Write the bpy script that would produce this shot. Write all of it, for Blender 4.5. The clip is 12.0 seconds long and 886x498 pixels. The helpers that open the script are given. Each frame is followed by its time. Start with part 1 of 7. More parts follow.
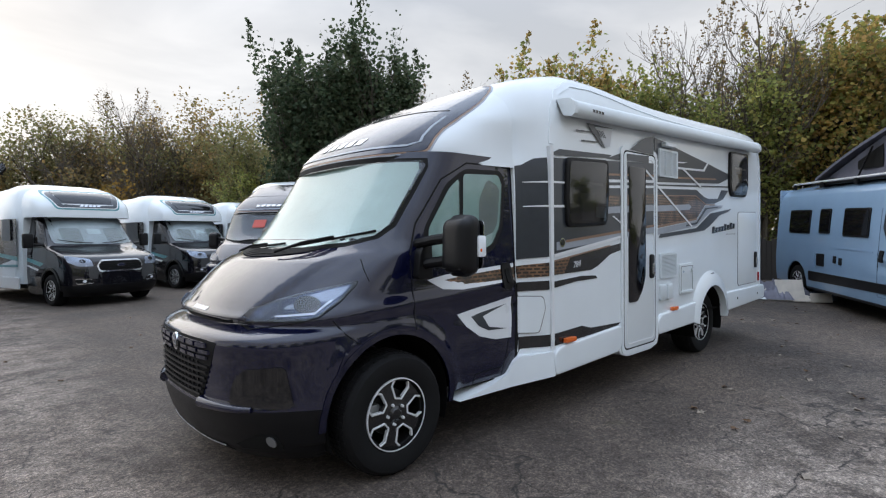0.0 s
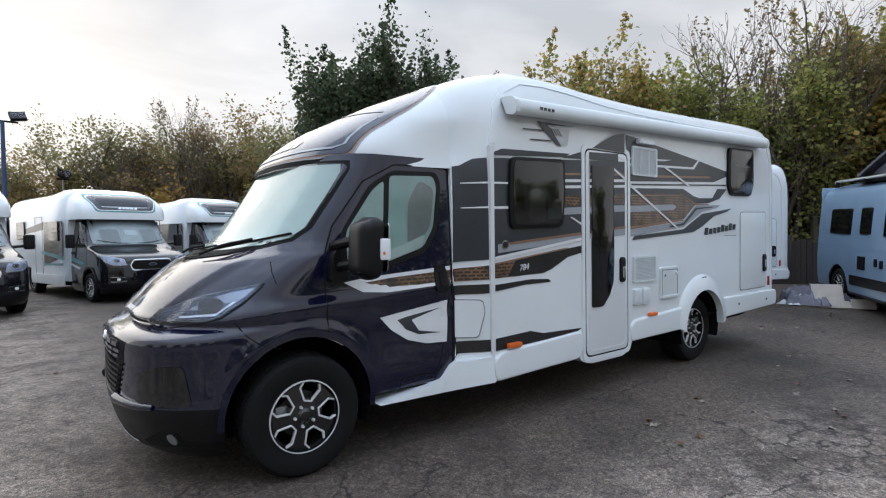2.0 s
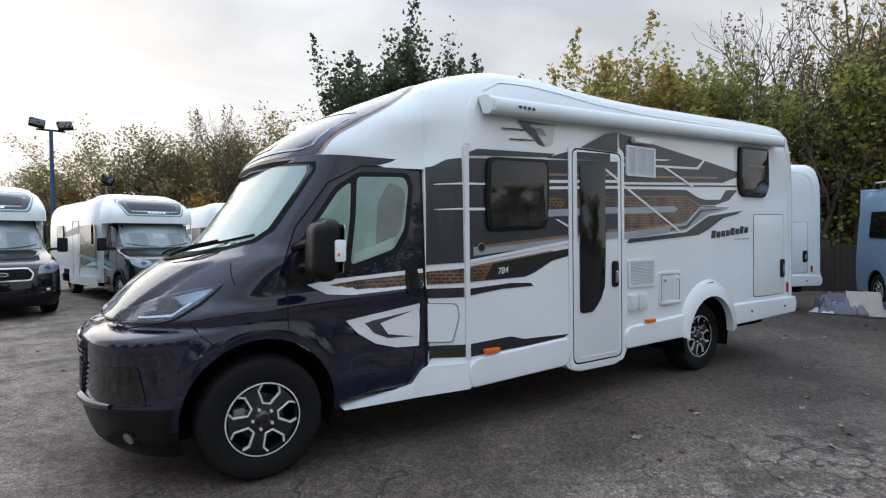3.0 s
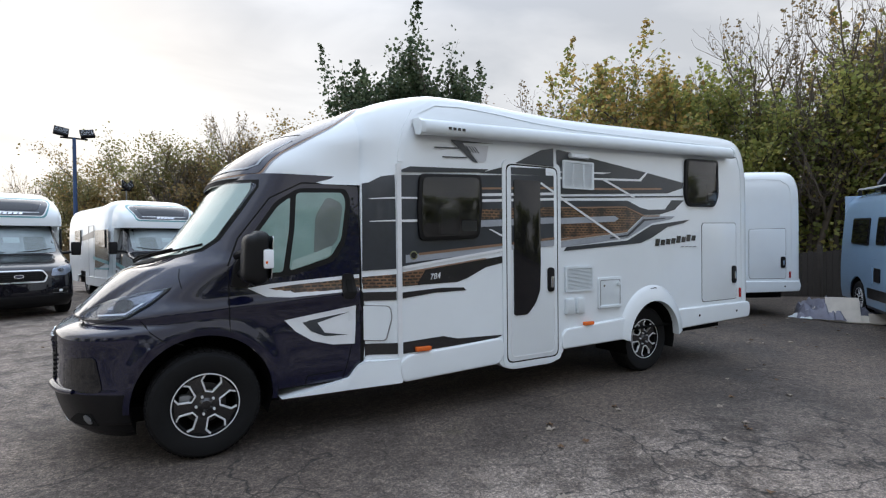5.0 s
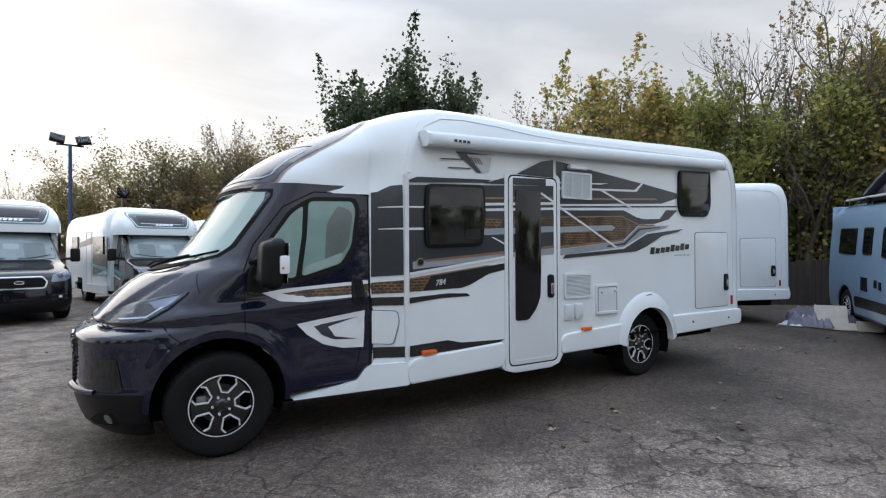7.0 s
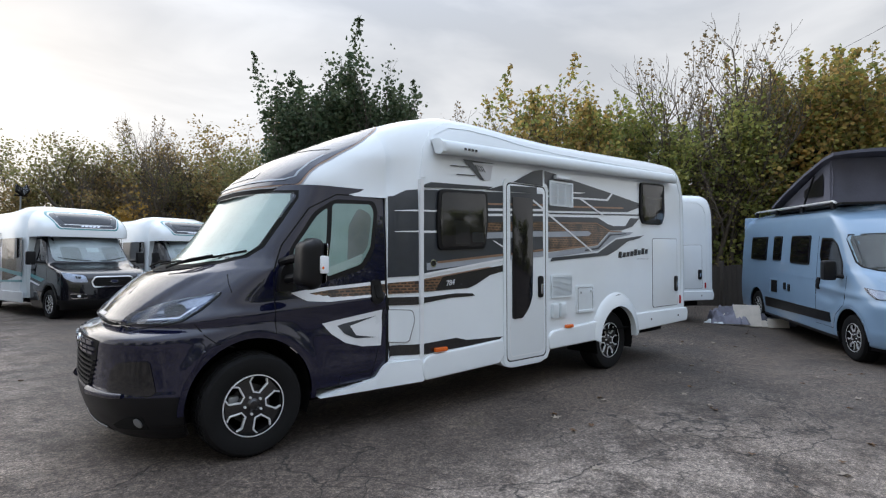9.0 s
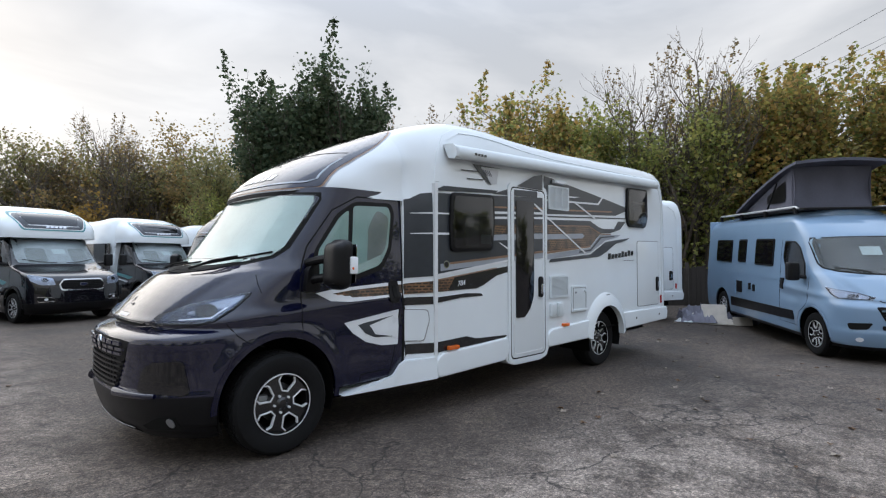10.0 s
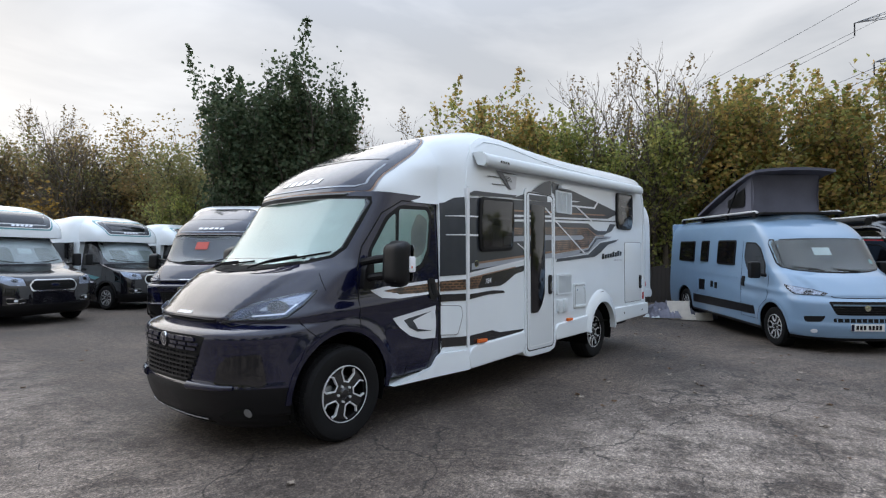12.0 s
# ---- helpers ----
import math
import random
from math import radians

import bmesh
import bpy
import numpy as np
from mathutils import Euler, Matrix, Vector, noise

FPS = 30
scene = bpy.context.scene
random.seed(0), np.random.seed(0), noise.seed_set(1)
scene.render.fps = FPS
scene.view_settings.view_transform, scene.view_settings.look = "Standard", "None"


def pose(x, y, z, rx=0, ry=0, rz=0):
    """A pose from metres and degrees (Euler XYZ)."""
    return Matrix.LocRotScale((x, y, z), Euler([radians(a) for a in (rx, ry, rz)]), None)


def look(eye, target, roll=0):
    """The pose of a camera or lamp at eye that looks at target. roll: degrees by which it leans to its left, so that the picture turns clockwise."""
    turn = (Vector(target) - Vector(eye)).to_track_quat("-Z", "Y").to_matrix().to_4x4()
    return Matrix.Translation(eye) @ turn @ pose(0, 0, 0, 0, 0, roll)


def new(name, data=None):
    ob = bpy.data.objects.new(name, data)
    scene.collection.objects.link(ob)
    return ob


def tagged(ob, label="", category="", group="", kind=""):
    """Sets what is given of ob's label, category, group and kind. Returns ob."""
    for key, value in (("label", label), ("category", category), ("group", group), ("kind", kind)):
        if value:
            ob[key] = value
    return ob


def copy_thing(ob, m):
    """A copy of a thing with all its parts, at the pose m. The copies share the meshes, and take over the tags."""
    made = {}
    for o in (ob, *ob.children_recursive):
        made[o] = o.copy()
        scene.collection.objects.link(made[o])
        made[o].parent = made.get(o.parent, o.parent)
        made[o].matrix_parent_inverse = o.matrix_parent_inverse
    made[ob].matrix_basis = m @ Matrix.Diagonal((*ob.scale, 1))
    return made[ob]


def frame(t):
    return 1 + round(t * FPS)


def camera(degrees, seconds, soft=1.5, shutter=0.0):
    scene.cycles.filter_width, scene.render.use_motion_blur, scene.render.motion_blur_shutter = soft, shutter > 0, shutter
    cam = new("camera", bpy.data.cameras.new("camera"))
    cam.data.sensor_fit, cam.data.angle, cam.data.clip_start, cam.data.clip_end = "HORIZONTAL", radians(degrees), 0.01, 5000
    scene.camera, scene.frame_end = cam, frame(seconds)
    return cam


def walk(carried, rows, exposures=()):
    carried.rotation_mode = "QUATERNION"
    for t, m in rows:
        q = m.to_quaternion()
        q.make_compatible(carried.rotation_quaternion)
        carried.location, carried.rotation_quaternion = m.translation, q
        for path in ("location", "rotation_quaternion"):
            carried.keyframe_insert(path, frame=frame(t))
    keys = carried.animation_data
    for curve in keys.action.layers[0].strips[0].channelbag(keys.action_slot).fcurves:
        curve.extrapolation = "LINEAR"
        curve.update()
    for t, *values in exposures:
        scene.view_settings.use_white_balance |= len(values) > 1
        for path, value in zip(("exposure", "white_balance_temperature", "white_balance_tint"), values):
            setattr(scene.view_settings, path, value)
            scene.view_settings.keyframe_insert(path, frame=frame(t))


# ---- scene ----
cam = camera(81.0, 12.0, soft=1.2)
PATH = [
    (0, (-1.885, -2.399, 1.46), (-0.538, -0.922, 1.403), -0.8),
    (0.5, (-1.698, -2.486, 1.443), (-0.365, -0.997, 1.382), -0.7),
    (1, (-1.474, -2.546, 1.459), (-0.175, -1.027, 1.397), -0.7),
    (1.5, (-1.33, -2.699, 1.454), (-0.075, -1.143, 1.395), -0.7),
    (2, (-1.181, -2.916, 1.462), (0.01, -1.311, 1.409), -0.8),
    (2.5, (-1.003, -3.021, 1.441), (0.132, -1.374, 1.394), -0.7),
    (3, (-0.756, -3.112, 1.439), (0.322, -1.427, 1.405), -0.7),
    (3.5, (-0.575, -3.303, 1.447), (0.471, -1.598, 1.419), -0.6),
    (5.5, (-0.387, -3.895, 1.481), (0.622, -2.168, 1.462), -0.5),
    (6, (-0.422, -3.905, 1.479), (0.584, -2.176, 1.469), -0.4),
    (6.5, (-0.46, -3.922, 1.471), (0.546, -2.194, 1.473), -0.4),
    (8.5, (-1.176, -3.855, 1.468), (0.059, -2.282, 1.496), -0.2),
    (9, (-1.371, -3.647, 1.434), (-0.085, -2.116, 1.467), -0.1),
    (9.5, (-1.579, -3.495, 1.419), (-0.23, -2.019, 1.458), -0.1),
    (10, (-1.824, -3.452, 1.423), (-0.429, -2.019, 1.465), -0.1),
    (10.5, (-2.001, -3.323, 1.428), (-0.565, -1.93, 1.467), -0.1),
    (11, (-2.179, -3.191, 1.435), (-0.701, -1.844, 1.474), -0.0),
    (11.5, (-2.432, -3.205, 1.433), (-0.925, -1.891, 1.476), -0.1),
    (12, (-2.618, -3.135, 1.422), (-1.096, -1.839, 1.463), -0.1),
]
walk(cam, [(t, look(eye, target, roll)) for t, eye, target, roll in PATH])

# ---- world, sun, exposure ----
SUN_AZIMUTH, SUN_HEIGHT = radians(93), radians(20)
SUN_DIR = Vector((math.cos(SUN_AZIMUTH) * math.cos(SUN_HEIGHT), math.sin(SUN_AZIMUTH) * math.cos(SUN_HEIGHT), math.sin(SUN_HEIGHT)))
scene.view_settings.exposure = 0.90


def overcast_world():
    w = bpy.data.worlds.new("overcast_sky")
    w.use_nodes = True
    nt = w.node_tree
    n, l = nt.nodes, nt.links
    n.clear()
    out = n.new("ShaderNodeOutputWorld")
    bg = n.new("ShaderNodeBackground")
    l.new(bg.outputs[0], out.inputs[0])
    sky = n.new("ShaderNodeTexSky")
    sky.sky_type = "NISHITA"
    sky.sun_disc = False
    sky.sun_elevation = SUN_HEIGHT
    sky.sun_rotation = radians(90) - SUN_AZIMUTH
    geo = n.new("ShaderNodeTexCoord")
    # cloud deck: noise stretched flat towards the horizon
    mp = n.new("ShaderNodeMapping")
    mp.inputs["Scale"].default_value = (1.0, 1.0, 3.2)
    l.new(geo.outputs["Generated"], mp.inputs["Vector"])
    n1 = n.new("ShaderNodeTexNoise")
    n1.inputs["Scale"].default_value = 2.1
    n1.inputs["Detail"].default_value = 5.0
    n1.inputs["Roughness"].default_value = 0.52
    n1.inputs["Distortion"].default_value = 0.5
    l.new(mp.outputs[0], n1.inputs["Vector"])
    ramp = n.new("ShaderNodeValToRGB")
    ramp.color_ramp.elements[0].position, ramp.color_ramp.elements[0].color = 0.38, (0.385, 0.395, 0.415, 1)
    ramp.color_ramp.elements[1].position, ramp.color_ramp.elements[1].color = 0.64, (0.545, 0.545, 0.553, 1)
    l.new(n1.outputs["Fac"], ramp.inputs[0])
    # brighter cloud round the hidden sun
    dot = n.new("ShaderNodeVectorMath")
    dot.operation = "DOT_PRODUCT"
    dot.inputs[1].default_value = SUN_DIR
    l.new(geo.outputs["Generated"], dot.inputs[0])
    glow = n.new("ShaderNodeMapRange")
    glow.interpolation_type = "SMOOTHERSTEP"
    glow.inputs["From Min"].default_value, glow.inputs["From Max"].default_value = 0.80, 1.0
    glow.inputs["To Min"].default_value, glow.inputs["To Max"].default_value = 0.0, 1.0
    l.new(dot.outputs["Value"], glow.inputs["Value"])
    gm = n.new("ShaderNodeMath")
    gm.operation = "MULTIPLY"
    l.new(glow.outputs[0], gm.inputs[0])
    l.new(n1.outputs["Fac"], gm.inputs[1])
    gm2 = n.new("ShaderNodeMath")
    gm2.operation = "MULTIPLY"
    gm2.inputs[1].default_value = 0.08
    l.new(gm.outputs[0], gm2.inputs[0])
    add = n.new("ShaderNodeMix")
    add.data_type, add.blend_type = "RGBA", "ADD"
    add.inputs["Factor"].default_value = 1.0
    l.new(ramp.outputs[0], add.inputs["A"])
    warm = n.new("ShaderNodeMix")
    warm.data_type, warm.blend_type = "RGBA", "MULTIPLY"
    warm.inputs["Factor"].default_value = 1.0
    warm.inputs["A"].default_value = (1.0, 0.97, 0.92, 1)
    l.new(gm2.outputs[0], warm.inputs["B"])
    l.new(warm.outputs["Result"], add.inputs["B"])
    # thin sky light through the deck
    sk = n.new("ShaderNodeMix")
    sk.data_type, sk.blend_type = "RGBA", "MULTIPLY"
    sk.inputs["Factor"].default_value = 1.0
    sk.inputs["B"].default_value = (0.06, 0.06, 0.06, 1)
    l.new(sky.outputs[0], sk.inputs["A"])
    mix = n.new("ShaderNodeMix")
    mix.data_type = "RGBA"
    mix.inputs["Factor"].default_value = 0.88
    l.new(sk.outputs["Result"], mix.inputs["A"])
    l.new(add.outputs["Result"], mix.inputs["B"])
    # an overcast deck is brightest overhead
    sepz = n.new("ShaderNodeSeparateXYZ")
    l.new(geo.outputs["Generated"], sepz.inputs[0])
    zen = n.new("ShaderNodeMapRange")
    zen.interpolation_type = "SMOOTHSTEP"
    zen.inputs["From Min"].default_value, zen.inputs["From Max"].default_value = 0.36, 0.90
    zen.inputs["To Min"].default_value, zen.inputs["To Max"].default_value = 1.0, 2.3
    l.new(sepz.outputs["Z"], zen.inputs["Value"])
    lum = n.new("ShaderNodeVectorMath")
    lum.operation = "SCALE"
    cool = n.new("ShaderNodeMapRange")
    cool.interpolation_type = "SMOOTHSTEP"
    cool.inputs["From Min"].default_value, cool.inputs["From Max"].default_value = 0.30, 0.75
    l.new(sepz.outputs["Z"], cool.inputs["Value"])
    tint = n.new("ShaderNodeMix")
    tint.data_type, tint.blend_type = "RGBA", "MULTIPLY"
    tint.inputs["B"].default_value = (0.84, 0.97, 1.16, 1)
    l.new(cool.outputs[0], tint.inputs["Factor"])
    l.new(mix.outputs["Result"], tint.inputs["A"])
    l.new(tint.outputs["Result"], lum.inputs[0])
    l.new(zen.outputs[0], lum.inputs["Scale"])
    l.new(lum.outputs[0], bg.inputs["Color"])
    bg.inputs["Strength"].default_value = 0.92
    scene.world = w


overcast_world()
sun = new("sun", bpy.data.lights.new("sun", "SUN"))
sun.data.energy, sun.data.angle, sun.data.color = 1.0, radians(90), (1.0, 0.95, 0.89)
sun.matrix_world = look(SUN_DIR * 60, (0, 0, 0))

# ---- materials ----
def node_mat(name):
    m = bpy.data.materials.new(name)
    m.use_nodes = True
    return m, m.node_tree, m.node_tree.nodes["Principled BSDF"]


def obj_coords(nt, scale=1.0):
    tc = nt.nodes.new("ShaderNodeTexCoord")
    mp = nt.nodes.new("ShaderNodeMapping")
    mp.inputs["Scale"].default_value = (scale, scale, scale) if not isinstance(scale, tuple) else scale
    nt.links.new(tc.outputs["Object"], mp.inputs["Vector"])
    return mp.outputs[0]


def noise_tex(nt, vec, scale, detail=4.0, rough=0.55, distort=0.0):
    t = nt.nodes.new("ShaderNodeTexNoise")
    t.inputs["Scale"].default_value, t.inputs["Detail"].default_value = scale, detail
    t.inputs["Roughness"].default_value, t.inputs["Distortion"].default_value = rough, distort
    nt.links.new(vec, t.inputs["Vector"])
    return t.outputs["Fac"]


def ramp_tex(nt, fac, stops):
    r = nt.nodes.new("ShaderNodeValToRGB")
    e = r.color_ramp.elements
    while len(e) < len(stops):
        e.new(0.5)
    for k, (p, c) in enumerate(stops):
        e[k].position = p
        e[k].color = (*c, 1) if len(c) == 3 else c
    nt.links.new(fac, r.inputs[0])
    return r.outputs[0]


def mix_col(nt, fac, a, b, blend="MIX"):
    m = nt.nodes.new("ShaderNodeMix")
    m.data_type, m.blend_type = "RGBA", blend
    for key, v in (("Factor", fac), ("A", a), ("B", b)):
        if isinstance(v, (int, float)):
            m.inputs[key].default_value = v
        elif isinstance(v, tuple):
            m.inputs[key].default_value = (*v, 1) if len(v) == 3 else v
        else:
            nt.links.new(v, m.inputs[key])
    return m.outputs["Result"]


def bump_from(nt, bsdf, fac, strength, dist=0.01):
    b = nt.nodes.new("ShaderNodeBump")
    b.inputs["Strength"].default_value, b.inputs["Distance"].default_value = strength, dist
    nt.links.new(fac, b.inputs["Height"])
    nt.links.new(b.outputs[0], bsdf.inputs["Normal"])


def surface(name, col, rough=0.5, metal=0.0, vary=0.12, scale=6.0, bump=0.0, bump_scale=60.0, coat=0.0, spec=0.5, rvary=0.08):
    """A plain surface with two scales of tone, uneven gloss and a little relief."""
    m, nt, b = node_mat(name)
    v = obj_coords(nt)
    big = noise_tex(nt, v, scale)
    fine = noise_tex(nt, v, scale * 14, 3.0)
    dark = tuple(c * (1 - vary) for c in col)
    light = tuple(min(1, c * (1 + vary * 0.7)) for c in col)
    c1 = ramp_tex(nt, big, [(0.3, dark), (0.7, light)])
    c2 = mix_col(nt, 0.35 * min(1, vary * 5), c1, ramp_tex(nt, fine, [(0.3, dark), (0.7, light)]))
    nt.links.new(c2, b.inputs["Base Color"])
    r = nt.nodes.new("ShaderNodeMapRange")
    r.inputs["To Min"].default_value, r.inputs["To Max"].default_value = max(0.02, rough - rvary), min(1, rough + rvary)
    nt.links.new(big, r.inputs["Value"])
    nt.links.new(r.outputs[0], b.inputs["Roughness"])
    b.inputs["Metallic"].default_value = metal
    b.inputs["Specular IOR Level"].default_value = spec
    b.inputs["Coat Weight"].default_value = coat
    b.inputs["Coat Roughness"].default_value = 0.04
    if bump:
        bump_from(nt, b, noise_tex(nt, v, bump_scale, 3.0), bump, 0.004)
    return m


def glass(name, tint, rough=0.01, dust=0.04):
    """Glazing: tinted and clear straight on, mirroring at a slant, with a thin veil of dust."""
    m, nt, b = node_mat(name)
    v = obj_coords(nt)
    tr = nt.nodes.new("ShaderNodeBsdfTransparent")
    tr.inputs["Color"].default_value = (*tint, 1)
    gl = nt.nodes.new("ShaderNodeBsdfGlossy")
    gl.inputs["Roughness"].default_value = rough
    gl.inputs["Color"].default_value = (1, 1, 1, 1)
    fr = nt.nodes.new("ShaderNodeFresnel")
    fr.inputs["IOR"].default_value = 1.6
    mx = nt.nodes.new("ShaderNodeMixShader")
    nt.links.new(fr.outputs[0], mx.inputs[0])
    nt.links.new(tr.outputs[0], mx.inputs[1])
    nt.links.new(gl.outputs[0], mx.inputs[2])
    b.inputs["Base Color"].default_value = (0.5, 0.5, 0.48, 1)
    b.inputs["Roughness"].default_value = 0.8
    veil = nt.nodes.new("ShaderNodeMixShader")
    d = ramp_tex(nt, noise_tex(nt, v, 9.0, 6.0, 0.7), [(0.35, (0, 0, 0)), (0.8, (dust * 2,) * 3)])
    nt.links.new(d, veil.inputs[0])
    nt.links.new(mx.outputs[0], veil.inputs[1])
    nt.links.new(b.outputs[0], veil.inputs[2])
    nt.links.new(veil.outputs[0], nt.nodes["Material Output"].inputs["Surface"])
    return m


def car_paint(name, col, flake, rough=0.35):
    """Lacquered paint with fine flakes under a clear coat."""
    m, nt, b = node_mat(name)
    v = obj_coords(nt)
    sp = nt.nodes.new("ShaderNodeTexVoronoi")
    sp.inputs["Scale"].default_value = 700
    nt.links.new(v, sp.inputs["Vector"])
    f = ramp_tex(nt, sp.outputs["Distance"], [(0.0, flake), (0.22, col)])
    dirt = noise_tex(nt, v, 2.5, 6.0)
    c = mix_col(nt, 0.2, f, ramp_tex(nt, dirt, [(0.35, col), (0.75, tuple(min(1, x * 1.25 + 0.002) for x in col))]))
    nt.links.new(c, b.inputs["Base Color"])
    b.inputs["Specular IOR Level"].default_value = 0.08
    b.inputs["Roughness"].default_value = rough
    b.inputs["Coat Weight"].default_value, b.inputs["Coat IOR"].default_value = 1.0, 1.62
    r = ramp_tex(nt, dirt, [(0.35, (0.015,) * 3), (0.85, (0.07,) * 3)])
    nt.links.new(r, b.inputs["Coat Roughness"])
    return m


def hex_print(name):
    """Bronze blocks printed on a black vinyl."""
    m, nt, b = node_mat(name)
    v = obj_coords(nt)
    sep = nt.nodes.new("ShaderNodeSeparateXYZ")
    nt.links.new(v, sep.inputs[0])
    comb = nt.nodes.new("ShaderNodeCombineXYZ")
    nt.links.new(sep.outputs["X"], comb.inputs["X"])
    nt.links.new(sep.outputs["Z"], comb.inputs["Y"])
    br = nt.nodes.new("ShaderNodeTexBrick")
    br.inputs["Scale"].default_value = 1.0
    br.inputs["Brick Width"].default_value, br.inputs["Row Height"].default_value = 0.052, 0.026
    br.inputs["Mortar Size"].default_value = 0.0065
    br.inputs["Color1"].default_value, br.inputs["Color2"].default_value = (0.05, 0.032, 0.02, 1), (0.018, 0.014, 0.012, 1)
    br.inputs["Mortar"].default_value = (0.22, 0.12, 0.065, 1)
    nt.links.new(comb.outputs[0], br.inputs["Vector"])
    fade = noise_tex(nt, v, 7.0)
    c = mix_col(nt, ramp_tex(nt, fade, [(0.42, (0, 0, 0)), (0.62, (0.9, 0.9, 0.9))]), br.outputs["Color"], (0.016, 0.013, 0.013))
    nt.links.new(c, b.inputs["Base Color"])
    b.inputs["Roughness"].default_value = 0.28
    b.inputs["Coat Weight"].default_value = 0.4
    return m


def asphalt():
    m, nt, b = node_mat("asphalt")
    tc = nt.nodes.new("ShaderNodeTexCoord")
    v = tc.outputs["Object"]
    grit = noise_tex(nt, v, 90.0, 3.0, 0.7)
    stones = nt.nodes.new("ShaderNodeTexVoronoi")
    stones.inputs["Scale"].default_value = 75
    nt.links.new(v, stones.inputs["Vector"])
    patch = noise_tex(nt, v, 0.45, 8.0, 0.66, 0.0)
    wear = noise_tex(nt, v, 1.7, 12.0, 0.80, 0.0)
    base = ramp_tex(nt, patch, [(0.38, (0.060, 0.048, 0.041)), (0.50, (0.105, 0.084, 0.071)), (0.62, (0.150, 0.120, 0.100))])
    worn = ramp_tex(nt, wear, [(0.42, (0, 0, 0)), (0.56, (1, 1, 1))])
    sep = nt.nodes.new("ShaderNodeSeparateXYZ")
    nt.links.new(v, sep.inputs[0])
    # pale patches held back beside and under the motorhome and towards its tail
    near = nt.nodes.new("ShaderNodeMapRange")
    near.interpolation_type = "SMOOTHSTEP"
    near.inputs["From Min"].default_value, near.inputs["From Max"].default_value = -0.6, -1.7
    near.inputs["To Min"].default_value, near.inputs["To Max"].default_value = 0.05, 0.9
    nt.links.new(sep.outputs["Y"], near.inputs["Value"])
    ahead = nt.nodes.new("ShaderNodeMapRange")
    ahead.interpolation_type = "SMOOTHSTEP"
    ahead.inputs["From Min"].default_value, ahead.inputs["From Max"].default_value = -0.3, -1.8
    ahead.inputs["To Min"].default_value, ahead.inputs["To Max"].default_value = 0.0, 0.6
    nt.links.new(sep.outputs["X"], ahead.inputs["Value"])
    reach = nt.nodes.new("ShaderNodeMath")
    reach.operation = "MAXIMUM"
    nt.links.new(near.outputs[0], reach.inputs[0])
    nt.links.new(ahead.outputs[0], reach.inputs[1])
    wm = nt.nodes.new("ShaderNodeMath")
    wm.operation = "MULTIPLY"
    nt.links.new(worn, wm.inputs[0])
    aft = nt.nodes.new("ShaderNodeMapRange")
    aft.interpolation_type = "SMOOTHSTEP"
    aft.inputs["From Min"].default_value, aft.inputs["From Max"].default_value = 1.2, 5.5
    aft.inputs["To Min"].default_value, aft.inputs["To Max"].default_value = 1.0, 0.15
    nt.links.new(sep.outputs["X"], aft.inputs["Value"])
    pale_reach = nt.nodes.new("ShaderNodeMath")
    pale_reach.operation = "MULTIPLY"
    nt.links.new(reach.outputs[0], pale_reach.inputs[0])
    nt.links.new(aft.outputs[0], pale_reach.inputs[1])
    nt.links.new(pale_reach.outputs[0], wm.inputs[1])
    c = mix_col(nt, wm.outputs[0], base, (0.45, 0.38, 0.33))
    mid = noise_tex(nt, v, 14.0, 5.0, 0.75)
    c = mix_col(nt, 0.8, c, ramp_tex(nt, mid, [(0.32, (0.42, 0.42, 0.42)), (0.5, (0.95, 0.95, 0.95)), (0.68, (1.6, 1.58, 1.52))]), "MULTIPLY")
    fleck = noise_tex(nt, v, 38.0, 4.0, 0.8)
    c = mix_col(nt, 0.85, c, ramp_tex(nt, fleck, [(0.36, (0.38, 0.37, 0.36)), (0.5, (0.92, 0.92, 0.92)), (0.64, (1.8, 1.77, 1.72))]), "MULTIPLY")
    spk = nt.nodes.new("ShaderNodeTexVoronoi")
    spk.inputs["Scale"].default_value = 26
    nt.links.new(v, spk.inputs["Vector"])
    c = mix_col(nt, ramp_tex(nt, spk.outputs["Distance"], [(0.06, (0.8, 0.8, 0.8)), (0.13, (0, 0, 0))]), c, (0.30, 0.28, 0.26))
    c = mix_col(nt, 0.75, c, ramp_tex(nt, grit, [(0.3, (0.25, 0.25, 0.25)), (0.7, (1.65, 1.63, 1.6))]), "MULTIPLY")
    c = mix_col(nt, 0.5, c, ramp_tex(nt, stones.outputs["Distance"], [(0.0, (1.35, 1.33, 1.3)), (0.55, (0.62, 0.62, 0.62))]), "MULTIPLY")
    # open pores where the binder has gone
    pit = nt.nodes.new("ShaderNodeTexVoronoi")
    pit.inputs["Scale"].default_value = 48
    nt.links.new(v, pit.inputs["Vector"])
    c = mix_col(nt, ramp_tex(nt, pit.outputs["Distance"], [(0.10, (0.8, 0.8, 0.8)), (0.22, (0, 0, 0))]), c, (0.050, 0.042, 0.036))
    # cracks: a wandering net of cells, only where the surface has broken up
    wob = nt.nodes.new("ShaderNodeTexNoise")
    wob.inputs["Scale"].default_value, wob.inputs["Detail"].default_value = 2.2, 6.0
    nt.links.new(v, wob.inputs["Vector"])
    va = nt.nodes.new("ShaderNodeVectorMath")
    va.operation = "MULTIPLY_ADD"
    va.inputs[1].default_value = (0.55, 0.55, 0.55)
    nt.links.new(wob.outputs["Color"], va.inputs[0])
    nt.links.new(v, va.inputs[2])
    lines = []
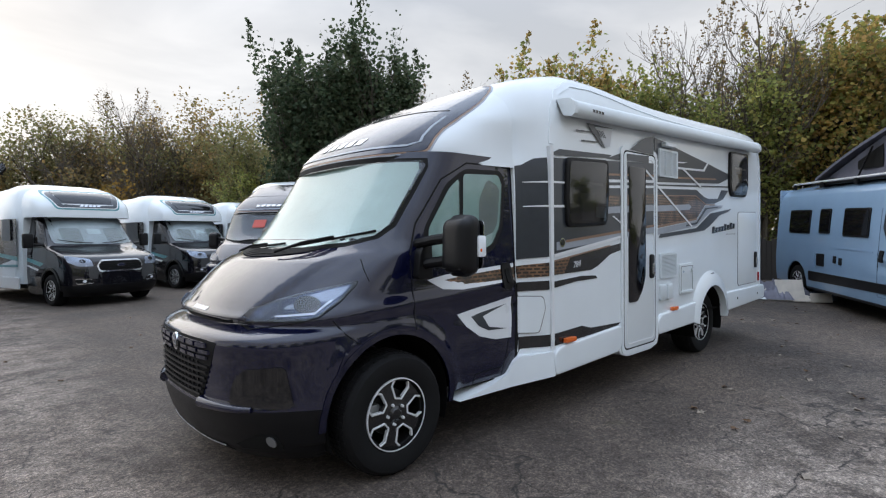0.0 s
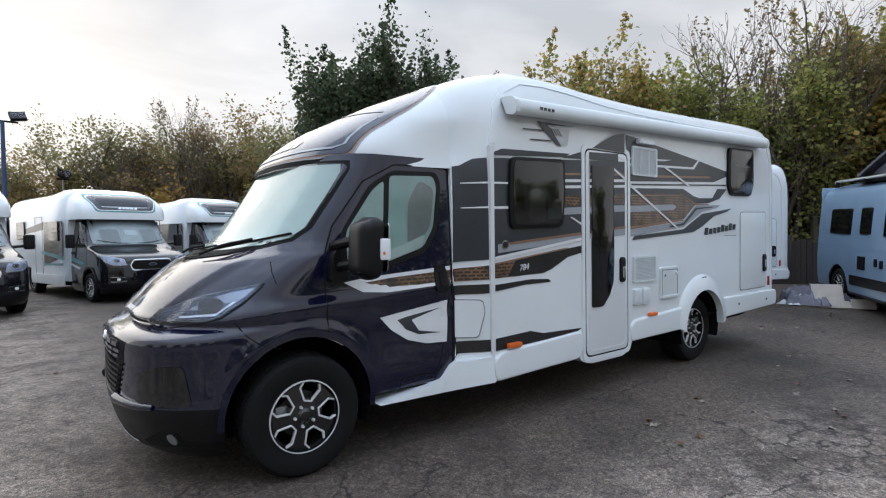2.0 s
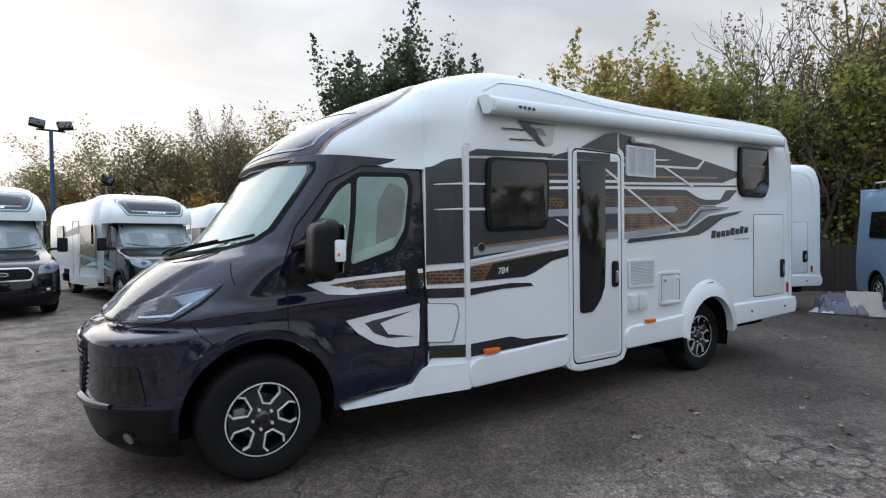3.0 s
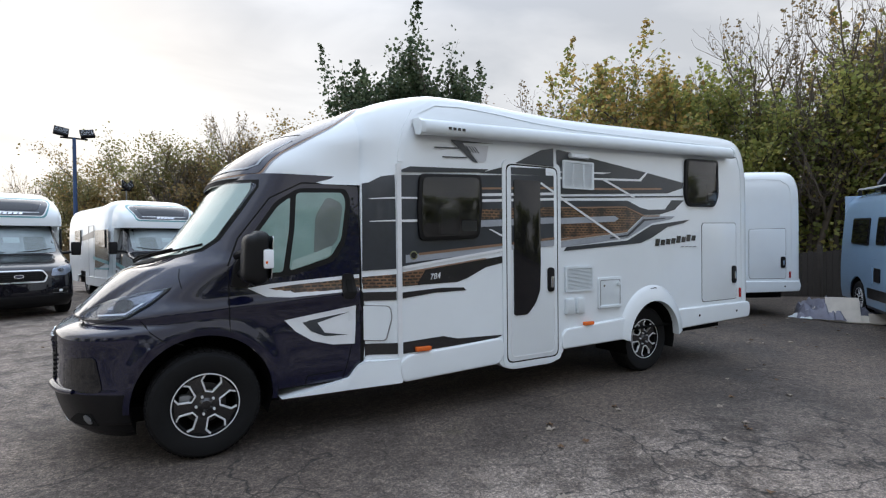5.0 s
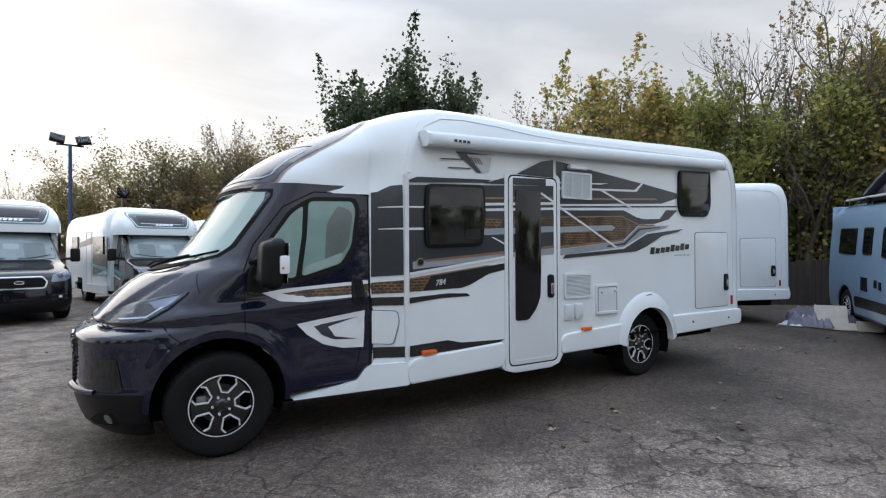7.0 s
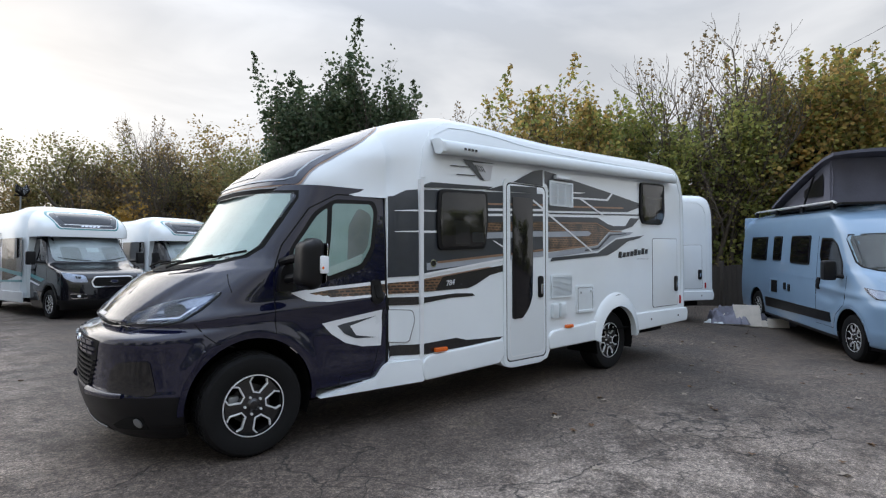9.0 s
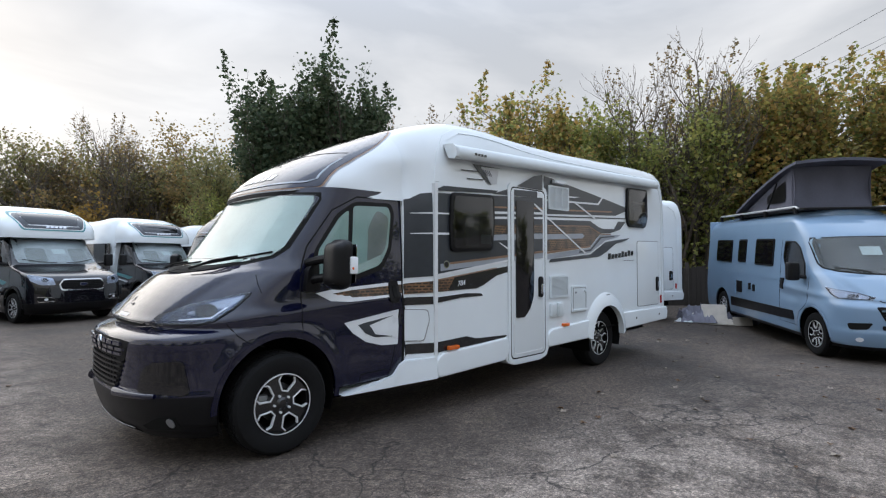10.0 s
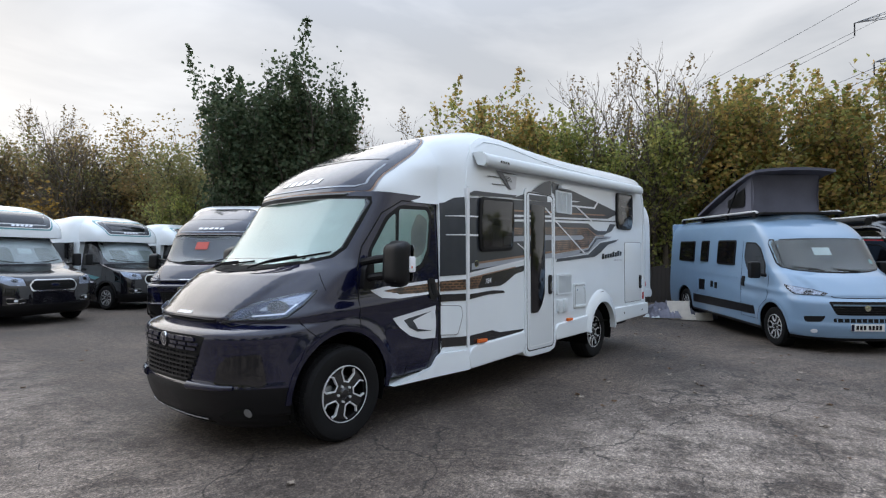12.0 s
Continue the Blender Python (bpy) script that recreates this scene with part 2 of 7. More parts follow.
    for sc, wd in ((0.55, 0.006), (2.1, 0.012)):
        cell = nt.nodes.new("ShaderNodeTexVoronoi")
        cell.feature = "DISTANCE_TO_EDGE"
        cell.inputs["Scale"].default_value = sc
        nt.links.new(va.outputs[0], cell.inputs["Vector"])
        lines.append(ramp_tex(nt, cell.outputs["Distance"], [(0.0, (1, 1, 1)), (wd, (0, 0, 0))]))
    broken = ramp_tex(nt, noise_tex(nt, v, 0.6, 3.0), [(0.53, (0, 0, 0)), (0.60, (1, 1, 1))])
    rift = ramp_tex(nt, noise_tex(nt, v, 0.28, 3.0), [(0.40, (0, 0, 0)), (0.50, (1, 1, 1))])
    lines[0] = mix_col(nt, 1.0, lines[0], rift, "MULTIPLY")
    fine = mix_col(nt, 1.0, lines[1], broken, "MULTIPLY")
    crack = mix_col(nt, 1.0, lines[0], fine, "LIGHTEN")
    c = mix_col(nt, crack, c, (0.028, 0.025, 0.023))
    # thin moss in places
    moss = ramp_tex(nt, noise_tex(nt, v, 0.8, 7.0, 0.7), [(0.66, (0, 0, 0)), (0.74, (0.5, 0.5, 0.5))])
    c = mix_col(nt, moss, c, (0.085, 0.080, 0.038))
    nt.links.new(c, b.inputs["Base Color"])
    rg = ramp_tex(nt, patch, [(0.3, (0.62,) * 3), (0.7, (0.9,) * 3)])
    nt.links.new(rg, b.inputs["Roughness"])
    b.inputs["Specular IOR Level"].default_value = 0.35
    h = mix_col(nt, crack, ramp_tex(nt, grit, [(0.2, (0.35,) * 3), (0.8, (1,) * 3)]), (0.0, 0.0, 0.0))
    bump_from(nt, b, h, 0.8, 0.01)
    return m


def foliage(name, cols, trans=0.25):
    """Leaves: every leaf its own tone out of a few."""
    m, nt, b = node_mat(name)
    g = nt.nodes.new("ShaderNodeNewGeometry")
    v = obj_coords(nt)
    k = len(cols)
    c = ramp_tex(nt, g.outputs["Random Per Island"], [(i / max(1, k - 1), col) for i, col in enumerate(cols)])
    c = mix_col(nt, 0.6, c, ramp_tex(nt, noise_tex(nt, v, 0.7, 3.0), [(0.3, (0.7, 0.7, 0.7)), (0.7, (1.5, 1.42, 1.25))]), "MULTIPLY")
    nt.links.new(c, b.inputs["Base Color"])
    b.inputs["Roughness"].default_value = 0.6
    b.inputs["Specular IOR Level"].default_value = 0.3
    tl = nt.nodes.new("ShaderNodeBsdfTranslucent")
    nt.links.new(c, tl.inputs["Color"])
    mx = nt.nodes.new("ShaderNodeMixShader")
    mx.inputs[0].default_value = trans
    nt.links.new(b.outputs[0], mx.inputs[1])
    nt.links.new(tl.outputs[0], mx.inputs[2])
    nt.links.new(mx.outputs[0], nt.nodes["Material Output"].inputs["Surface"])
    return m


NAVY = car_paint("navy_black_paint", (0.0020, 0.0032, 0.020), (0.006, 0.012, 0.10))
NAVY2 = car_paint("dark_blue_paint", (0.003, 0.006, 0.030), (0.010, 0.018, 0.10))
GREY_PAINT = car_paint("dark_grey_paint", (0.006, 0.006, 0.009), (0.02, 0.02, 0.03))
BLUE_PAINT = car_paint("light_blue_paint", (0.215, 0.325, 0.46), (0.33, 0.46, 0.62), 0.3)
BLACK_PAINT = car_paint("black_paint", (0.003, 0.003, 0.005), (0.008, 0.008, 0.014))
WHITE = surface("white_gelcoat", (0.80, 0.85, 0.88), 0.24, vary=0.03, scale=1.6, coat=0.5, bump=0.03, bump_scale=4)
WHITE_PLASTIC = surface("white_plastic", (0.71, 0.765, 0.795), 0.38, vary=0.05, scale=4, bump=0.05)
SATIN = surface("satin_black_plastic", (0.005, 0.005, 0.006), 0.42, vary=0.2, spec=0.28, bump=0.15, bump_scale=300)
MATT = surface("black_rubber", (0.009, 0.009, 0.009), 0.75, spec=0.2, vary=0.25, bump=0.2, bump_scale=120)
TYRE = surface("tyre_rubber", (0.009, 0.009, 0.0095), 0.75, spec=0.2, vary=0.3, scale=9, bump=0.35, bump_scale=70)
VOID = surface("dark_underside", (0.006, 0.006, 0.006), 0.9, spec=0.1, vary=0.3)
CHROME = surface("chrome", (0.72, 0.73, 0.75), 0.14, metal=1.0, vary=0.06)
ALLOY = surface("polished_alloy", (0.80, 0.81, 0.83), 0.3, metal=0.25, vary=0.08, coat=0.5)
RIM_BLACK = surface("gloss_black_rim", (0.012, 0.012, 0.013), 0.2, vary=0.2, coat=0.6)
GRAPHITE = surface("graphite_vinyl", (0.030, 0.036, 0.046), 0.32, vary=0.22, scale=1.4, coat=0.3)
BLACK_VINYL = surface("black_vinyl", (0.014, 0.014, 0.016), 0.25, vary=0.2, coat=0.4)
PALE_VINYL = surface("pale_grey_vinyl", (0.56, 0.58, 0.61), 0.3, vary=0.06)
SILVER_VINYL = surface("silver_vinyl", (0.36, 0.39, 0.44), 0.3, metal=0.2, vary=0.2, scale=2.5)
COPPER = surface("copper_vinyl", (0.30, 0.19, 0.13), 0.3, metal=0.4, vary=0.15)
TEAL = surface("teal_vinyl", (0.10, 0.30, 0.33), 0.35, vary=0.15)
BRONZE = hex_print("bronze_print")
WHITE_VINYL = surface("white_vinyl", (0.76, 0.78, 0.80), 0.3, vary=0.04)
ORANGE = surface("amber_lens", (0.85, 0.16, 0.02), 0.15, vary=0.15, coat=0.6)
RED = surface("red_lens", (0.45, 0.02, 0.02), 0.15, vary=0.15, coat=0.6)
BLACK_GLASS = surface("black_glass", (0.006, 0.006, 0.008), 0.05, vary=0.1, coat=0.2, rvary=0.02)
SMOKE = glass("smoked_acrylic", (0.24, 0.25, 0.27), 0.03)
CLEAR = glass("clear_glass", (0.86, 0.94, 0.93))
LENS = glass("lamp_lens", (0.86, 0.90, 0.97), 0.02)
# pale tone for sky painted into the windscreen, also for the blind fold
SHEEN_BLIND = surface("pale_sheen_and_blind", (0.60, 0.67, 0.65), 0.7, vary=0.1, scale=3, bump=0.1, bump_scale=12)
SEAT = surface("grey_upholstery", (0.30, 0.31, 0.31), 0.8, vary=0.15, bump=0.3, bump_scale=90)
DARK_SEAT = surface("dark_upholstery", (0.085, 0.085, 0.09), 0.85, vary=0.15)
INTERIOR = surface("pale_interior", (0.42, 0.54, 0.52), 0.7, vary=0.1)
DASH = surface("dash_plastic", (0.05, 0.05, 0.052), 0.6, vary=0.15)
LAMP_CORE = surface("lamp_reflector", (0.075, 0.10, 0.165), 0.18, metal=0.7, vary=0.1)
BRIGHT_LAMP = surface("bright_lamp", (0.40, 0.44, 0.50), 0.25, metal=0.5, vary=0.2, scale=20)
# pale grey that paints reflected sky into the row vans' windscreens
SKY_SHEEN = surface("painted_sky_sheen", (0.46, 0.47, 0.50), 0.7, vary=0.15)
LIGHT_STRIP = surface("light_strip", (0.85, 0.88, 0.92), 0.15, vary=0.05, coat=0.5)
CANVAS = surface("grey_canvas", (0.105, 0.108, 0.140), 0.8, vary=0.2, scale=3, bump=0.5, bump_scale=8)
STEEL = surface("galvanised_steel", (0.30, 0.31, 0.32), 0.5, metal=0.7, vary=0.15)
DARK_STEEL = surface("dull_brake_steel", (0.06, 0.06, 0.062), 0.45, metal=0.6, vary=0.3, scale=20)
POST_BLUE = surface("blue_post_paint", (0.03, 0.07, 0.17), 0.5, vary=0.2)
BARK = surface("bark", (0.085, 0.07, 0.055), 0.9, vary=0.4, scale=5, bump=0.8, bump_scale=30)
TWIG = surface("twigs", (0.15, 0.125, 0.10), 0.9, vary=0.3)
TARP = surface("grey_sheeting", (0.19, 0.19, 0.24), 0.55, vary=0.25, scale=5, bump=0.5, bump_scale=14)
BOARD = surface("offcut_board", (0.62, 0.57, 0.50), 0.8, vary=0.18, bump=0.3)
FENCE = surface("dark_fence_timber", (0.045, 0.038, 0.032), 0.9, vary=0.35, scale=8, bump=0.6, bump_scale=25)
PAPER = surface("paper_notice", (0.62, 0.66, 0.68), 0.8, vary=0.05)
RED_PAPER = surface("red_notice", (0.55, 0.12, 0.10), 0.8, vary=0.08)
PLATE = surface("number_plate", (0.72, 0.72, 0.70), 0.45, vary=0.04)
DEAD_LEAF = surface("dead_leaf", (0.17, 0.10, 0.055), 0.8, vary=0.5, scale=30)
PALE_LEAF = surface("pale_dead_leaf", (0.30, 0.25, 0.20), 0.8, vary=0.4, scale=30)

# ---- building helpers ----
from mathutils.bvhtree import BVHTree

YC = 1.13  # centre line of the vehicles, from their near wall


def finish(bm, name, material, smooth=None):
    me = bpy.data.meshes.new(name)
    bm.normal_update()
    bm.to_mesh(me)
    bm.free()
    for k in (material if isinstance(material, (list, tuple)) else [material]):
        me.materials.append(k)
    if smooth is not None:
        me.shade_smooth()
        if smooth < 180:
            me.set_sharp_from_angle(angle=radians(smooth))
    return me


def part(name, bm, material, parent, label="", smooth=35):
    ob = new(name, finish(bm, name, material, smooth))
    ob.parent = parent
    if label:
        tagged(ob, label)
    return ob


def thing(name, label, category, group="", kind=""):
    return tagged(new(name), label, category, group, kind)


def table(zs, vs):
    """A smooth curve through the given stops."""
    zs, vs = np.array(zs, float), np.array(vs, float)
    dz = np.diff(zs)
    s = np.diff(vs) / dz
    m = np.r_[s[0], np.where(s[1:] * s[:-1] > 0, 2 * s[1:] * s[:-1] / np.where(s[1:] + s[:-1] == 0, 1, s[1:] + s[:-1]), 0), s[-1]]

    def at(z):
        z = min(max(z, zs[0]), zs[-1])
        i = min(int(np.searchsorted(zs, z, "right")) - 1, len(dz) - 1)
        t = (z - zs[i]) / dz[i]
        return float(vs[i] * (1 + 2 * t) * (1 - t) ** 2 + m[i] * dz[i] * t * (1 - t) ** 2 + vs[i + 1] * t * t * (3 - 2 * t) + m[i + 1] * dz[i] * t * t * (t - 1))

    return at


def grid_bm(rows, flip=False):
    bm = bmesh.new()
    vs = [[bm.verts.new(p) for p in r] for r in rows]
    for a, b in zip(vs[:-1], vs[1:]):
        for i in range(len(a) - 1):
            q = (a[i], a[i + 1], b[i + 1], b[i])
            try:
                bm.faces.new(q[::-1] if flip else q)
            except ValueError:
                pass
    return bm


def box_bm(x0, x1, y0, y1, z0, z1, bevel=0.0, seg=2):
    bm = bmesh.new()
    bmesh.ops.create_cube(bm, size=1)
    bmesh.ops.transform(bm, matrix=Matrix.LocRotScale(((x0 + x1) / 2, (y0 + y1) / 2, (z0 + z1) / 2), None, (abs(x1 - x0), abs(y1 - y0), abs(z1 - z0))), verts=bm.verts)
    if bevel:
        bmesh.ops.bevel(bm, geom=bm.edges[:], offset=bevel, segments=seg, affect="EDGES", profile=0.6)
    return bm


def rounded(pts, r, seg=5):
    """An outline with its corners rounded."""
    out, n = [], len(pts)
    for i in range(n):
        a, b, c = (Vector(pts[(i + k) % n]) for k in (-1, 0, 1))
        u, w = (a - b), (c - b)
        q = min(r, u.length * 0.48, w.length * 0.48)
        p0, p1 = b + u.normalized() * q, b + w.normalized() * q
        for k in range(seg + 1):
            t = k / seg
            out.append(tuple(p0 * (1 - t) ** 2 + b * 2 * t * (1 - t) + p1 * t * t))
    return out


def rect(x0, x1, z0, z1):
    return [(x0, z0), (x1, z0), (x1, z1), (x0, z1)]


def slab_bm(outline, y0, y1, bevel=0.0, seg=2):
    """A flat piece upright along x: outline in x and z, from its face y0 back to y1."""
    bm = bmesh.new()
    f = bm.faces.new([bm.verts.new((x, y0, z)) for x, z in outline])
    bm.normal_update()
    if f.normal.y > 0:
        f.normal_flip()
    r = bmesh.ops.extrude_face_region(bm, geom=[f])
    front = set(f.verts)
    vs = [e for e in r["geom"] if isinstance(e, bmesh.types.BMVert)]
    bmesh.ops.translate(bm, vec=(0, y1 - y0, 0), verts=vs)
    bmesh.ops.recalc_face_normals(bm, faces=bm.faces[:])
    if bevel:
        es = [e for e in bm.edges if e.verts[0] in front and e.verts[1] in front]
        bmesh.ops.bevel(bm, geom=es, offset=bevel, segments=seg, affect="EDGES", profile=0.6, clamp_overlap=True)
    return bm


def ring_slab_bm(outer, inner, y0, y1):
    """A border between two outlines with as many points each."""
    bm = bmesh.new()
    n = len(outer)
    v = [[bm.verts.new((x, y, z)) for x, z in o] for o, y in ((outer, y0), (inner, y0), (outer, y1), (inner, y1))]
    for i in range(n):
        j = (i + 1) % n
        for a, b in ((0, 1), (2, 0), (1, 3)):
            bm.faces.new((v[a][i], v[a][j], v[b][j], v[b][i]))
    bmesh.ops.recalc_face_normals(bm, faces=bm.faces[:])
    return bm


def inset(pts, d):
    cx, cz = sum(p[0] for p in pts) / len(pts), sum(p[1] for p in pts) / len(pts)
    hx, hz = max(abs(p[0] - cx) for p in pts), max(abs(p[1] - cz) for p in pts)
    return [(cx + (x - cx) * (1 - d / hx), cz + (z - cz) * (1 - d / hz)) for x, z in pts]


def lathe_bm(profile, centre, axis="y", seg=40):
    """A turned shape: profile of (radius, place along the axis)."""
    rows = []
    for r, a in profile:
        row = []
        for k in range(seg + 1):
            t = 2 * math.pi * (k % seg) / seg
            p = {"y": (r * math.cos(t), a, r * math.sin(t)), "z": (r * math.cos(t), r * math.sin(t), a), "x": (a, r * math.cos(t), r * math.sin(t))}[axis]
            row.append(Vector(p) + Vector(centre))
        rows.append(row)
    bm = grid_bm(rows)
    bmesh.ops.remove_doubles(bm, verts=bm.verts[:], dist=1e-5)
    bmesh.ops.recalc_face_normals(bm, faces=bm.faces[:])
    return bm


def tube_bm(points, radius, seg=8, bm=None, taper=1.0):
    """A round bar along points."""
    bm = bm or bmesh.new()
    pts = [Vector(p) for p in points]
    rows = []
    n = len(pts)
    for i, p in enumerate(pts):
        d = (pts[min(i + 1, n - 1)] - pts[max(i - 1, 0)]).normalized()
        u = d.orthogonal().normalized() if abs(d.z) > 0.95 else d.cross(Vector((0, 0, 1))).normalized()
        w = d.cross(u)
        r = radius * (1 + (taper - 1) * i / max(1, n - 1))
        rows.append([bm.verts.new(p + r * (math.cos(a) * u + math.sin(a) * w)) for a in (2 * math.pi * k / seg for k in range(seg))])
    for a, b in zip(rows[:-1], rows[1:]):
        for k in range(seg):
            bm.faces.new((a[k], a[(k + 1) % seg], b[(k + 1) % seg], b[k]))
    bm.faces.new(rows[0][::-1])
    bm.faces.new(rows[-1])
    return bm


def mirrored(bm):
    for v in bm.verts:
        v.co.y = 2 * YC - v.co.y
    bmesh.ops.reverse_faces(bm, faces=bm.faces[:])
    return bm


class Skin:
    """A body surface on which outlines can be laid."""

    def __init__(self, bm):
        self.tree = BVHTree.FromBMesh(bm)

    def patch(self, outline, angle, off=0.003, step=0.05, rim=0.012, far=False):
        """The outline (points in space) seen along the level direction angle, laid on the skin, off metres proud, with a turned-in rim."""
        a = radians(angle)
        way, side = Vector((math.cos(a), math.sin(a), 0)), Vector((-math.sin(a), math.cos(a), 0))
        bm = bmesh.new()
        bm.faces.new([bm.verts.new((Vector(p).dot(side), p[2], 0)) for p in outline])
        us, zs = [v.co.x for v in bm.verts], [v.co.y for v in bm.verts]
        for lo, hi, no in ((min(us), max(us), (1, 0, 0)), (min(zs), max(zs), (0, 1, 0))):
            for k in range(1, int((hi - lo) / step) + 1):
                c = lo + k * step
                bmesh.ops.bisect_plane(bm, geom=bm.verts[:] + bm.edges[:] + bm.faces[:], plane_co=Vector(no) * c, plane_no=no)
        bmesh.ops.triangulate(bm, faces=bm.faces[:])
        normals = {}
        for v in bm.verts:
            u, z = v.co.x, v.co.y
            hit, nor, _, _ = self.tree.ray_cast(side * u + Vector((0, 0, z)) - way * 9 + Vector((way.x * 0, 0, 0)), way)
            if hit is None:
                hit, nor, _, _ = self.tree.find_nearest(side * u + Vector((0, 0, z)) + way * 0.2)
            if nor.dot(way) > 0:
                nor = -nor
            normals[v] = nor
            v.co = hit + nor * off
        bm.normal_update()
        if sum((f.normal.dot(way) for f in bm.faces)) > 0:
            bmesh.ops.reverse_faces(bm, faces=bm.faces[:])
        if rim:
            edges = [e for e in bm.edges if e.is_boundary]
            r = bmesh.ops.extrude_edge_only(bm, edges=edges)
            for g in r["geom"]:
                if isinstance(g, bmesh.types.BMVert):
                    g.co += way * rim
        return mirrored(bm) if far else bm


def side_pts(pts):
    return [(x, 0.0, z) for x, z in pts]


def front_pts(pts):
    return [(0.0, YC + d, z) for d, z in pts]


def corner_pts(pts, F, W, A, power=2.6):
    """Points on a cab's rounded front corner, from offsets off the centre line and heights."""
    out = []
    for d, z in pts:
        s = min(1, abs(d) / W(z))
        out.append((F(z) + A(z) * (1 - (1 - s ** power) ** (1 / power)), YC + d, z))
    return out


def both(name, skin, outline, angle, material, parent, label="", **kw):
    """The same piece on the near and on the far side."""
    part(name, skin.patch(outline, angle, **kw), material, parent, label)
    return part(name, skin.patch(outline, angle, far=True, **kw), material, parent, label)


def strip(points, width):
    """An outline round a line of points in a plane."""
    l, r = [], []
    n = len(points)
    for i, p in enumerate(points):
        a, b = Vector(points[max(i - 1, 0)]), Vector(points[min(i + 1, n - 1)])
        d = (b - a).normalized()
        q = Vector((-d.y, d.x)) * width / 2
        l.append(tuple(Vector(p) + q))
        r.append(tuple(Vector(p) - q))
    return l + r[::-1]

# ---- ground ----
def ground_z(x, y):
    a = min(1, max(0, (x - 5.0) / 4.0))
    b = min(1, max(0, (2.2 - y) / 3.2))
    s = lambda t: t * t * (3 - 2 * t)
    return -0.18 * s(a) * s(b)


def build_ground():
    def axis():
        core = list(np.linspace(-14, 26, 121))
        far = [30, 36, 45, 60, 90, 140, 220, 400, 800]
        return [-v for v in far[::-1] if v > 14] + core + [v for v in far if v > 26]
    xs, ys = axis(), axis()
    rows = [[Vector((x, y, ground_z(x, y) + 0.006 * noise.noise(Vector((x * 0.7, y * 0.7, 0))) * (1 if abs(x) < 30 and abs(y) < 30 else 0))) for x in xs] for y in ys]
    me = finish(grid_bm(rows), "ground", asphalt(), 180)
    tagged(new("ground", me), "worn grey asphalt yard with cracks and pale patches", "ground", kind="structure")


build_ground()

# ---- vehicles: shared pieces ----
def cab_rows(F, W, A, rear, z0, z1, nz=76, power=2.6, nc=30, ns=44):
    """Plan outlines of a cab, level by level: nose F(z), half width W(z), corner length A(z)."""
    rows = []
    for i in range(nz + 1):
        z = z0 + (z1 - z0) * i / nz
        xf, hw, a = F(z), W(z), A(z)
        half = []
        for k in range(nc + 1):
            s = math.sin(math.pi / 2 * k / nc)
            d = hw * s
            x = xf + a * (1 - (1 - min(1, s ** power)) ** (1 / power))
            half.append((x, d))
        for k in range(1, ns + 1):
            half.append((xf + a + (rear - xf - a) * k / ns, hw))
        rows.append([Vector((x, YC + d, z)) for x, d in half[::-1]] + [Vector((x, YC - d, z)) for x, d in half[1:]])
    return rows


def shape_cab(rows, hub_z, bulge=0.026):
    """Flares over the front wheels, a raised bonnet with a crease, and a shoulder along the doors."""
    for row in rows:
        for p in row:
            side = abs(p.y - YC)
            out = 1 if p.y > YC else -1
            if side > 0.62 and p.x < 1.15:
                r = math.hypot(p.x, p.z - hub_z)
                k = math.exp(-((r - 0.49) / 0.075) ** 2) * (1 if p.z > 0.3 else 0)
                fade = min(1, max(0, (side - 0.62) / 0.25))
                p.y += out * bulge * k * fade
                crest = 1.02 + 0.06 * max(0, p.x)
                p.y += out * 0.018 * math.exp(-((p.z - crest) / 0.05) ** 2) * fade
                p.y -= out * 0.016 * math.exp(-((p.z - (crest - 0.15)) / 0.07) ** 2) * fade * min(1, max(0, (p.x - 0.35) / 0.3))
            if 0.96 < p.z < 1.345:
                s = min(1, max(0, (0.60 + 0.55 * (p.z - 0.97) - side) / 0.05))
                p.x -= 0.046 * s * s * (3 - 2 * s) * min(1, (p.z - 0.96) / 0.03) * min(1, (1.345 - p.z) / 0.04)
    return rows


def cut_arch(bm, cx, cz, r, near=0.022):
    """Cuts a round wheel opening through both sides."""
    for v in bm.verts:
        d = Vector((v.co.x - cx, 0, v.co.z - cz))
        if abs(d.length - r) < near and abs(v.co.y - YC) > 0.6 and d.length > 0:
            q = d.normalized() * r
            v.co.x, v.co.z = cx + q.x, cz + q.z
    gone = []
    for f in bm.faces:
        c = f.calc_center_median()
        if abs(c.y - YC) > 0.6 and (c.x - cx) ** 2 + (c.z - cz) ** 2 < r * r:
            gone.append(f)
    bmesh.ops.delete(bm, geom=gone, context="FACES")


def split_off(bm, test):
    """Takes the faces that pass the test out into a mesh of their own."""
    other = bm.copy()
    bmesh.ops.delete(bm, geom=[f for f in bm.faces if test(f.calc_center_median())], context="FACES")
    bmesh.ops.delete(other, geom=[f for f in other.faces if not test(f.calc_center_median())], context="FACES")
    return other


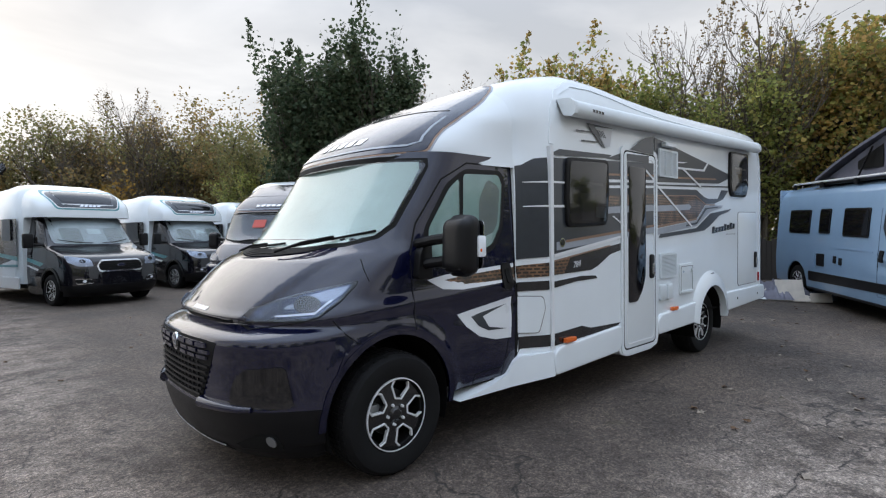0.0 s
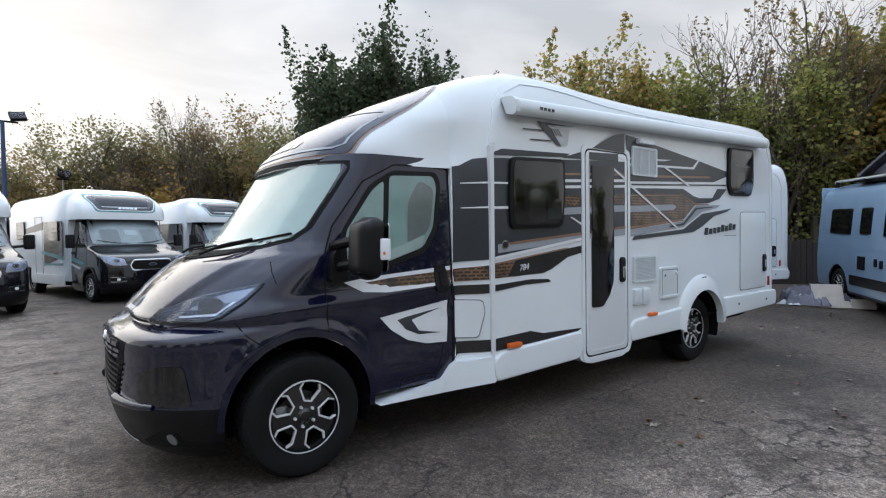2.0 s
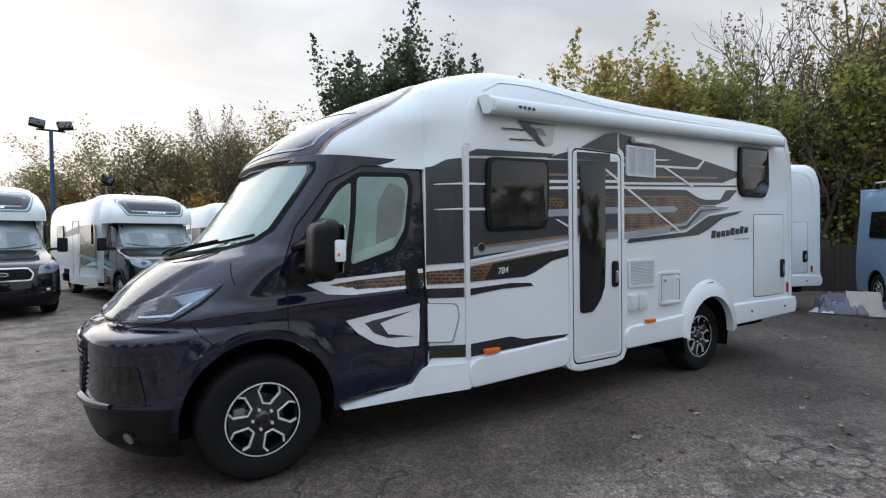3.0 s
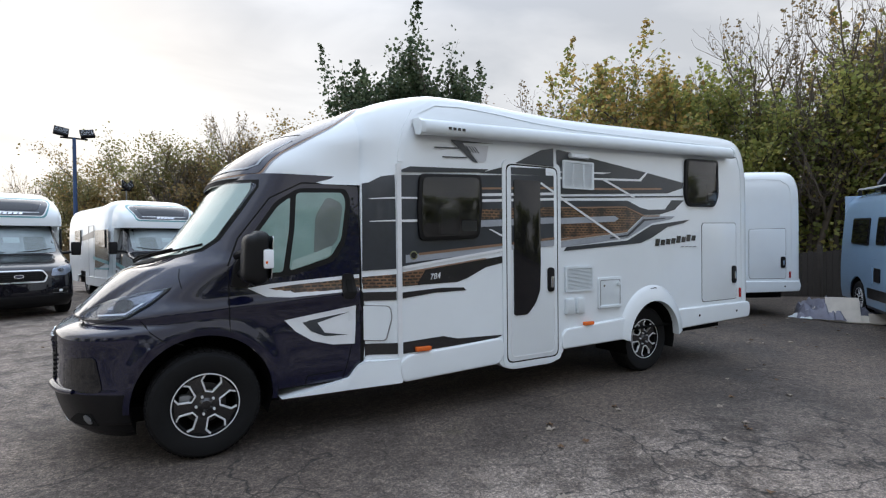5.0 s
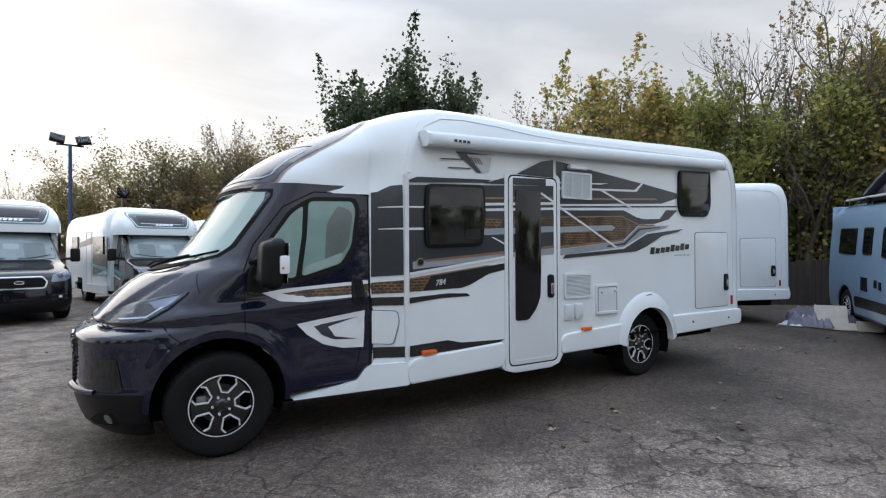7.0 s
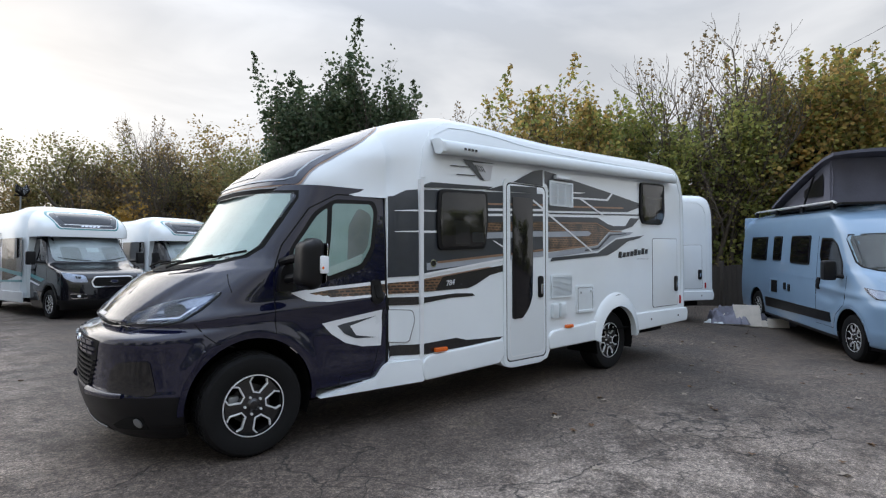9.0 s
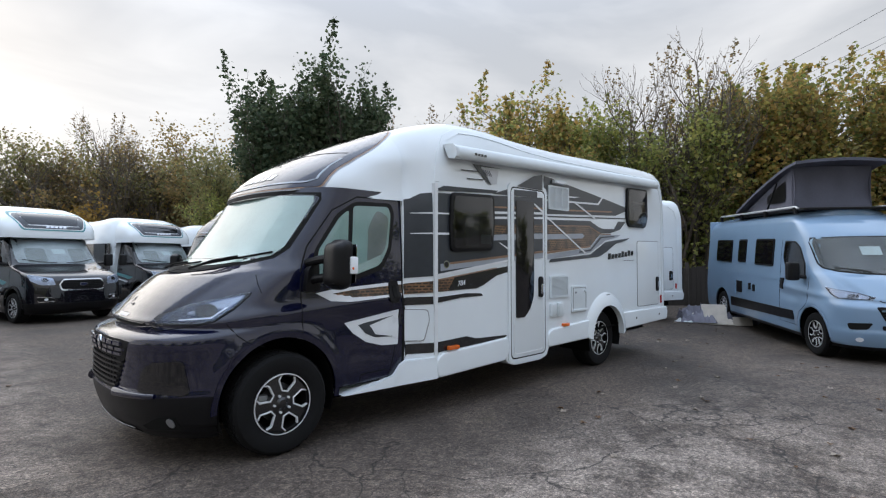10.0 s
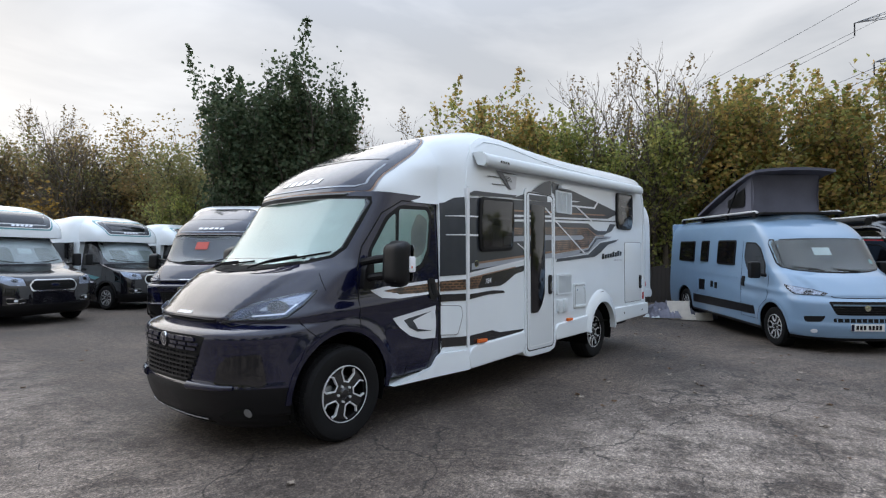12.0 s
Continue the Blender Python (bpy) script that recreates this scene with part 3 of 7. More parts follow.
def wheel(parent, x, y, z, r=0.368, rim=0.218, width=0.235, out=-1, style=5, turn=0):
    """A tyre on an alloy rim; out: the side that its face looks to."""
    o = out
    prof = [(rim - 0.02, 0.03), (rim + 0.012, 0.006), (rim + 0.03, 0.002), (r * 0.82, -0.012), (r * 0.93, -0.004), (r * 0.975, 0.018), (r, 0.05), (r, width - 0.05), (r * 0.97, width - 0.01), (rim, width)]
    bm = lathe_bm([(a, -o * b) for a, b in prof], (x, y, z), "y", 56)
    w = part("wheel", bm, TYRE, parent, smooth=30)
    # tread blocks round the running surface
    tread = bmesh.new()
    for k in range(60):
        t = 2 * math.pi * (k + 0.5) / 60
        for lane in range(4):
            yy = 0.026 + 0.045 * lane + (0.006 if k % 2 else 0)
            rr = r - (0.006 if lane == 0 else 0.0)
            c, sn = math.cos(t), math.sin(t)
            vs = []
            for dr in (-0.004, 0.007):
                for du, dy in ((-0.0145, 0), (0.0145, 0), (0.0145, 0.036), (-0.0145, 0.036)):
                    vs.append(tread.verts.new((x + (rr + dr) * sn + du * c, y - o * (yy + dy), z + (rr + dr) * c - du * sn)))
            for q in ((4, 5, 6, 7), (0, 1, 5, 4), (1, 2, 6, 5), (2, 3, 7, 6), (3, 0, 4, 7)):
                tread.faces.new([vs[i] for i in q])
    bmesh.ops.recalc_face_normals(tread, faces=tread.faces[:])
    tagged(part("tread", tread, TYRE, w, smooth=None), kind="stuff")
    part("barrel", lathe_bm([(rim + 0.004, -o * 0.008), (rim - 0.006, -o * 0.004), (rim - 0.012, -o * 0.02), (rim - 0.022, -o * 0.06), (rim - 0.03, -o * 0.16), (0.02, -o * 0.165)], (x, y, z), "y", 48), VOID, w)
    part("lip", lathe_bm([(rim + 0.004, -o * 0.012), (rim + 0.003, -o * 0.002), (rim - 0.004, -o * 0.001), (rim - 0.006, -o * 0.010)], (x, y, z), "y", 48), ALLOY, w, "polished rim edge")
    part("brake", lathe_bm([(0.14, -o * 0.10), (0.14, -o * 0.085), (0.06, -o * 0.085), (0.06, -o * 0.10)], (x, y, z), "y", 32), DARK_STEEL, w)
    def polar(rr, a):
        return (x + rim * rr * math.cos(a), z + rim * rr * math.sin(a))

    def leaf_slab(outline, a, b, bevel=0.0):
        return slab_bm(outline, min(y - o * a, y - o * b), max(y - o * a, y - o * b), bevel, 1)

    # five windows, each edged bright on three sides, between broad black spokes
    for k in range(style):
        t = radians(76 + turn) + 2 * math.pi * k / style
        u = t + 2 * math.pi / style
        dark = [polar(0.985, t + 0.27), polar(0.80, t + 0.40), polar(0.48, t + 0.26), polar(0.40, t + 0.62), polar(0.48, u - 0.26), polar(0.80, u - 0.40), polar(0.985, u - 0.27)]
        part("spoke", leaf_slab(dark, 0.024, 0.055, 0.004), RIM_BLACK, w, smooth=20)
        edge = [polar(0.955, t - 0.25), polar(0.80, t - 0.385), polar(0.43, t - 0.24), polar(0.43, t + 0.24), polar(0.80, t + 0.385), polar(0.955, t + 0.25)]
        part("spoke_edge", leaf_slab(strip(edge, 0.0125), 0.018, 0.040, 0.002), ALLOY, w, "bright machined spoke edge", smooth=25)
    part("hub_plate", lathe_bm([(rim * 0.50, -o * 0.055), (rim * 0.49, -o * 0.028), (rim * 0.42, -o * 0.024), (0.0, -o * 0.024)], (x, y, z), "y", 40), RIM_BLACK, w)
    part("caliper", box_bm(x - 0.165, x - 0.085, min(y - o * 0.06, y - o * 0.12), max(y - o * 0.06, y - o * 0.12), z - 0.075, z + 0.075, 0.018, 2), STEEL, w, "grey brake caliper")
    part("hub_cap", lathe_bm([(0.050, -o * 0.05), (0.048, -o * 0.022), (0.042, -o * 0.018), (0.034, -o * 0.014), (0.03, -o * 0.010), (0.0, -o * 0.008)], (x, y, z), "y", 30), RIM_BLACK, w)
    for k in range(5):
        t = radians(40 + turn) + 2 * math.pi * k / 5
        part("bolt", lathe_bm([(0.0, -o * 0.005), (0.009, -o * 0.007), (0.010, -o * 0.03)], (x + 0.062 * math.cos(t), y, z + 0.062 * math.sin(t)), "y", 10), ALLOY, w)
    return w


def arch_liner(parent, x, z, r, y_out, depth=0.5, sign=1):
    rows = []
    for k in range(25):
        t = math.pi * (k / 24 * 1.24 - 0.12)
        rows.append([Vector((x + r * math.cos(t), y_out + sign * q, z + r * math.sin(t))) for q in (0.0, depth)])
    part("wheel_arch_liner", grid_bm(rows), VOID, parent)
    bm = bmesh.new()
    bm.faces.new([bm.verts.new((x + r * math.cos(t), y_out + sign * depth, z + r * math.sin(t))) for t in [math.pi * (k / 24 * 1.24 - 0.12) for k in range(25)]])
    part("wheel_arch_back", bm, VOID, parent, smooth=None)


def shell_rows(xs, T, D, B, E, yshift=0.0, seg=30):
    """Cross-sections along x: top T(x), half width D(x), foot B(x), squareness E(x)."""
    rows = []
    for x in xs:
        t, d, b, e = T(x), D(x), B(x), E(x)
        ang = np.linspace(0, math.pi, 721)
        c, s = np.cos(ang), np.sin(ang)
        yy = d * np.abs(c) ** (2 / e) * np.sign(c)
        zz = b + (t - b) * np.abs(s) ** (2 / e)
        run = np.r_[0, np.cumsum(np.hypot(np.diff(yy), np.diff(zz)))]
        at = np.linspace(0, run[-1], 2 * seg + 1)
        rows.append([Vector((x, YC - p, q)) for p, q in zip(np.interp(at, run, yy), np.interp(at, run, zz))])
    return rows


def capped(rows):
    bm = grid_bm(rows)
    for row in (rows[0], rows[-1]):
        bm.faces.new([bm.verts.new(p) for p in row])
    bmesh.ops.remove_doubles(bm, verts=bm.verts[:], dist=1e-4)
    bmesh.ops.recalc_face_normals(bm, faces=bm.faces[:])
    return bm


# ---- the coachbuilt motorhome on its low cab ----
CAB_F = table([0.20, 0.26, 0.34, 0.50, 0.56, 0.72, 0.845, 0.885, 0.905, 0.925, 0.94, 0.952, 0.975, 1.03, 1.10, 1.20, 1.28, 1.34, 1.38, 1.44, 1.66, 1.96, 2.02],
              [-0.80, -0.87, -0.91, -0.945, -0.93, -0.93, -0.94, -0.930, -0.905, -0.85, -0.80, -0.785, -0.785, -0.735, -0.675, -0.575, -0.475, -0.385, -0.30, -0.215, -0.035, 0.165, 0.20])
CAB_W = table([0.20, 0.35, 0.55, 0.90, 1.15, 1.35, 1.60, 2.02], [0.95, 0.975, 0.995, 1.0, 0.988, 0.98, 0.968, 0.945])
CAB_A = table([0.2, 0.5, 0.95, 1.15, 1.35, 1.6, 2.02], [0.72, 0.74, 0.72, 0.72, 0.66, 0.56, 0.46])

NOSE_T = table([0.13, 0.20, 0.32, 0.50, 0.80, 1.20, 1.60, 1.90, 2.30, 2.80, 3.40, 4.50, 6.0, 6.25, 6.40, 6.47],
               [1.985, 2.08, 2.19, 2.315, 2.475, 2.645, 2.775, 2.825, 2.82, 2.785, 2.765, 2.79, 2.83, 2.825, 2.79, 2.70])
NOSE_D = table([0.13, 0.17, 0.24, 0.36, 0.50, 0.70, 1.0, 1.20, 1.45, 1.6, 6.2, 6.40, 6.47], [0.22, 0.42, 0.62, 0.80, 0.90, 0.945, 0.968, 1.0, 1.125, 1.13, 1.13, 1.125, 1.105])
NOSE_E = table([0.13, 0.5, 1.0, 1.5, 2.0, 2.6, 3.4, 6.3, 6.47], [2.3, 2.7, 3.4, 5.5, 9.0, 11.0, 13.0, 13.0, 11.0])

BODY_E = table([1.17, 1.5, 2.0, 2.6, 3.4, 6.3, 6.47], [6.2, 7.2, 9.5, 11.0, 13.0, 13.0, 11.0])


def gfx(name, outline, material, body, door=None, y=0.0, lift=0.004, label=""):
    """A vinyl piece on the near wall; what crosses the entrance door lies on the door."""
    def clip(pts, k, lim, keep_less):
        out = []
        for i in range(len(pts)):
            a, b = pts[i], pts[(i + 1) % len(pts)]
            ia, ib = (a[k] <= lim) == keep_less, (b[k] <= lim) == keep_less
            if ia:
                out.append(a)
            if ia != ib:
                t = (lim - a[k]) / (b[k] - a[k])
                out.append(tuple(a[q] + t * (b[q] - a[q]) for q in (0, 1)))
        return out
    pieces = [(outline, -lift, body)]
    if door:
        x0, x1 = DOOR[0], DOOR[1]
        inner = clip(clip(outline, 0, x0 + 0.045, False), 0, x1 - 0.045, True)
        pieces = [(clip(outline, 0, x0 - 0.012, True), -lift, body), (clip(outline, 0, x1 + 0.012, False), -lift, body), (inner, -0.016 - lift, door)]
    for pts, yy, par in pieces:
        if len(pts) > 2:
            try:
                part(name, slab_bm(pts, yy, yy + 0.003 + (0 if par is body else 0.0)), material, par, label, smooth=None)
            except ValueError:
                pass


DOOR = (2.535, 3.145, 0.375, 2.195)


def hab_window(parent, pts, y=-0.03, blind=True):
    o = rounded(pts, 0.06)
    w = part("window", slab_bm(o, y, 0.0, 0.012), SATIN, parent, "smoked acrylic window in a black rim")
    part("pane", slab_bm(inset(o, 0.03), y - 0.006, y + 0.001, 0.004), SMOKE, w, "smoked pane")
    # flat sheet whose dark colour stands for the unlit room
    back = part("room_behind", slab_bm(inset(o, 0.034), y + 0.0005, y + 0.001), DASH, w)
    x0, x1 = min(p[0] for p in pts), max(p[0] for p in pts)
    z0, z1 = min(p[1] for p in pts), max(p[1] for p in pts)
    wd, ht = x1 - x0, z1 - z0
    for a, b_, c, d_, mt in ((0.30, 0.62, 0.10, 0.48, SEAT), (0.26, 0.84, 0.60, 0.64, BOARD), (0.12, 0.34, 0.10, 0.40, SATIN), (0.66, 0.90, 0.14, 0.30, INTERIOR)):
        part("room_shape", slab_bm(rounded(rect(x0 + wd * a, x0 + wd * b_, z0 + ht * c, z0 + ht * d_), 0.02), y - 0.0005, y + 0.0005), mt, w, smooth=None)
    return w


def louvre(parent, x0, x1, z0, z1, n, cols=1, y=-0.022):
    v = part("vent", slab_bm(rounded(rect(x0, x1, z0, z1), 0.02), -0.006, 0.0, 0.003), WHITE_PLASTIC, parent, "white slatted vent grille")
    part("vent_border", ring_slab_bm(rounded(rect(x0, x1, z0, z1), 0.02), inset(rounded(rect(x0, x1, z0, z1), 0.02), 0.022), y, 0.0), WHITE_PLASTIC, v)
    h = (z1 - z0 - 0.05) / n
    for i in range(n):
        zc = z0 + 0.025 + h * (i + 0.5)
        bm = box_bm(x0 + 0.022, x1 - 0.022, y, -0.008, zc - h * 0.30, zc + h * 0.26)
        for q in bm.verts:
            if q.co.y < -0.015:
                q.co.z -= h * 0.18
        part("slat", bm, WHITE_PLASTIC, v, smooth=None)
    for i in range(1, cols):
        xc = x0 + (x1 - x0) * i / cols
        part("mullion", box_bm(xc - 0.004, xc + 0.004, y - 0.002, -0.006, z0 + 0.02, z1 - 0.02), WHITE_PLASTIC, v, smooth=None)
    return v


def logo_bars(name, parent, skin, x0, z0, width, h, n, angle, material, slant=0.3, front=True, off=0.012):
    """Slanted plain blocks in a row, as a worn-off nameplate shows from afar."""
    w = width / n
    for i in range(n):
        a = x0 + w * i
        pts = [(a, z0), (a + w * 0.72, z0), (a + w * 0.72 + h * slant, z0 + h), (a + h * slant, z0 + h)]
        part(name, skin.patch(front_pts(pts) if front else side_pts(pts), angle, off=off, step=0.06, rim=0.003), material, parent, smooth=None)


def cab_detail(root, skin, paint, screen_blind, arrow=True, lamp_mat=LENS):
    """Glass, lamps, grille, mirrors, doors of the low cab."""
    scr = [(0, 1.362), (0.42, 1.375), (0.70, 1.405), (0.83, 1.45), (0.868, 1.52), (0.878, 1.90), (0.86, 1.955), (0.45, 1.968), (0, 1.972)]
    scr = [(d, z) for d, z in scr] + [(-d, z) for d, z in scr[-2:0:-1]]
    part("windscreen_seal", skin.patch(front_pts(inset(scr, -0.018)), 0, off=0.002, step=0.06), MATT, root)
    # pale layer: the windscreen's sky reflection put in as colour
    part("screen_blind", skin.patch(front_pts(inset(scr, 0.012)), 0, off=0.0045, step=0.06, rim=0), SHEEN_BLIND if screen_blind else DASH, root, "pale backing painted as sky reflected in the windscreen" if screen_blind else "")
    ws = part("windscreen", skin.patch(front_pts(inset(scr, 0.004)), 0, off=0.009, step=0.06), CLEAR, root, "large raked windscreen")
    ws.visible_shadow = False
    # scuttle louvres under the screen
    for k in range(5):
        z = 1.325 + 0.009 * k
        dd = 0.52 + 0.03 * k
        part("scuttle_rib", skin.patch(front_pts(strip([(d, z + 0.035 * (d / dd) ** 2) for d in np.linspace(-dd, dd, 9)], 0.0045)), 0, off=0.006, step=0.1), MATT, root)
    # wipers
    for pivot, tip, mid in (((-0.30, 1.335), (-0.83, 1.475), (-0.62, 1.43)), ((0.28, 1.335), (-0.16, 1.40), (0.04, 1.385))):
        pts = []
        for d, z in (pivot, mid, tip):
            hit, nor, _, _ = skin.tree.ray_cast(Vector((-5, YC + d, z)), Vector((1, 0, 0)))
            pts.append(hit + Vector((-0.03, 0, 0.025)))
        arm = part("wiper", tube_bm([pts[0], (pts[0] + pts[1]) / 2 + Vector((-0.012, 0, 0.012)), pts[1]], 0.009, 6), MATT, root)
        bl = [pts[1] + (pts[2] - pts[1]) * t for t in (-1.2, -0.5, 0, 0.5, 1.0)]
        bl = [p + Vector((0.012, 0, -0.012)) for p in bl]
        part("wiper_blade", tube_bm(bl, 0.008, 6), MATT, arm)
    # headlamps
    lamp = [(-0.715, 0.665, 0.968), (-0.66, 0.60, 1.045), (-0.45, 0.40, 1.125), (-0.30, 0.275, 1.165), (-0.19, 0.205, 1.19), (-0.205, 0.205, 1.165), (-0.30, 0.225, 1.075), (-0.42, 0.245, 1.0), (-0.49, 0.26, 0.985), (-0.60, 0.42, 0.978)]
    for far in (False, True):
        hl = part("headlamp", skin.patch(lamp, 52, off=0.004, step=0.04, far=far), SATIN, root, "slim swept-back headlamp", smooth=40)
        c = [Vector(p) for p in lamp]
        mid = sum(c, Vector()) / len(c)
        def shrink(pts, s, shift=Vector()):
            return [mid + shift + (Vector(p) - mid) * s for p in pts]
        part("reflector", skin.patch(shrink(lamp, 0.86), 52, off=0.010, step=0.04, far=far), LAMP_CORE, hl)
        bowl = [(mid.x + 0.055 * math.cos(t), mid.y - 0.055 * math.cos(t), mid.z - 0.005 + 0.045 * math.sin(t)) for t in [2 * math.pi * k / 14 for k in range(14)]]
        part("projector", skin.patch(bowl, 52, off=0.014, step=0.04, far=far), BLACK_GLASS, hl)
        drl = [(-0.315, 0.268, 1.085), (-0.43, 0.275, 1.012), (-0.60, 0.42, 0.997), (-0.60, 0.42, 1.004), (-0.43, 0.275, 1.024), (-0.335, 0.275, 1.085)]
        for s, sx, sz in ((0.40, 0.10, 0.045), (0.26, -0.02, -0.005)):
            part("reflector_facet", skin.patch(shrink(lamp, s, Vector((sx, -sx * 0.6, sz))), 52, off=0.0125, step=0.04, far=far), BRIGHT_LAMP, hl)
        part("light_bar", skin.patch(drl, 52, off=0.015, step=0.05, far=far), LIGHT_STRIP, hl)
        part("lens", skin.patch(shrink(lamp, 0.97), 52, off=0.019, step=0.04, far=far), lamp_mat, hl, "clear bluish lens").visible_shadow = False
    # bonnet shut line and side crease
    lip = [(0.0, 0.952), (0.25, 0.953), (0.43, 0.962), (0.475, 0.985)]
    part("bonnet_gap", skin.patch(front_pts(strip([(-d, z) for d, z in lip[::-1]] + lip[1:], 0.017)), 0, off=0.003, step=0.06), MATT, root)
    for far in (False, True):
        part("shut_line", skin.patch(side_pts(strip([(-0.20, 1.185), (-0.225, 1.25), (-0.235, 1.315)], 0.006)), 70, off=0.002, step=0.08, far=far), MATT, root)
        part("shut_line", skin.patch(side_pts(strip([(-0.48, 0.98), (-0.40, 0.90), (-0.32, 0.845), (-0.20, 0.80)], 0.006)), 62, off=0.002, step=0.08, far=far), MATT, root)
        part("shut_line", skin.patch(corner_pts(strip([(-0.49, 0.955), (-0.62, 0.935), (-0.80, 0.965), (-0.87, 0.98)], 0.006), CAB_F, CAB_W, CAB_A), 45, off=0.002, step=0.08, far=far), MATT, root)
    # grille
    gr = [(-0.53, 0.865), (-0.36, 0.525), (0.36, 0.525), (0.53, 0.865), (0.40, 0.875), (-0.40, 0.875)]
    g = part("grille", skin.patch(front_pts(gr), 0, off=0.003, step=0.06), MATT, root, "black grille with fine bars")
    for i in range(6):
        z = 0.545 + 0.034 * i
        d = 0.355 + (z - 0.525) * 0.5
        part("grille_bar", skin.patch(front_pts(rect(-d, d, z, z + 0.014)), 0, off=0.018, step=0.09, rim=0.016), SATIN, g)
    for i in range(12):
        u = -0.33 + 0.06 * i
        part("grille_bar", skin.patch(front_pts(rect(u - 0.004, u + 0.004, 0.54, 0.745)), 0, off=0.012, step=0.09, rim=0.01), SATIN, g)
    for i in range(3):
        z = 0.765 + 0.034 * i
        for sgn in (-1, 1):
            for k in range(3):
                u = 0.09 + 0.125 * k + 0.03 * (i % 2)
                a, b = sgn * u, sgn * min(u + 0.10, 0.47 + 0.02 * i)
                part("grille_block", skin.patch(front_pts(rect(min(a, b), max(a, b), z, z + 0.021)), 0, off=0.018, step=0.07, rim=0.016), paint, g)
    disc = [(0.052 * math.cos(t), 0.815 + 0.052 * math.sin(t)) for t in [2 * math.pi * k / 20 for k in range(20)]]
    b = part("badge", skin.patch(front_pts(disc), 0, off=0.016, step=0.06, rim=0.012), CHROME, g, "round chrome badge")
    part("badge_face", skin.patch(front_pts([(d * 0.78, 0.815 + (z - 0.815) * 0.78) for d, z in disc]), 0, off=0.018, step=0.06, rim=0.002), BLACK_VINYL, b)
    part("badge_mark", skin.patch(front_pts(strip([(-0.02, 0.795), (0.012, 0.815), (-0.012, 0.825), (0.02, 0.838)], 0.012)), 0, off=0.020, step=0.06, rim=0.002), CHROME, b)
    # lower bumper trim
    part("lower_grille", skin.patch(front_pts([(-0.50, 0.275), (0.50, 0.275), (0.52, 0.235), (-0.52, 0.235)]), 0, off=0.004, step=0.08), MATT, root)
    for i in range(14):
        u = -0.455 + 0.07 * i
        part("lower_bar", skin.patch(front_pts(rect(u - 0.026, u + 0.026, 0.262, 0.270)), 0, off=0.008, step=0.1), ALLOY, root, smooth=None)
    for far in (False, True):
        ridge = tube_bm(corner_pts([(-0.37, 0.512), (-0.45, 0.513), (-0.53, 0.512), (-0.61, 0.511), (-0.68, 0.511), (-0.75, 0.515)], CAB_F, CAB_W, CAB_A), 0.034, 12, taper=0.5)
        part("bumper_ridge", mirrored(ridge) if far else ridge, paint, root, smooth=60)
        part("bumper_crease", skin.patch(side_pts(strip([(-0.395, 0.80), (-0.43, 0.74), (-0.455, 0.68)], 0.016)), 62, off=0.010, step=0.05, rim=0.012, far=far), paint, root, smooth=80)
        part("bumper_panel", skin.patch(corner_pts(rounded([(-0.60, 0.535), (-0.645, 0.68), (-0.71, 0.735), (-0.885, 0.755), (-0.905, 0.52)], 0.03), CAB_F, CAB_W, CAB_A), 45, off=0.005, step=0.05, far=far), BLACK_PAINT, root, "gloss black corner panel")
        part("fog_recess", skin.patch(corner_pts([(-0.60, 0.30), (-0.74, 0.37), (-0.83, 0.375), (-0.83, 0.285), (-0.62, 0.275)], CAB_F, CAB_W, CAB_A), 45, off=0.004, step=0.06, far=far), MATT, root)
        fog = [(-0.80 + 0.018 * math.cos(t), 0.335 + 0.032 * math.sin(t)) for t in [2 * math.pi * k / 14 for k in range(14)]]
        part("fog_lamp", skin.patch(corner_pts(fog, CAB_F, CAB_W, CAB_A), 45, off=0.012, step=0.06, far=far), STEEL, root)
    # cab doors
    seam = [(0.16, 1.30), (0.165, 0.83), (0.33, 0.76), (0.44, 0.62), (0.50, 0.40), (1.00, 0.39), (1.06, 0.60), (1.14, 1.0)]
    top = [(0.16, 1.33), (0.235, 1.53), (0.46, 1.83), (0.70, 1.955), (1.14, 1.965)]
    for far in (False, True):
        part("door_gap", skin.patch(side_pts(strip(seam, 0.007)), 90, off=0.002, step=0.08, far=far), MATT, root)
        part("door_gap", skin.patch(side_pts(strip(top, 0.010)), 90, off=0.002, step=0.08, far=far), MATT, root)
        part("door_rear_seal", skin.patch(side_pts([(1.15, 0.42), (1.175, 0.42), (1.195, 1.97), (1.165, 1.97)]), 90, off=0.003, step=0.1, far=far), MATT, root)
        part("step_line", skin.patch(side_pts(strip([(0.70, 0.40), (0.72, 0.47), (1.0, 0.475)], 0.007)), 90, off=0.002, step=0.1, far=far), MATT, root)
        surround = rounded([(0.245, 1.235), (0.29, 1.50), (0.50, 1.805), (0.68, 1.915), (1.06, 1.925), (1.095, 1.84), (1.045, 1.50), (0.94, 1.34), (0.60, 1.245)], 0.05)
        sr = part("window_surround", skin.patch(side_pts(surround), 90, off=0.003, step=0.06, far=far), SATIN, root)
        q = rounded([(0.285, 1.265), (0.32, 1.50), (0.52, 1.775), (0.615, 1.845), (0.60, 1.60), (0.545, 1.27)], 0.03)
        main = rounded([(0.585, 1.275), (0.635, 1.60), (0.655, 1.88), (1.03, 1.895), (1.055, 1.82), (1.01, 1.52), (0.915, 1.375)], 0.04)
        for nm, pl in (("quarter_pane", q), ("side_pane", main)):
            part("window_backing", skin.patch(side_pts(inset(pl, 0.004)), 90, off=0.006, step=0.06, rim=0, far=far), INTERIOR if screen_blind else DASH, sr)
            part(nm, skin.patch(side_pts(pl), 90, off=0.010, step=0.06, far=far), CLEAR, sr).visible_shadow = False
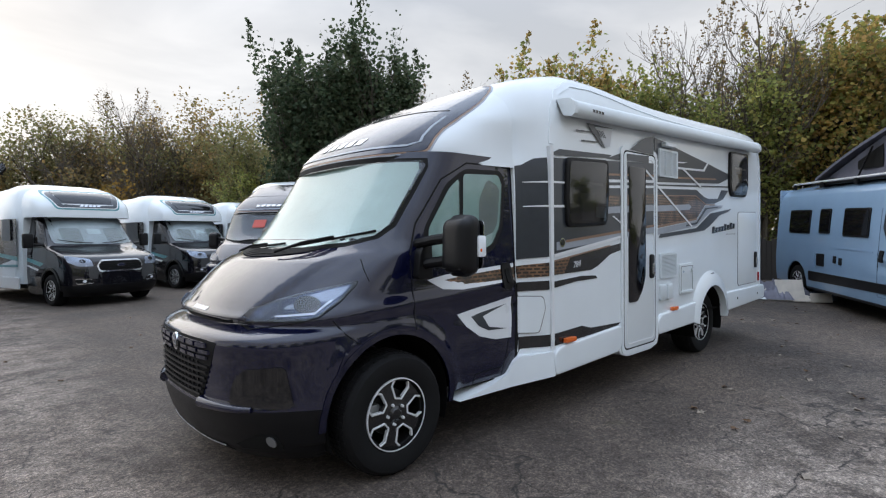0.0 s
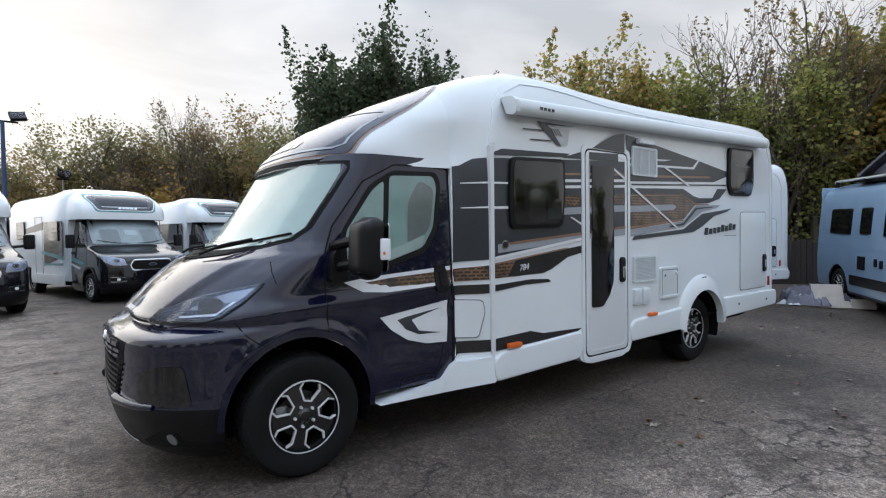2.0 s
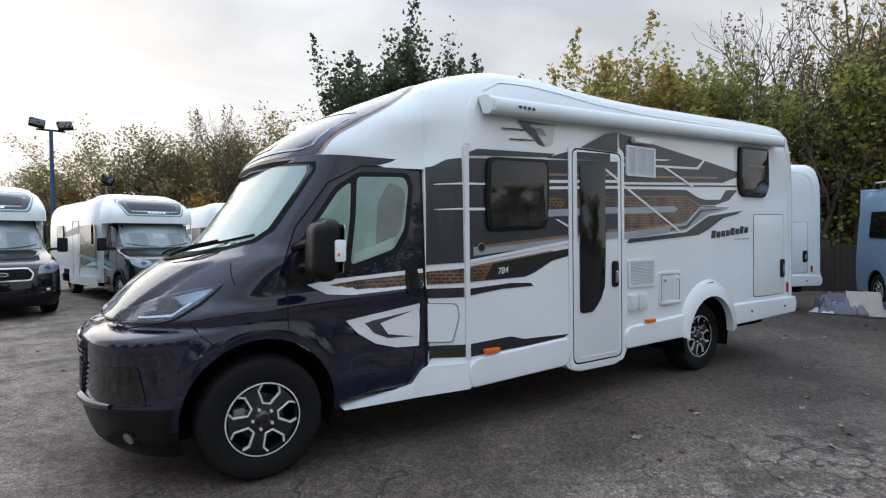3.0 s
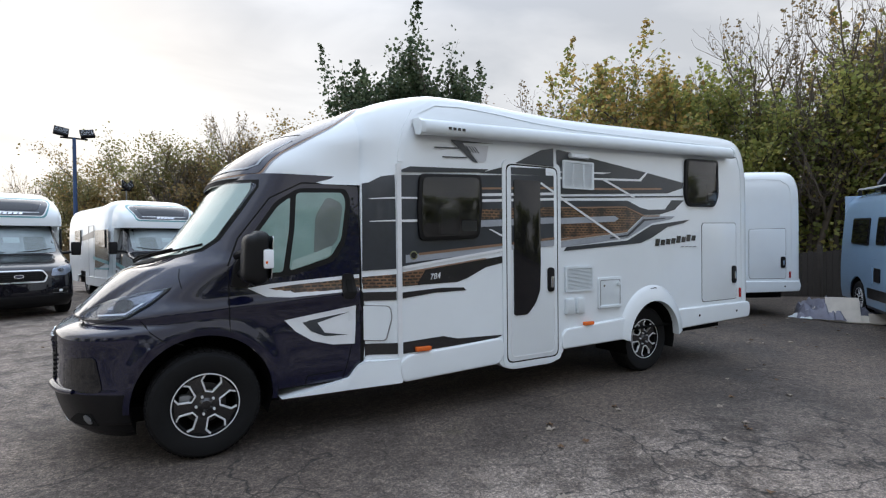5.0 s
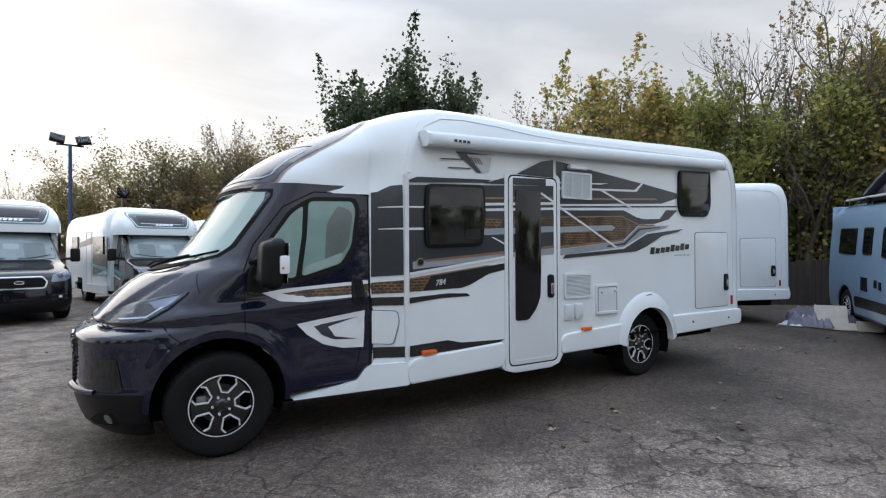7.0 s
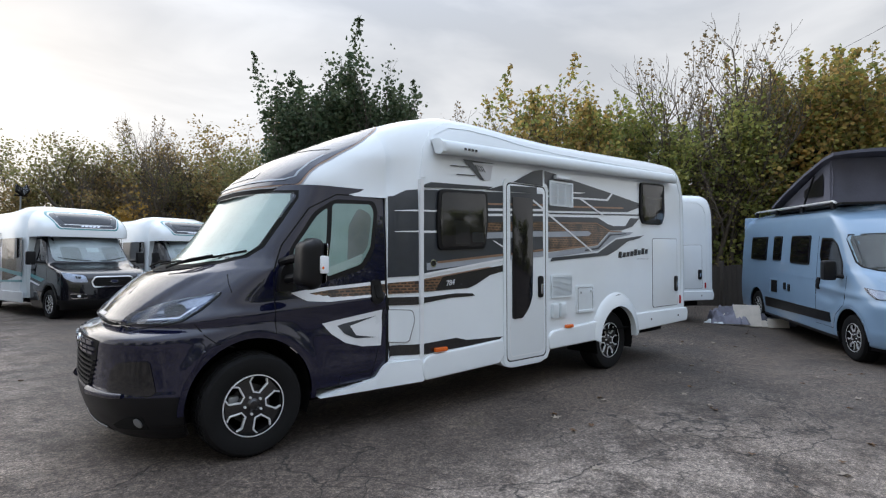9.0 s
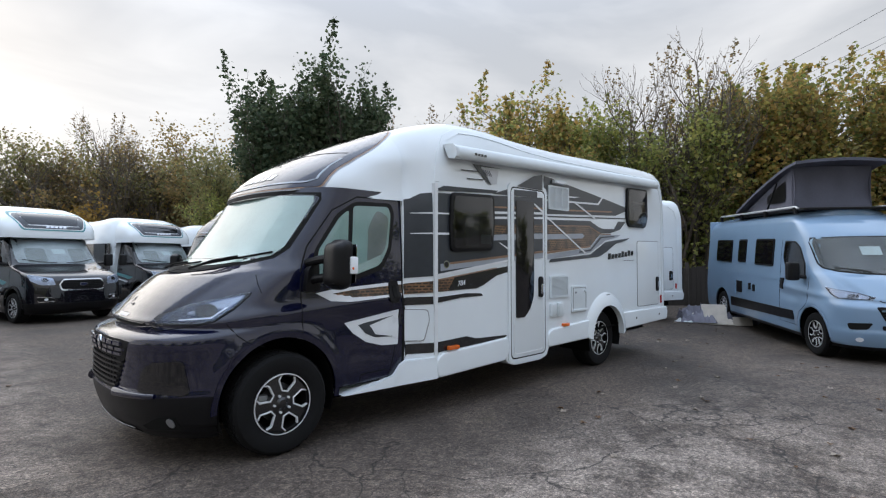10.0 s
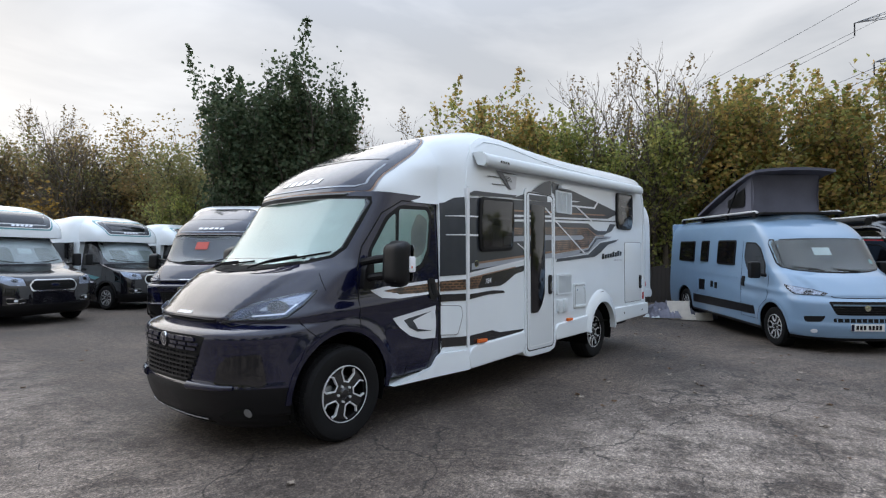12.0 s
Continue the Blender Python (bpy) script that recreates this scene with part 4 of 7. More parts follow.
        if screen_blind:
            part("seat_back", skin.patch(side_pts(rounded([(0.86, 1.39), (0.98, 1.52), (1.03, 1.80), (0.90, 1.86), (0.80, 1.70), (0.78, 1.40)], 0.05)), 90, off=0.0078, step=0.06, rim=0, far=far), SEAT, sr)
            part("blind_fold", skin.patch(side_pts(rounded([(0.60, 1.285), (0.62, 1.36), (0.80, 1.42), (0.93, 1.47), (0.91, 1.385)], 0.02)), 90, off=0.0085, step=0.06, rim=0, far=far), SHEEN_BLIND, sr)
        h = [(1.005, 1.245), (1.095, 1.245), (1.12, 1.10), (1.085, 1.04), (1.0, 1.06)]
        hd = part("door_handle", skin.patch(side_pts(rounded(h, 0.03)), 90, off=0.018, step=0.06, rim=0.02, far=far), SATIN, root, "black moulded door handle")
        part("handle_grip", skin.patch(side_pts(rounded([(1.03, 1.20), (1.075, 1.20), (1.085, 1.09), (1.04, 1.09)], 0.015)), 90, off=0.024, step=0.06, far=far), MATT, hd)
        lip_pts = [(0.475 * math.cos(t), 0.40 + 0.475 * math.sin(t)) for t in [math.pi * (1.02 - 1.06 * k / 22) for k in range(23)]]
        part("arch_lip", skin.patch(side_pts(strip(lip_pts, 0.035)), 90, off=0.008, step=0.12, far=far), paint, root)
    # mirrors on their arms
    for far in (False, True):
        sh = box_bm(0.20, 0.372, -0.285, -0.07, 1.205, 1.575, 0.082, 6)
        for v in sh.verts:
            v.co.x += 0.05 * (v.co.z - 1.40)
            if v.co.x < 0.27:
                v.co.z = 1.40 + (v.co.z - 1.40) * 0.9
        m = part("mirror", mirrored(sh) if far else sh, SATIN, root, "tall black door mirror with ribbed shell", smooth=50)
        for z in (1.30, 1.44):
            a = tube_bm([(0.30, -0.08, z), (0.255, 0.03, z - 0.015), (0.23, 0.17, z - 0.04)], 0.034, 10)
            part("mirror_arm", mirrored(a) if far else a, SATIN, m)
        foot = slab_bm(rounded([(0.17, 1.18), (0.30, 1.18), (0.29, 1.44), (0.20, 1.36)], 0.03), 0.09, 0.17, 0.01)
        part("mirror_foot", mirrored(foot) if far else foot, SATIN, m)
        ind = box_bm(0.318, 0.388, -0.296, -0.22, 1.32, 1.45, 0.018, 2)
        part("indicator", mirrored(ind) if far else ind, LIGHT_STRIP, m, "clear indicator lens")
        amb = box_bm(0.33, 0.35, -0.299, -0.25, 1.35, 1.375, 0.006, 1)
        part("indicator_bulb", mirrored(amb) if far else amb, ORANGE, m)
        for k in range(4):
            rib = box_bm(0.201, 0.225, -0.25, -0.10, 1.25 + 0.03 * k, 1.258 + 0.03 * k, 0.003, 1)
            part("mirror_rib", mirrored(rib) if far else rib, SATIN, m, smooth=None)
        mg = slab_bm(rounded(rect(-0.275, -0.075, 1.25, 1.54), 0.03), 0.0, 0.004)
        for v in mg.verts:
            v.co = Vector((0.378 + 0.05 * (v.co.z - 1.40) + v.co.y, v.co.x, v.co.z))
        part("mirror_glass", mirrored(mg) if far else mg, CHROME, m)
    if arrow:
        for far in (False, True):
            part("door_swoosh", skin.patch(side_pts([(0.29, 1.165), (0.45, 1.19), (1.15, 1.235), (1.15, 1.105), (0.60, 1.08), (0.42, 1.095)]), 90, off=0.0025, step=0.08, far=far), WHITE_VINYL, root)
            part("door_print", skin.patch(side_pts([(0.44, 1.155), (0.62, 1.175), (1.15, 1.205), (1.15, 1.125), (0.62, 1.105)]), 90, off=0.0045, step=0.08, far=far), BRONZE, root)
            part("door_arrow", skin.patch(side_pts([(0.55, 0.91), (1.12, 0.985), (1.10, 0.68), (0.92, 0.69), (0.76, 0.735), (0.63, 0.82)]), 90, off=0.0035, step=0.08, far=far), WHITE_VINYL, root)
            part("door_dart", skin.patch(side_pts([(0.68, 0.885), (1.06, 0.935), (0.80, 0.87), (0.855, 0.79), (1.05, 0.755), (0.85, 0.765), (0.75, 0.81)]), 90, off=0.0055, step=0.08, far=far), GRAPHITE, root)


def motorhome(paint, blind=True, text=True):
    root = thing("motorhome", "white coachbuilt motorhome with a glossy navy-black cab and graphite side graphics", "motorhome")
    # cab
    rows = shape_cab(cab_rows(CAB_F, CAB_W, CAB_A, 1.21, 0.20, 2.02, nz=190, nc=44, ns=64), 0.40)
    bm = grid_bm(rows, flip=True)
    bmesh.ops.recalc_face_normals(bm, faces=bm.faces[:])
    skin = Skin(bm)
    cut_arch(bm, 0.0, 0.40, 0.455)
    gone = [f for f in bm.faces if f.calc_center_median().z < 0.40 and f.calc_center_median().x > 0.30]
    bmesh.ops.delete(bm, geom=gone, context="FACES")
    lower = split_off(bm, lambda c: c.z < 0.51 and c.x < 0.0)
    bumper = split_off(bm, lambda c: c.z < 0.955 and c.x < -0.48 + (0.985 - c.z) * 0.62 and c.x < -0.2)
    part("cab", bm, paint, root, "glossy navy-black cab", smooth=60)
    part("bumper", bumper, paint, root, smooth=60)
    part("lower_bumper", lower, SATIN, root, "satin black lower bumper", smooth=60)
    part("cab_floor", box_bm(-0.6, 1.3, 0.35, 2 * YC - 0.35, 0.26, 0.36), VOID, root, smooth=None)
    # blind: backs the cab glass with the painted sky reflection
    cab_detail(root, skin, paint, blind)
    # living shell: nose over the cab, side walls, roof
    front = sorted(set(list(np.linspace(0.13, 0.5, 22)) + list(np.linspace(0.5, 1.17, 22))))
    nose_rows = shell_rows(front, NOSE_T, NOSE_D, lambda x: 1.955, NOSE_E)
    for r in nose_rows:
        for p in r:
            if abs(p.y - YC) > 0.7:
                k = max(0, 1 - ((p.x - 1.02) / 0.42) ** 2) * max(0, 1 - ((p.z - 2.12) / 0.19) ** 2)
                p.y += (0.028 if p.y < YC else -0.028) * k
    xs = list(np.linspace(1.17, 1.60, 14)) + list(np.linspace(1.7, 3.9, 16)) + list(np.linspace(3.96, 5.16, 31)) + list(np.linspace(5.3, 6.2, 7)) + list(np.linspace(6.25, 6.47, 9))
    body_rows = shell_rows(xs, NOSE_T, NOSE_D, lambda x: 0.52, BODY_E, seg=82)
    nose_bm = capped(nose_rows)
    nskin = Skin(nose_bm)
    nose_copy = nose_bm.copy()
    part("nose_cap", nose_bm, WHITE, root, "domed white moulding over the cab", smooth=50)
    sh = []
    for r in body_rows:
        q = []
        for p in r:
            e = max(0, 1 - ((p.x - 1.17) / 0.30)) * max(0, 1 - ((p.z - 2.16) / 0.17) ** 2) if abs(p.y - YC) > 0.7 else 0
            q.append(Vector((p.x, p.y + (0.035 if p.y < YC else -0.035) * e, p.z)))
        sh.append(q)
    shell_bm = capped(sh)
    bskin = Skin(shell_bm)
    cut_arch(shell_bm, 4.57, 0.405, 0.41, 0.026)
    joined = nose_copy
    shell_me = bpy.data.meshes.new("shell_copy")
    shell_bm.to_mesh(shell_me)
    joined.from_mesh(shell_me)
    bpy.data.meshes.remove(shell_me)
    top_skin = Skin(joined)
    joined.free()
    part("shell", shell_bm, WHITE, root, "white living body with rounded roof edges", smooth=40)
    part("chassis", box_bm(1.2, 6.3, 0.30, 2 * YC - 0.30, 0.34, 0.50), VOID, root, smooth=None)
    part("floor_pan", box_bm(1.2, 6.42, 0.06, 2 * YC - 0.06, 0.50, 0.515), VOID, root, smooth=None)
    # dark sun visor panel on the nose
    vis = [(0.0, 2.005), (0.6, 2.005), (0.855, 2.012), (0.865, 2.07), (0.845, 2.23), (0.825, 2.36), (0.80, 2.46), (0.77, 2.53), (0.74, 2.59), (0.70, 2.635), (0.63, 2.67), (0.5, 2.685), (0.3, 2.692), (0.0, 2.695)]
    vis_full = vis + [(-d, z) for d, z in vis[-2:0:-1]]
    part("nose_panel", top_skin.patch(front_pts(rounded(inset(vis_full, -0.004), 0.05)), 0, off=0.004, step=0.06), SILVER_VINYL, root)
    part("nose_panel_line", top_skin.patch(front_pts(rounded(inset(vis_full, 0.003), 0.05)), 0, off=0.006, step=0.06), COPPER, root)
    part("nose_panel", top_skin.patch(front_pts(rounded(inset(vis_full, 0.013), 0.05)), 0, off=0.008, step=0.06), paint, root, "glossy dark panel on the nose")
    part("nose_stripe", top_skin.patch(front_pts(strip([(-0.77, 2.30), (-0.80, 2.09), (-0.74, 2.065), (0.0, 2.06), (0.74, 2.065)], 0.014)), 0, off=0.011, step=0.08, rim=0.004), SILVER_VINYL, root)
    part("roof_hatch_line", top_skin.patch(front_pts(strip([(-0.73, 2.36), (-0.45, 2.37), (0.45, 2.37), (0.73, 2.36)], 0.006)), 0, off=0.010, step=0.08, rim=0.004), MATT, root)
    logo_bars("nameplate_bar", root, nskin, -0.32, 2.115, 0.60, 0.045, 5, 0, ALLOY, -0.5)
    part("brow_seal", nskin.patch(front_pts([(-0.86, 1.962), (0.86, 1.962), (0.86, 1.995), (-0.86, 1.995)]), 0, off=0.008, step=0.06), MATT, root)
    logo_bars("bonnet_letter", root, skin, -0.13, 1.004, 0.24, 0.02, 8, 0, ALLOY, -0.35, off=0.003)
    # edge moulding that runs from the cab up over the wall
    line = [(1.455, 1.30), (1.46, 1.9), (1.475, 2.2), (1.53, 2.42), (1.64, 2.59), (1.83, 2.69), (2.10, 2.705), (2.5, 2.685), (2.9, 2.65), (3.4, 2.635), (4.5, 2.65), (5.8, 2.675), (6.13, 2.65), (6.27, 2.55), (6.33, 2.36), (6.345, 0.72)]
    fine = []
    for a, b in zip(line[:-1], line[1:]):
        fine += [(a[0] + (b[0] - a[0]) * k / 6, a[1] + (b[1] - a[1]) * k / 6) for k in range(6)]
    for far in (False, True):
        part("edge_moulding", bskin.patch(side_pts(strip(fine[40:] + [line[-1]], 0.05)), 90, off=0.008, step=0.2, rim=0.01, far=far), WHITE, root)
        part("edge_moulding", bskin.patch(side_pts(strip(fine[11:41], 0.05)), 90, off=0.008, step=0.2, rim=0.01, far=far), WHITE, root)
    part("corner_stripe", slab_bm([(1.425, 0.56), (1.462, 0.56), (1.466, 2.13), (1.428, 2.13)], -0.007, 0.06), WHITE_VINYL, root, smooth=None)
    # entrance door
    x0, x1, z0, z1 = DOOR
    dp = rounded(rect(x0, x1, z0, z1), 0.07)
    gap = part("door_gasket", slab_bm(inset(dp, -0.012), -0.012, 0.02), MATT, root, smooth=None)
    part("door_surround", ring_slab_bm(inset(dp, -0.05), inset(dp, -0.012), -0.014, 0.02), WHITE, root, smooth=None)
    door = part("entrance_door", slab_bm(dp, -0.016, 0.02, 0.006), WHITE, root, "white entrance door with a tall dark window")
    glassy = rounded([(2.605, 0.80), (2.76, 0.80), (2.86, 0.90), (2.915, 1.02), (2.925, 1.25), (2.925, 2.065), (2.605, 2.065)], 0.03)
    part("door_window", slab_bm(glassy, -0.028, -0.012, 0.004), BLACK_GLASS, door, "tall black door window")
    hd = part("handle_plate", slab_bm(rounded(rect(3.015, 3.095, 1.0, 1.235), 0.035), -0.034, -0.01, 0.008), SATIN, door)
    part("handle_lever", slab_bm(rounded(rect(3.04, 3.07, 1.04, 1.15), 0.012), -0.05, -0.03, 0.006), CHROME, hd)
    part("door_line", ring_slab_bm(inset(dp, 0.036), inset(dp, 0.045), -0.019, -0.014), WHITE_VINYL, door, smooth=None)
    # graphics
    g = lambda n, p, m, lift=0.004, d=True: gfx(n, p, m, root, door if d else None, 0.0, lift)
    part("corner_graphic", bskin.patch(side_pts([(1.185, 1.97), (1.24, 1.98), (1.33, 2.03), (1.42, 2.04), (1.42, 1.275), (1.175, 1.26)]), 90, off=0.006, step=0.03), GRAPHITE, root)
    part("corner_graphic", bskin.patch(side_pts([(1.175, 1.21), (1.42, 1.23), (1.42, 1.125), (1.165, 1.115)]), 90, off=0.006, step=0.03), BRONZE, root)
    part("corner_graphic", bskin.patch(side_pts([(1.165, 1.085), (1.42, 1.09), (1.42, 1.02), (1.155, 1.015)]), 90, off=0.006, step=0.03), BLACK_VINYL, root)
    part("corner_graphic", bskin.patch(side_pts([(1.14, 0.665), (1.43, 0.67), (1.43, 0.58), (1.20, 0.575), (1.17, 0.53), (1.115, 0.53)]), 90, off=0.006, step=0.03), BLACK_VINYL, root)
    for z in (1.845, 1.66):
        part("corner_line", bskin.patch(side_pts([(1.24, z), (1.42, z), (1.42, z + 0.014), (1.24, z + 0.006)]), 90, off=0.009, step=0.03, rim=0.004), WHITE_VINYL, root)
    g("graphic", [(1.46, 2.08), (1.55, 2.115), (2.34, 2.14), (2.28, 2.108), (1.46, 2.062)], GRAPHITE)
    g("graphic", [(1.46, 2.04), (2.535, 2.10), (3.19, 2.13), (3.19, 1.50), (2.51, 1.40), (1.46, 1.29)], GRAPHITE)
    g("graphic", [(2.24, 2.10), (2.49, 2.17), (3.0, 2.19), (3.0, 2.12)], GRAPHITE)
    g("graphic", [(1.50, 1.385), (2.51, 1.455), (3.19, 1.51), (3.19, 1.45), (2.51, 1.405), (1.50, 1.32)], SILVER_VINYL, 0.007)
    g("graphic", [(1.62, 1.40), (2.51, 1.475), (3.19, 1.535), (3.19, 1.515), (2.51, 1.452), (1.62, 1.38)], COPPER, 0.010)
    for z0_, z1_, mt in ((1.845, 1.86, WHITE_VINYL), (1.655, 1.675, WHITE_VINYL)):
        g("graphic_line", [(1.46, z0_), (1.66, z0_ + 0.005), (1.66, z1_ + 0.005), (1.46, z1_)], mt, 0.007, False)
    sl = 0.04
    for za, zb, mt, xe in ((1.965, 1.983, COPPER, 4.0), (1.905, 1.93, WHITE_VINYL, 3.2), (1.853, 1.877, WHITE_VINYL, 3.2), (1.70, 1.79, BRONZE, 3.1), (1.63, 1.69, SILVER_VINYL, 3.1)):
        g("graphic_line", [(2.25, za - 0.01), (3.19, za + sl * 0.9), (3.19, zb + sl * 0.9), (2.25, zb - 0.01)], mt, 0.007)
    g("graphic_line", [(2.33, 1.602), (2.36, 1.602), (2.53, 1.53), (2.53, 1.512)], WHITE_VINYL, 0.010)
    g("graphic", [(2.63, 2.215), (2.94, 2.36), (3.10, 2.39), (3.30, 2.375), (3.58, 2.34), (4.48, 2.24), (5.13, 2.16), (5.13, 2.10), (4.84, 2.025), (3.17, 1.95), (3.17, 2.21)], GRAPHITE)
    g("graphic_line", [(3.17, 2.12), (4.36, 2.16), (4.47, 2.242), (4.50, 2.238), (4.385, 2.138), (3.17, 2.10)], WHITE_VINYL, 0.007)
    g("graphic_line", [(3.17, 2.175), (3.80, 2.20), (3.92, 2.205), (3.80, 2.185), (3.17, 2.162)], WHITE_VINYL, 0.007)
    g("graphic_line", [(3.66, 2.032), (4.71, 2.08), (4.76, 2.07), (4.71, 2.06), (3.66, 2.012)], COPPER, 0.007)
    g("graphic_line", [(3.17, 1.928), (5.13, 2.008), (5.13, 1.992), (3.17, 1.912)], GRAPHITE)
    g("graphic", [(3.17, 1.885), (4.17, 1.92), (4.38, 1.85), (4.51, 1.83), (4.80, 1.84), (4.92, 1.95), (5.14, 1.955), (4.97, 1.84), (4.70, 1.78), (4.42, 1.77), (4.14, 1.85), (3.17, 1.82)], GRAPHITE)
    g("graphic", [(3.17, 1.81), (4.14, 1.845), (4.43, 1.765), (4.17, 1.59), (3.17, 1.515)], BRONZE)
    g("graphic_line", [(3.17, 1.822), (4.14, 1.857), (4.45, 1.765), (4.70, 1.77), (4.70, 1.758), (4.43, 1.752), (4.14, 1.845), (3.17, 1.81)], COPPER, 0.007)
    g("graphic", [(3.17, 1.715), (3.97, 1.75), (4.03, 1.722), (3.97, 1.69), (3.17, 1.655)], SILVER_VINYL, 0.007)
    g("graphic_line", [(3.17, 1.512), (4.17, 1.602), (4.17, 1.582), (3.17, 1.488)], COPPER, 0.007)
    g("graphic", [(3.17, 1.48), (4.17, 1.575), (4.42, 1.745), (4.74, 1.76), (4.98, 1.765), (4.90, 1.73), (4.57, 1.68), (4.17, 1.515), (3.17, 1.42)], SILVER_VINYL)
    g("graphic_line", [(3.9, 1.525), (4.17, 1.556), (4.42, 1.722), (4.80, 1.745), (4.80, 1.735), (4.45, 1.705), (4.18, 1.535), (3.9, 1.508)], GRAPHITE, 0.007)
    g("graphic", [(3.24, 1.39), (3.28, 1.43), (4.17, 1.49), (4.57, 1.66), (5.25, 1.73), (5.14, 1.69), (4.84, 1.64), (4.57, 1.52), (4.38, 1.46)], GRAPHITE, 0.006)
    for a, b in (((2.93, 2.045), (4.04, 1.505)), ((3.785, 2.132), (4.28, 1.955))):
        g("graphic_line", strip([a, b], 0.022), WHITE_VINYL, 0.011)
    g("graphic_line", [(1.47, 1.293), (2.52, 1.43), (2.52, 1.405), (1.47, 1.268)], WHITE_VINYL, 0.008)
    g("graphic", [(1.47, 1.235), (2.52, 1.36), (2.52, 1.30), (2.30, 1.26), (2.10, 1.17), (2.0, 1.142), (1.47, 1.13)], BLACK_VINYL)
    g("graphic", [(1.47, 1.232), (1.68, 1.258), (1.60, 1.138), (1.47, 1.134)], BRONZE, 0.007)
    g("graphic_line", [(1.47, 1.245), (2.30, 1.345), (2.30, 1.333), (1.47, 1.233)], COPPER, 0.007)
    g("graphic", [(1.47, 1.08), (1.85, 1.10), (2.06, 1.09), (2.09, 1.065), (1.77, 1.06), (1.47, 1.03)], BLACK_VINYL)
    g("graphic", [(1.47, 0.67), (1.85, 0.685), (1.99, 0.65), (2.48, 0.635), (2.41, 0.605), (1.47, 0.575)], BLACK_VINYL)
    g("graphic", [(1.94, 2.37), (2.40, 2.375), (2.06, 2.355), (2.225, 2.19), (2.17, 2.20)], GRAPHITE)
    g("graphic", [(2.08, 2.345), (2.34, 2.35), (2.31, 2.21), (2.23, 2.195)], PALE_VINYL)
    for k in range(4):
        a = 2.095 + 0.028 * k
        g("graphic_line", [(a, 2.33), (a + 0.012, 2.33), (a + 0.06, 2.275), (a + 0.05, 2.275)], GRAPHITE, 0.007)
    for xa, z in ((1.78, 2.295), (1.86, 2.22)):
        g("graphic_line", [(xa, z - 0.008), (xa + 0.25, z + 0.004), (xa + 0.25, z + 0.014), (xa, z + 0.002)], GRAPHITE)
    for k in range(8):
        a = 4.62 + 0.094 * k
        g("name_block", [(a, 1.425 + 0.008 * k), (a + 0.074, 1.425 + 0.008 * k), (a + 0.090, 1.488 + 0.008 * k + (0.018 if k in (0, 4, 6) else 0)), (a + 0.016, 1.488 + 0.008 * k + (0.018 if k in (0, 4, 6) else 0))], BLACK_VINYL, 0.005, False)
    for k in range(4):
        g("name_block", [(5.08 + 0.08 * k, 1.405), (5.13 + 0.08 * k, 1.41), (5.135 + 0.08 * k, 1.418), (5.085 + 0.08 * k, 1.413)], GRAPHITE, 0.005, False)
    disc = [(1.57 + 0.036 * math.cos(t), 1.382 + 0.036 * math.sin(t)) for t in [2 * math.pi * k / 20 for k in range(20)]]
    g("roundel", disc, CHROME, 0.013, False)
    g("roundel_face", [(1.57 + (x - 1.57) * 0.72, 1.382 + (z - 1.382) * 0.72) for x, z in disc], BLACK_VINYL, 0.016, False)
    if text:
        cu = bpy.data.curves.new("model_number", "FONT")
        cu.body, cu.size, cu.extrude, cu.shear = "784", 0.070, 0.002, 0.25
        tx = new("model_number", cu)
        bpy.context.view_layer.update()
        me = bpy.data.meshes.new_from_object(tx.evaluated_get(bpy.context.evaluated_depsgraph_get()))
        bpy.data.objects.remove(tx)
        me.materials.clear()
        me.materials.append(WHITE_VINYL)
        ob = new("model_number", me)
        ob.parent = root
        ob.matrix_basis = Matrix.Translation((1.72, -0.010, 1.172)) @ Matrix.Rotation(radians(-6), 4, "Y") @ Matrix.Rotation(radians(90), 4, "X")
        tagged(ob, "white model number 784")
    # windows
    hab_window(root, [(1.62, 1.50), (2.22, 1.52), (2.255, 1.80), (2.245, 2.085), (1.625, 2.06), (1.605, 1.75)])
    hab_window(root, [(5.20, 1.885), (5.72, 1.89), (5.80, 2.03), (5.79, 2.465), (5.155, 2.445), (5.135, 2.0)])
    # vents, flaps, sockets, lamp
    louvre(root, 3.225, 3.65, 2.01, 2.29, 14, 3)
    louvre(root, 3.25, 3.64, 0.98, 1.235, 15)
    lamp = part("awning_lamp", slab_bm(rounded(rect(3.31, 3.56, 2.315, 2.36), 0.02), -0.05, 0.0, 0.012), WHITE_PLASTIC, root)
    part("lamp_lens", slab_bm(rounded(rect(3.34, 3.53, 2.318, 2.34), 0.01), -0.056, -0.045, 0.004), LIGHT_STRIP, lamp)
    fl = part("service_flap", slab_bm(rounded(rect(3.71, 4.06, 0.775, 1.105), 0.03), -0.016, 0.0, 0.006), WHITE_PLASTIC, root, "white service flap")
    part("flap_border", ring_slab_bm(rounded(rect(3.735, 4.035, 0.80, 1.08), 0.02), rounded(rect(3.742, 4.028, 0.807, 1.073), 0.02), -0.0185, -0.015), STEEL, fl, smooth=None)
    part("flap_catch", slab_bm(rounded(rect(3.985, 4.03, 1.02, 1.05), 0.01), -0.03, -0.014, 0.004), WHITE_PLASTIC, fl)
    part("flap_lock", lathe_bm([(0.0, -0.024), (0.012, -0.024), (0.013, -0.012)], (3.79, 0, 1.02), "y", 14), CHROME, fl)
    part("flap_catch", slab_bm(rounded(rect(3.73, 4.05, 0.785, 0.815), 0.012), -0.028, -0.014, 0.004), WHITE_PLASTIC, fl)
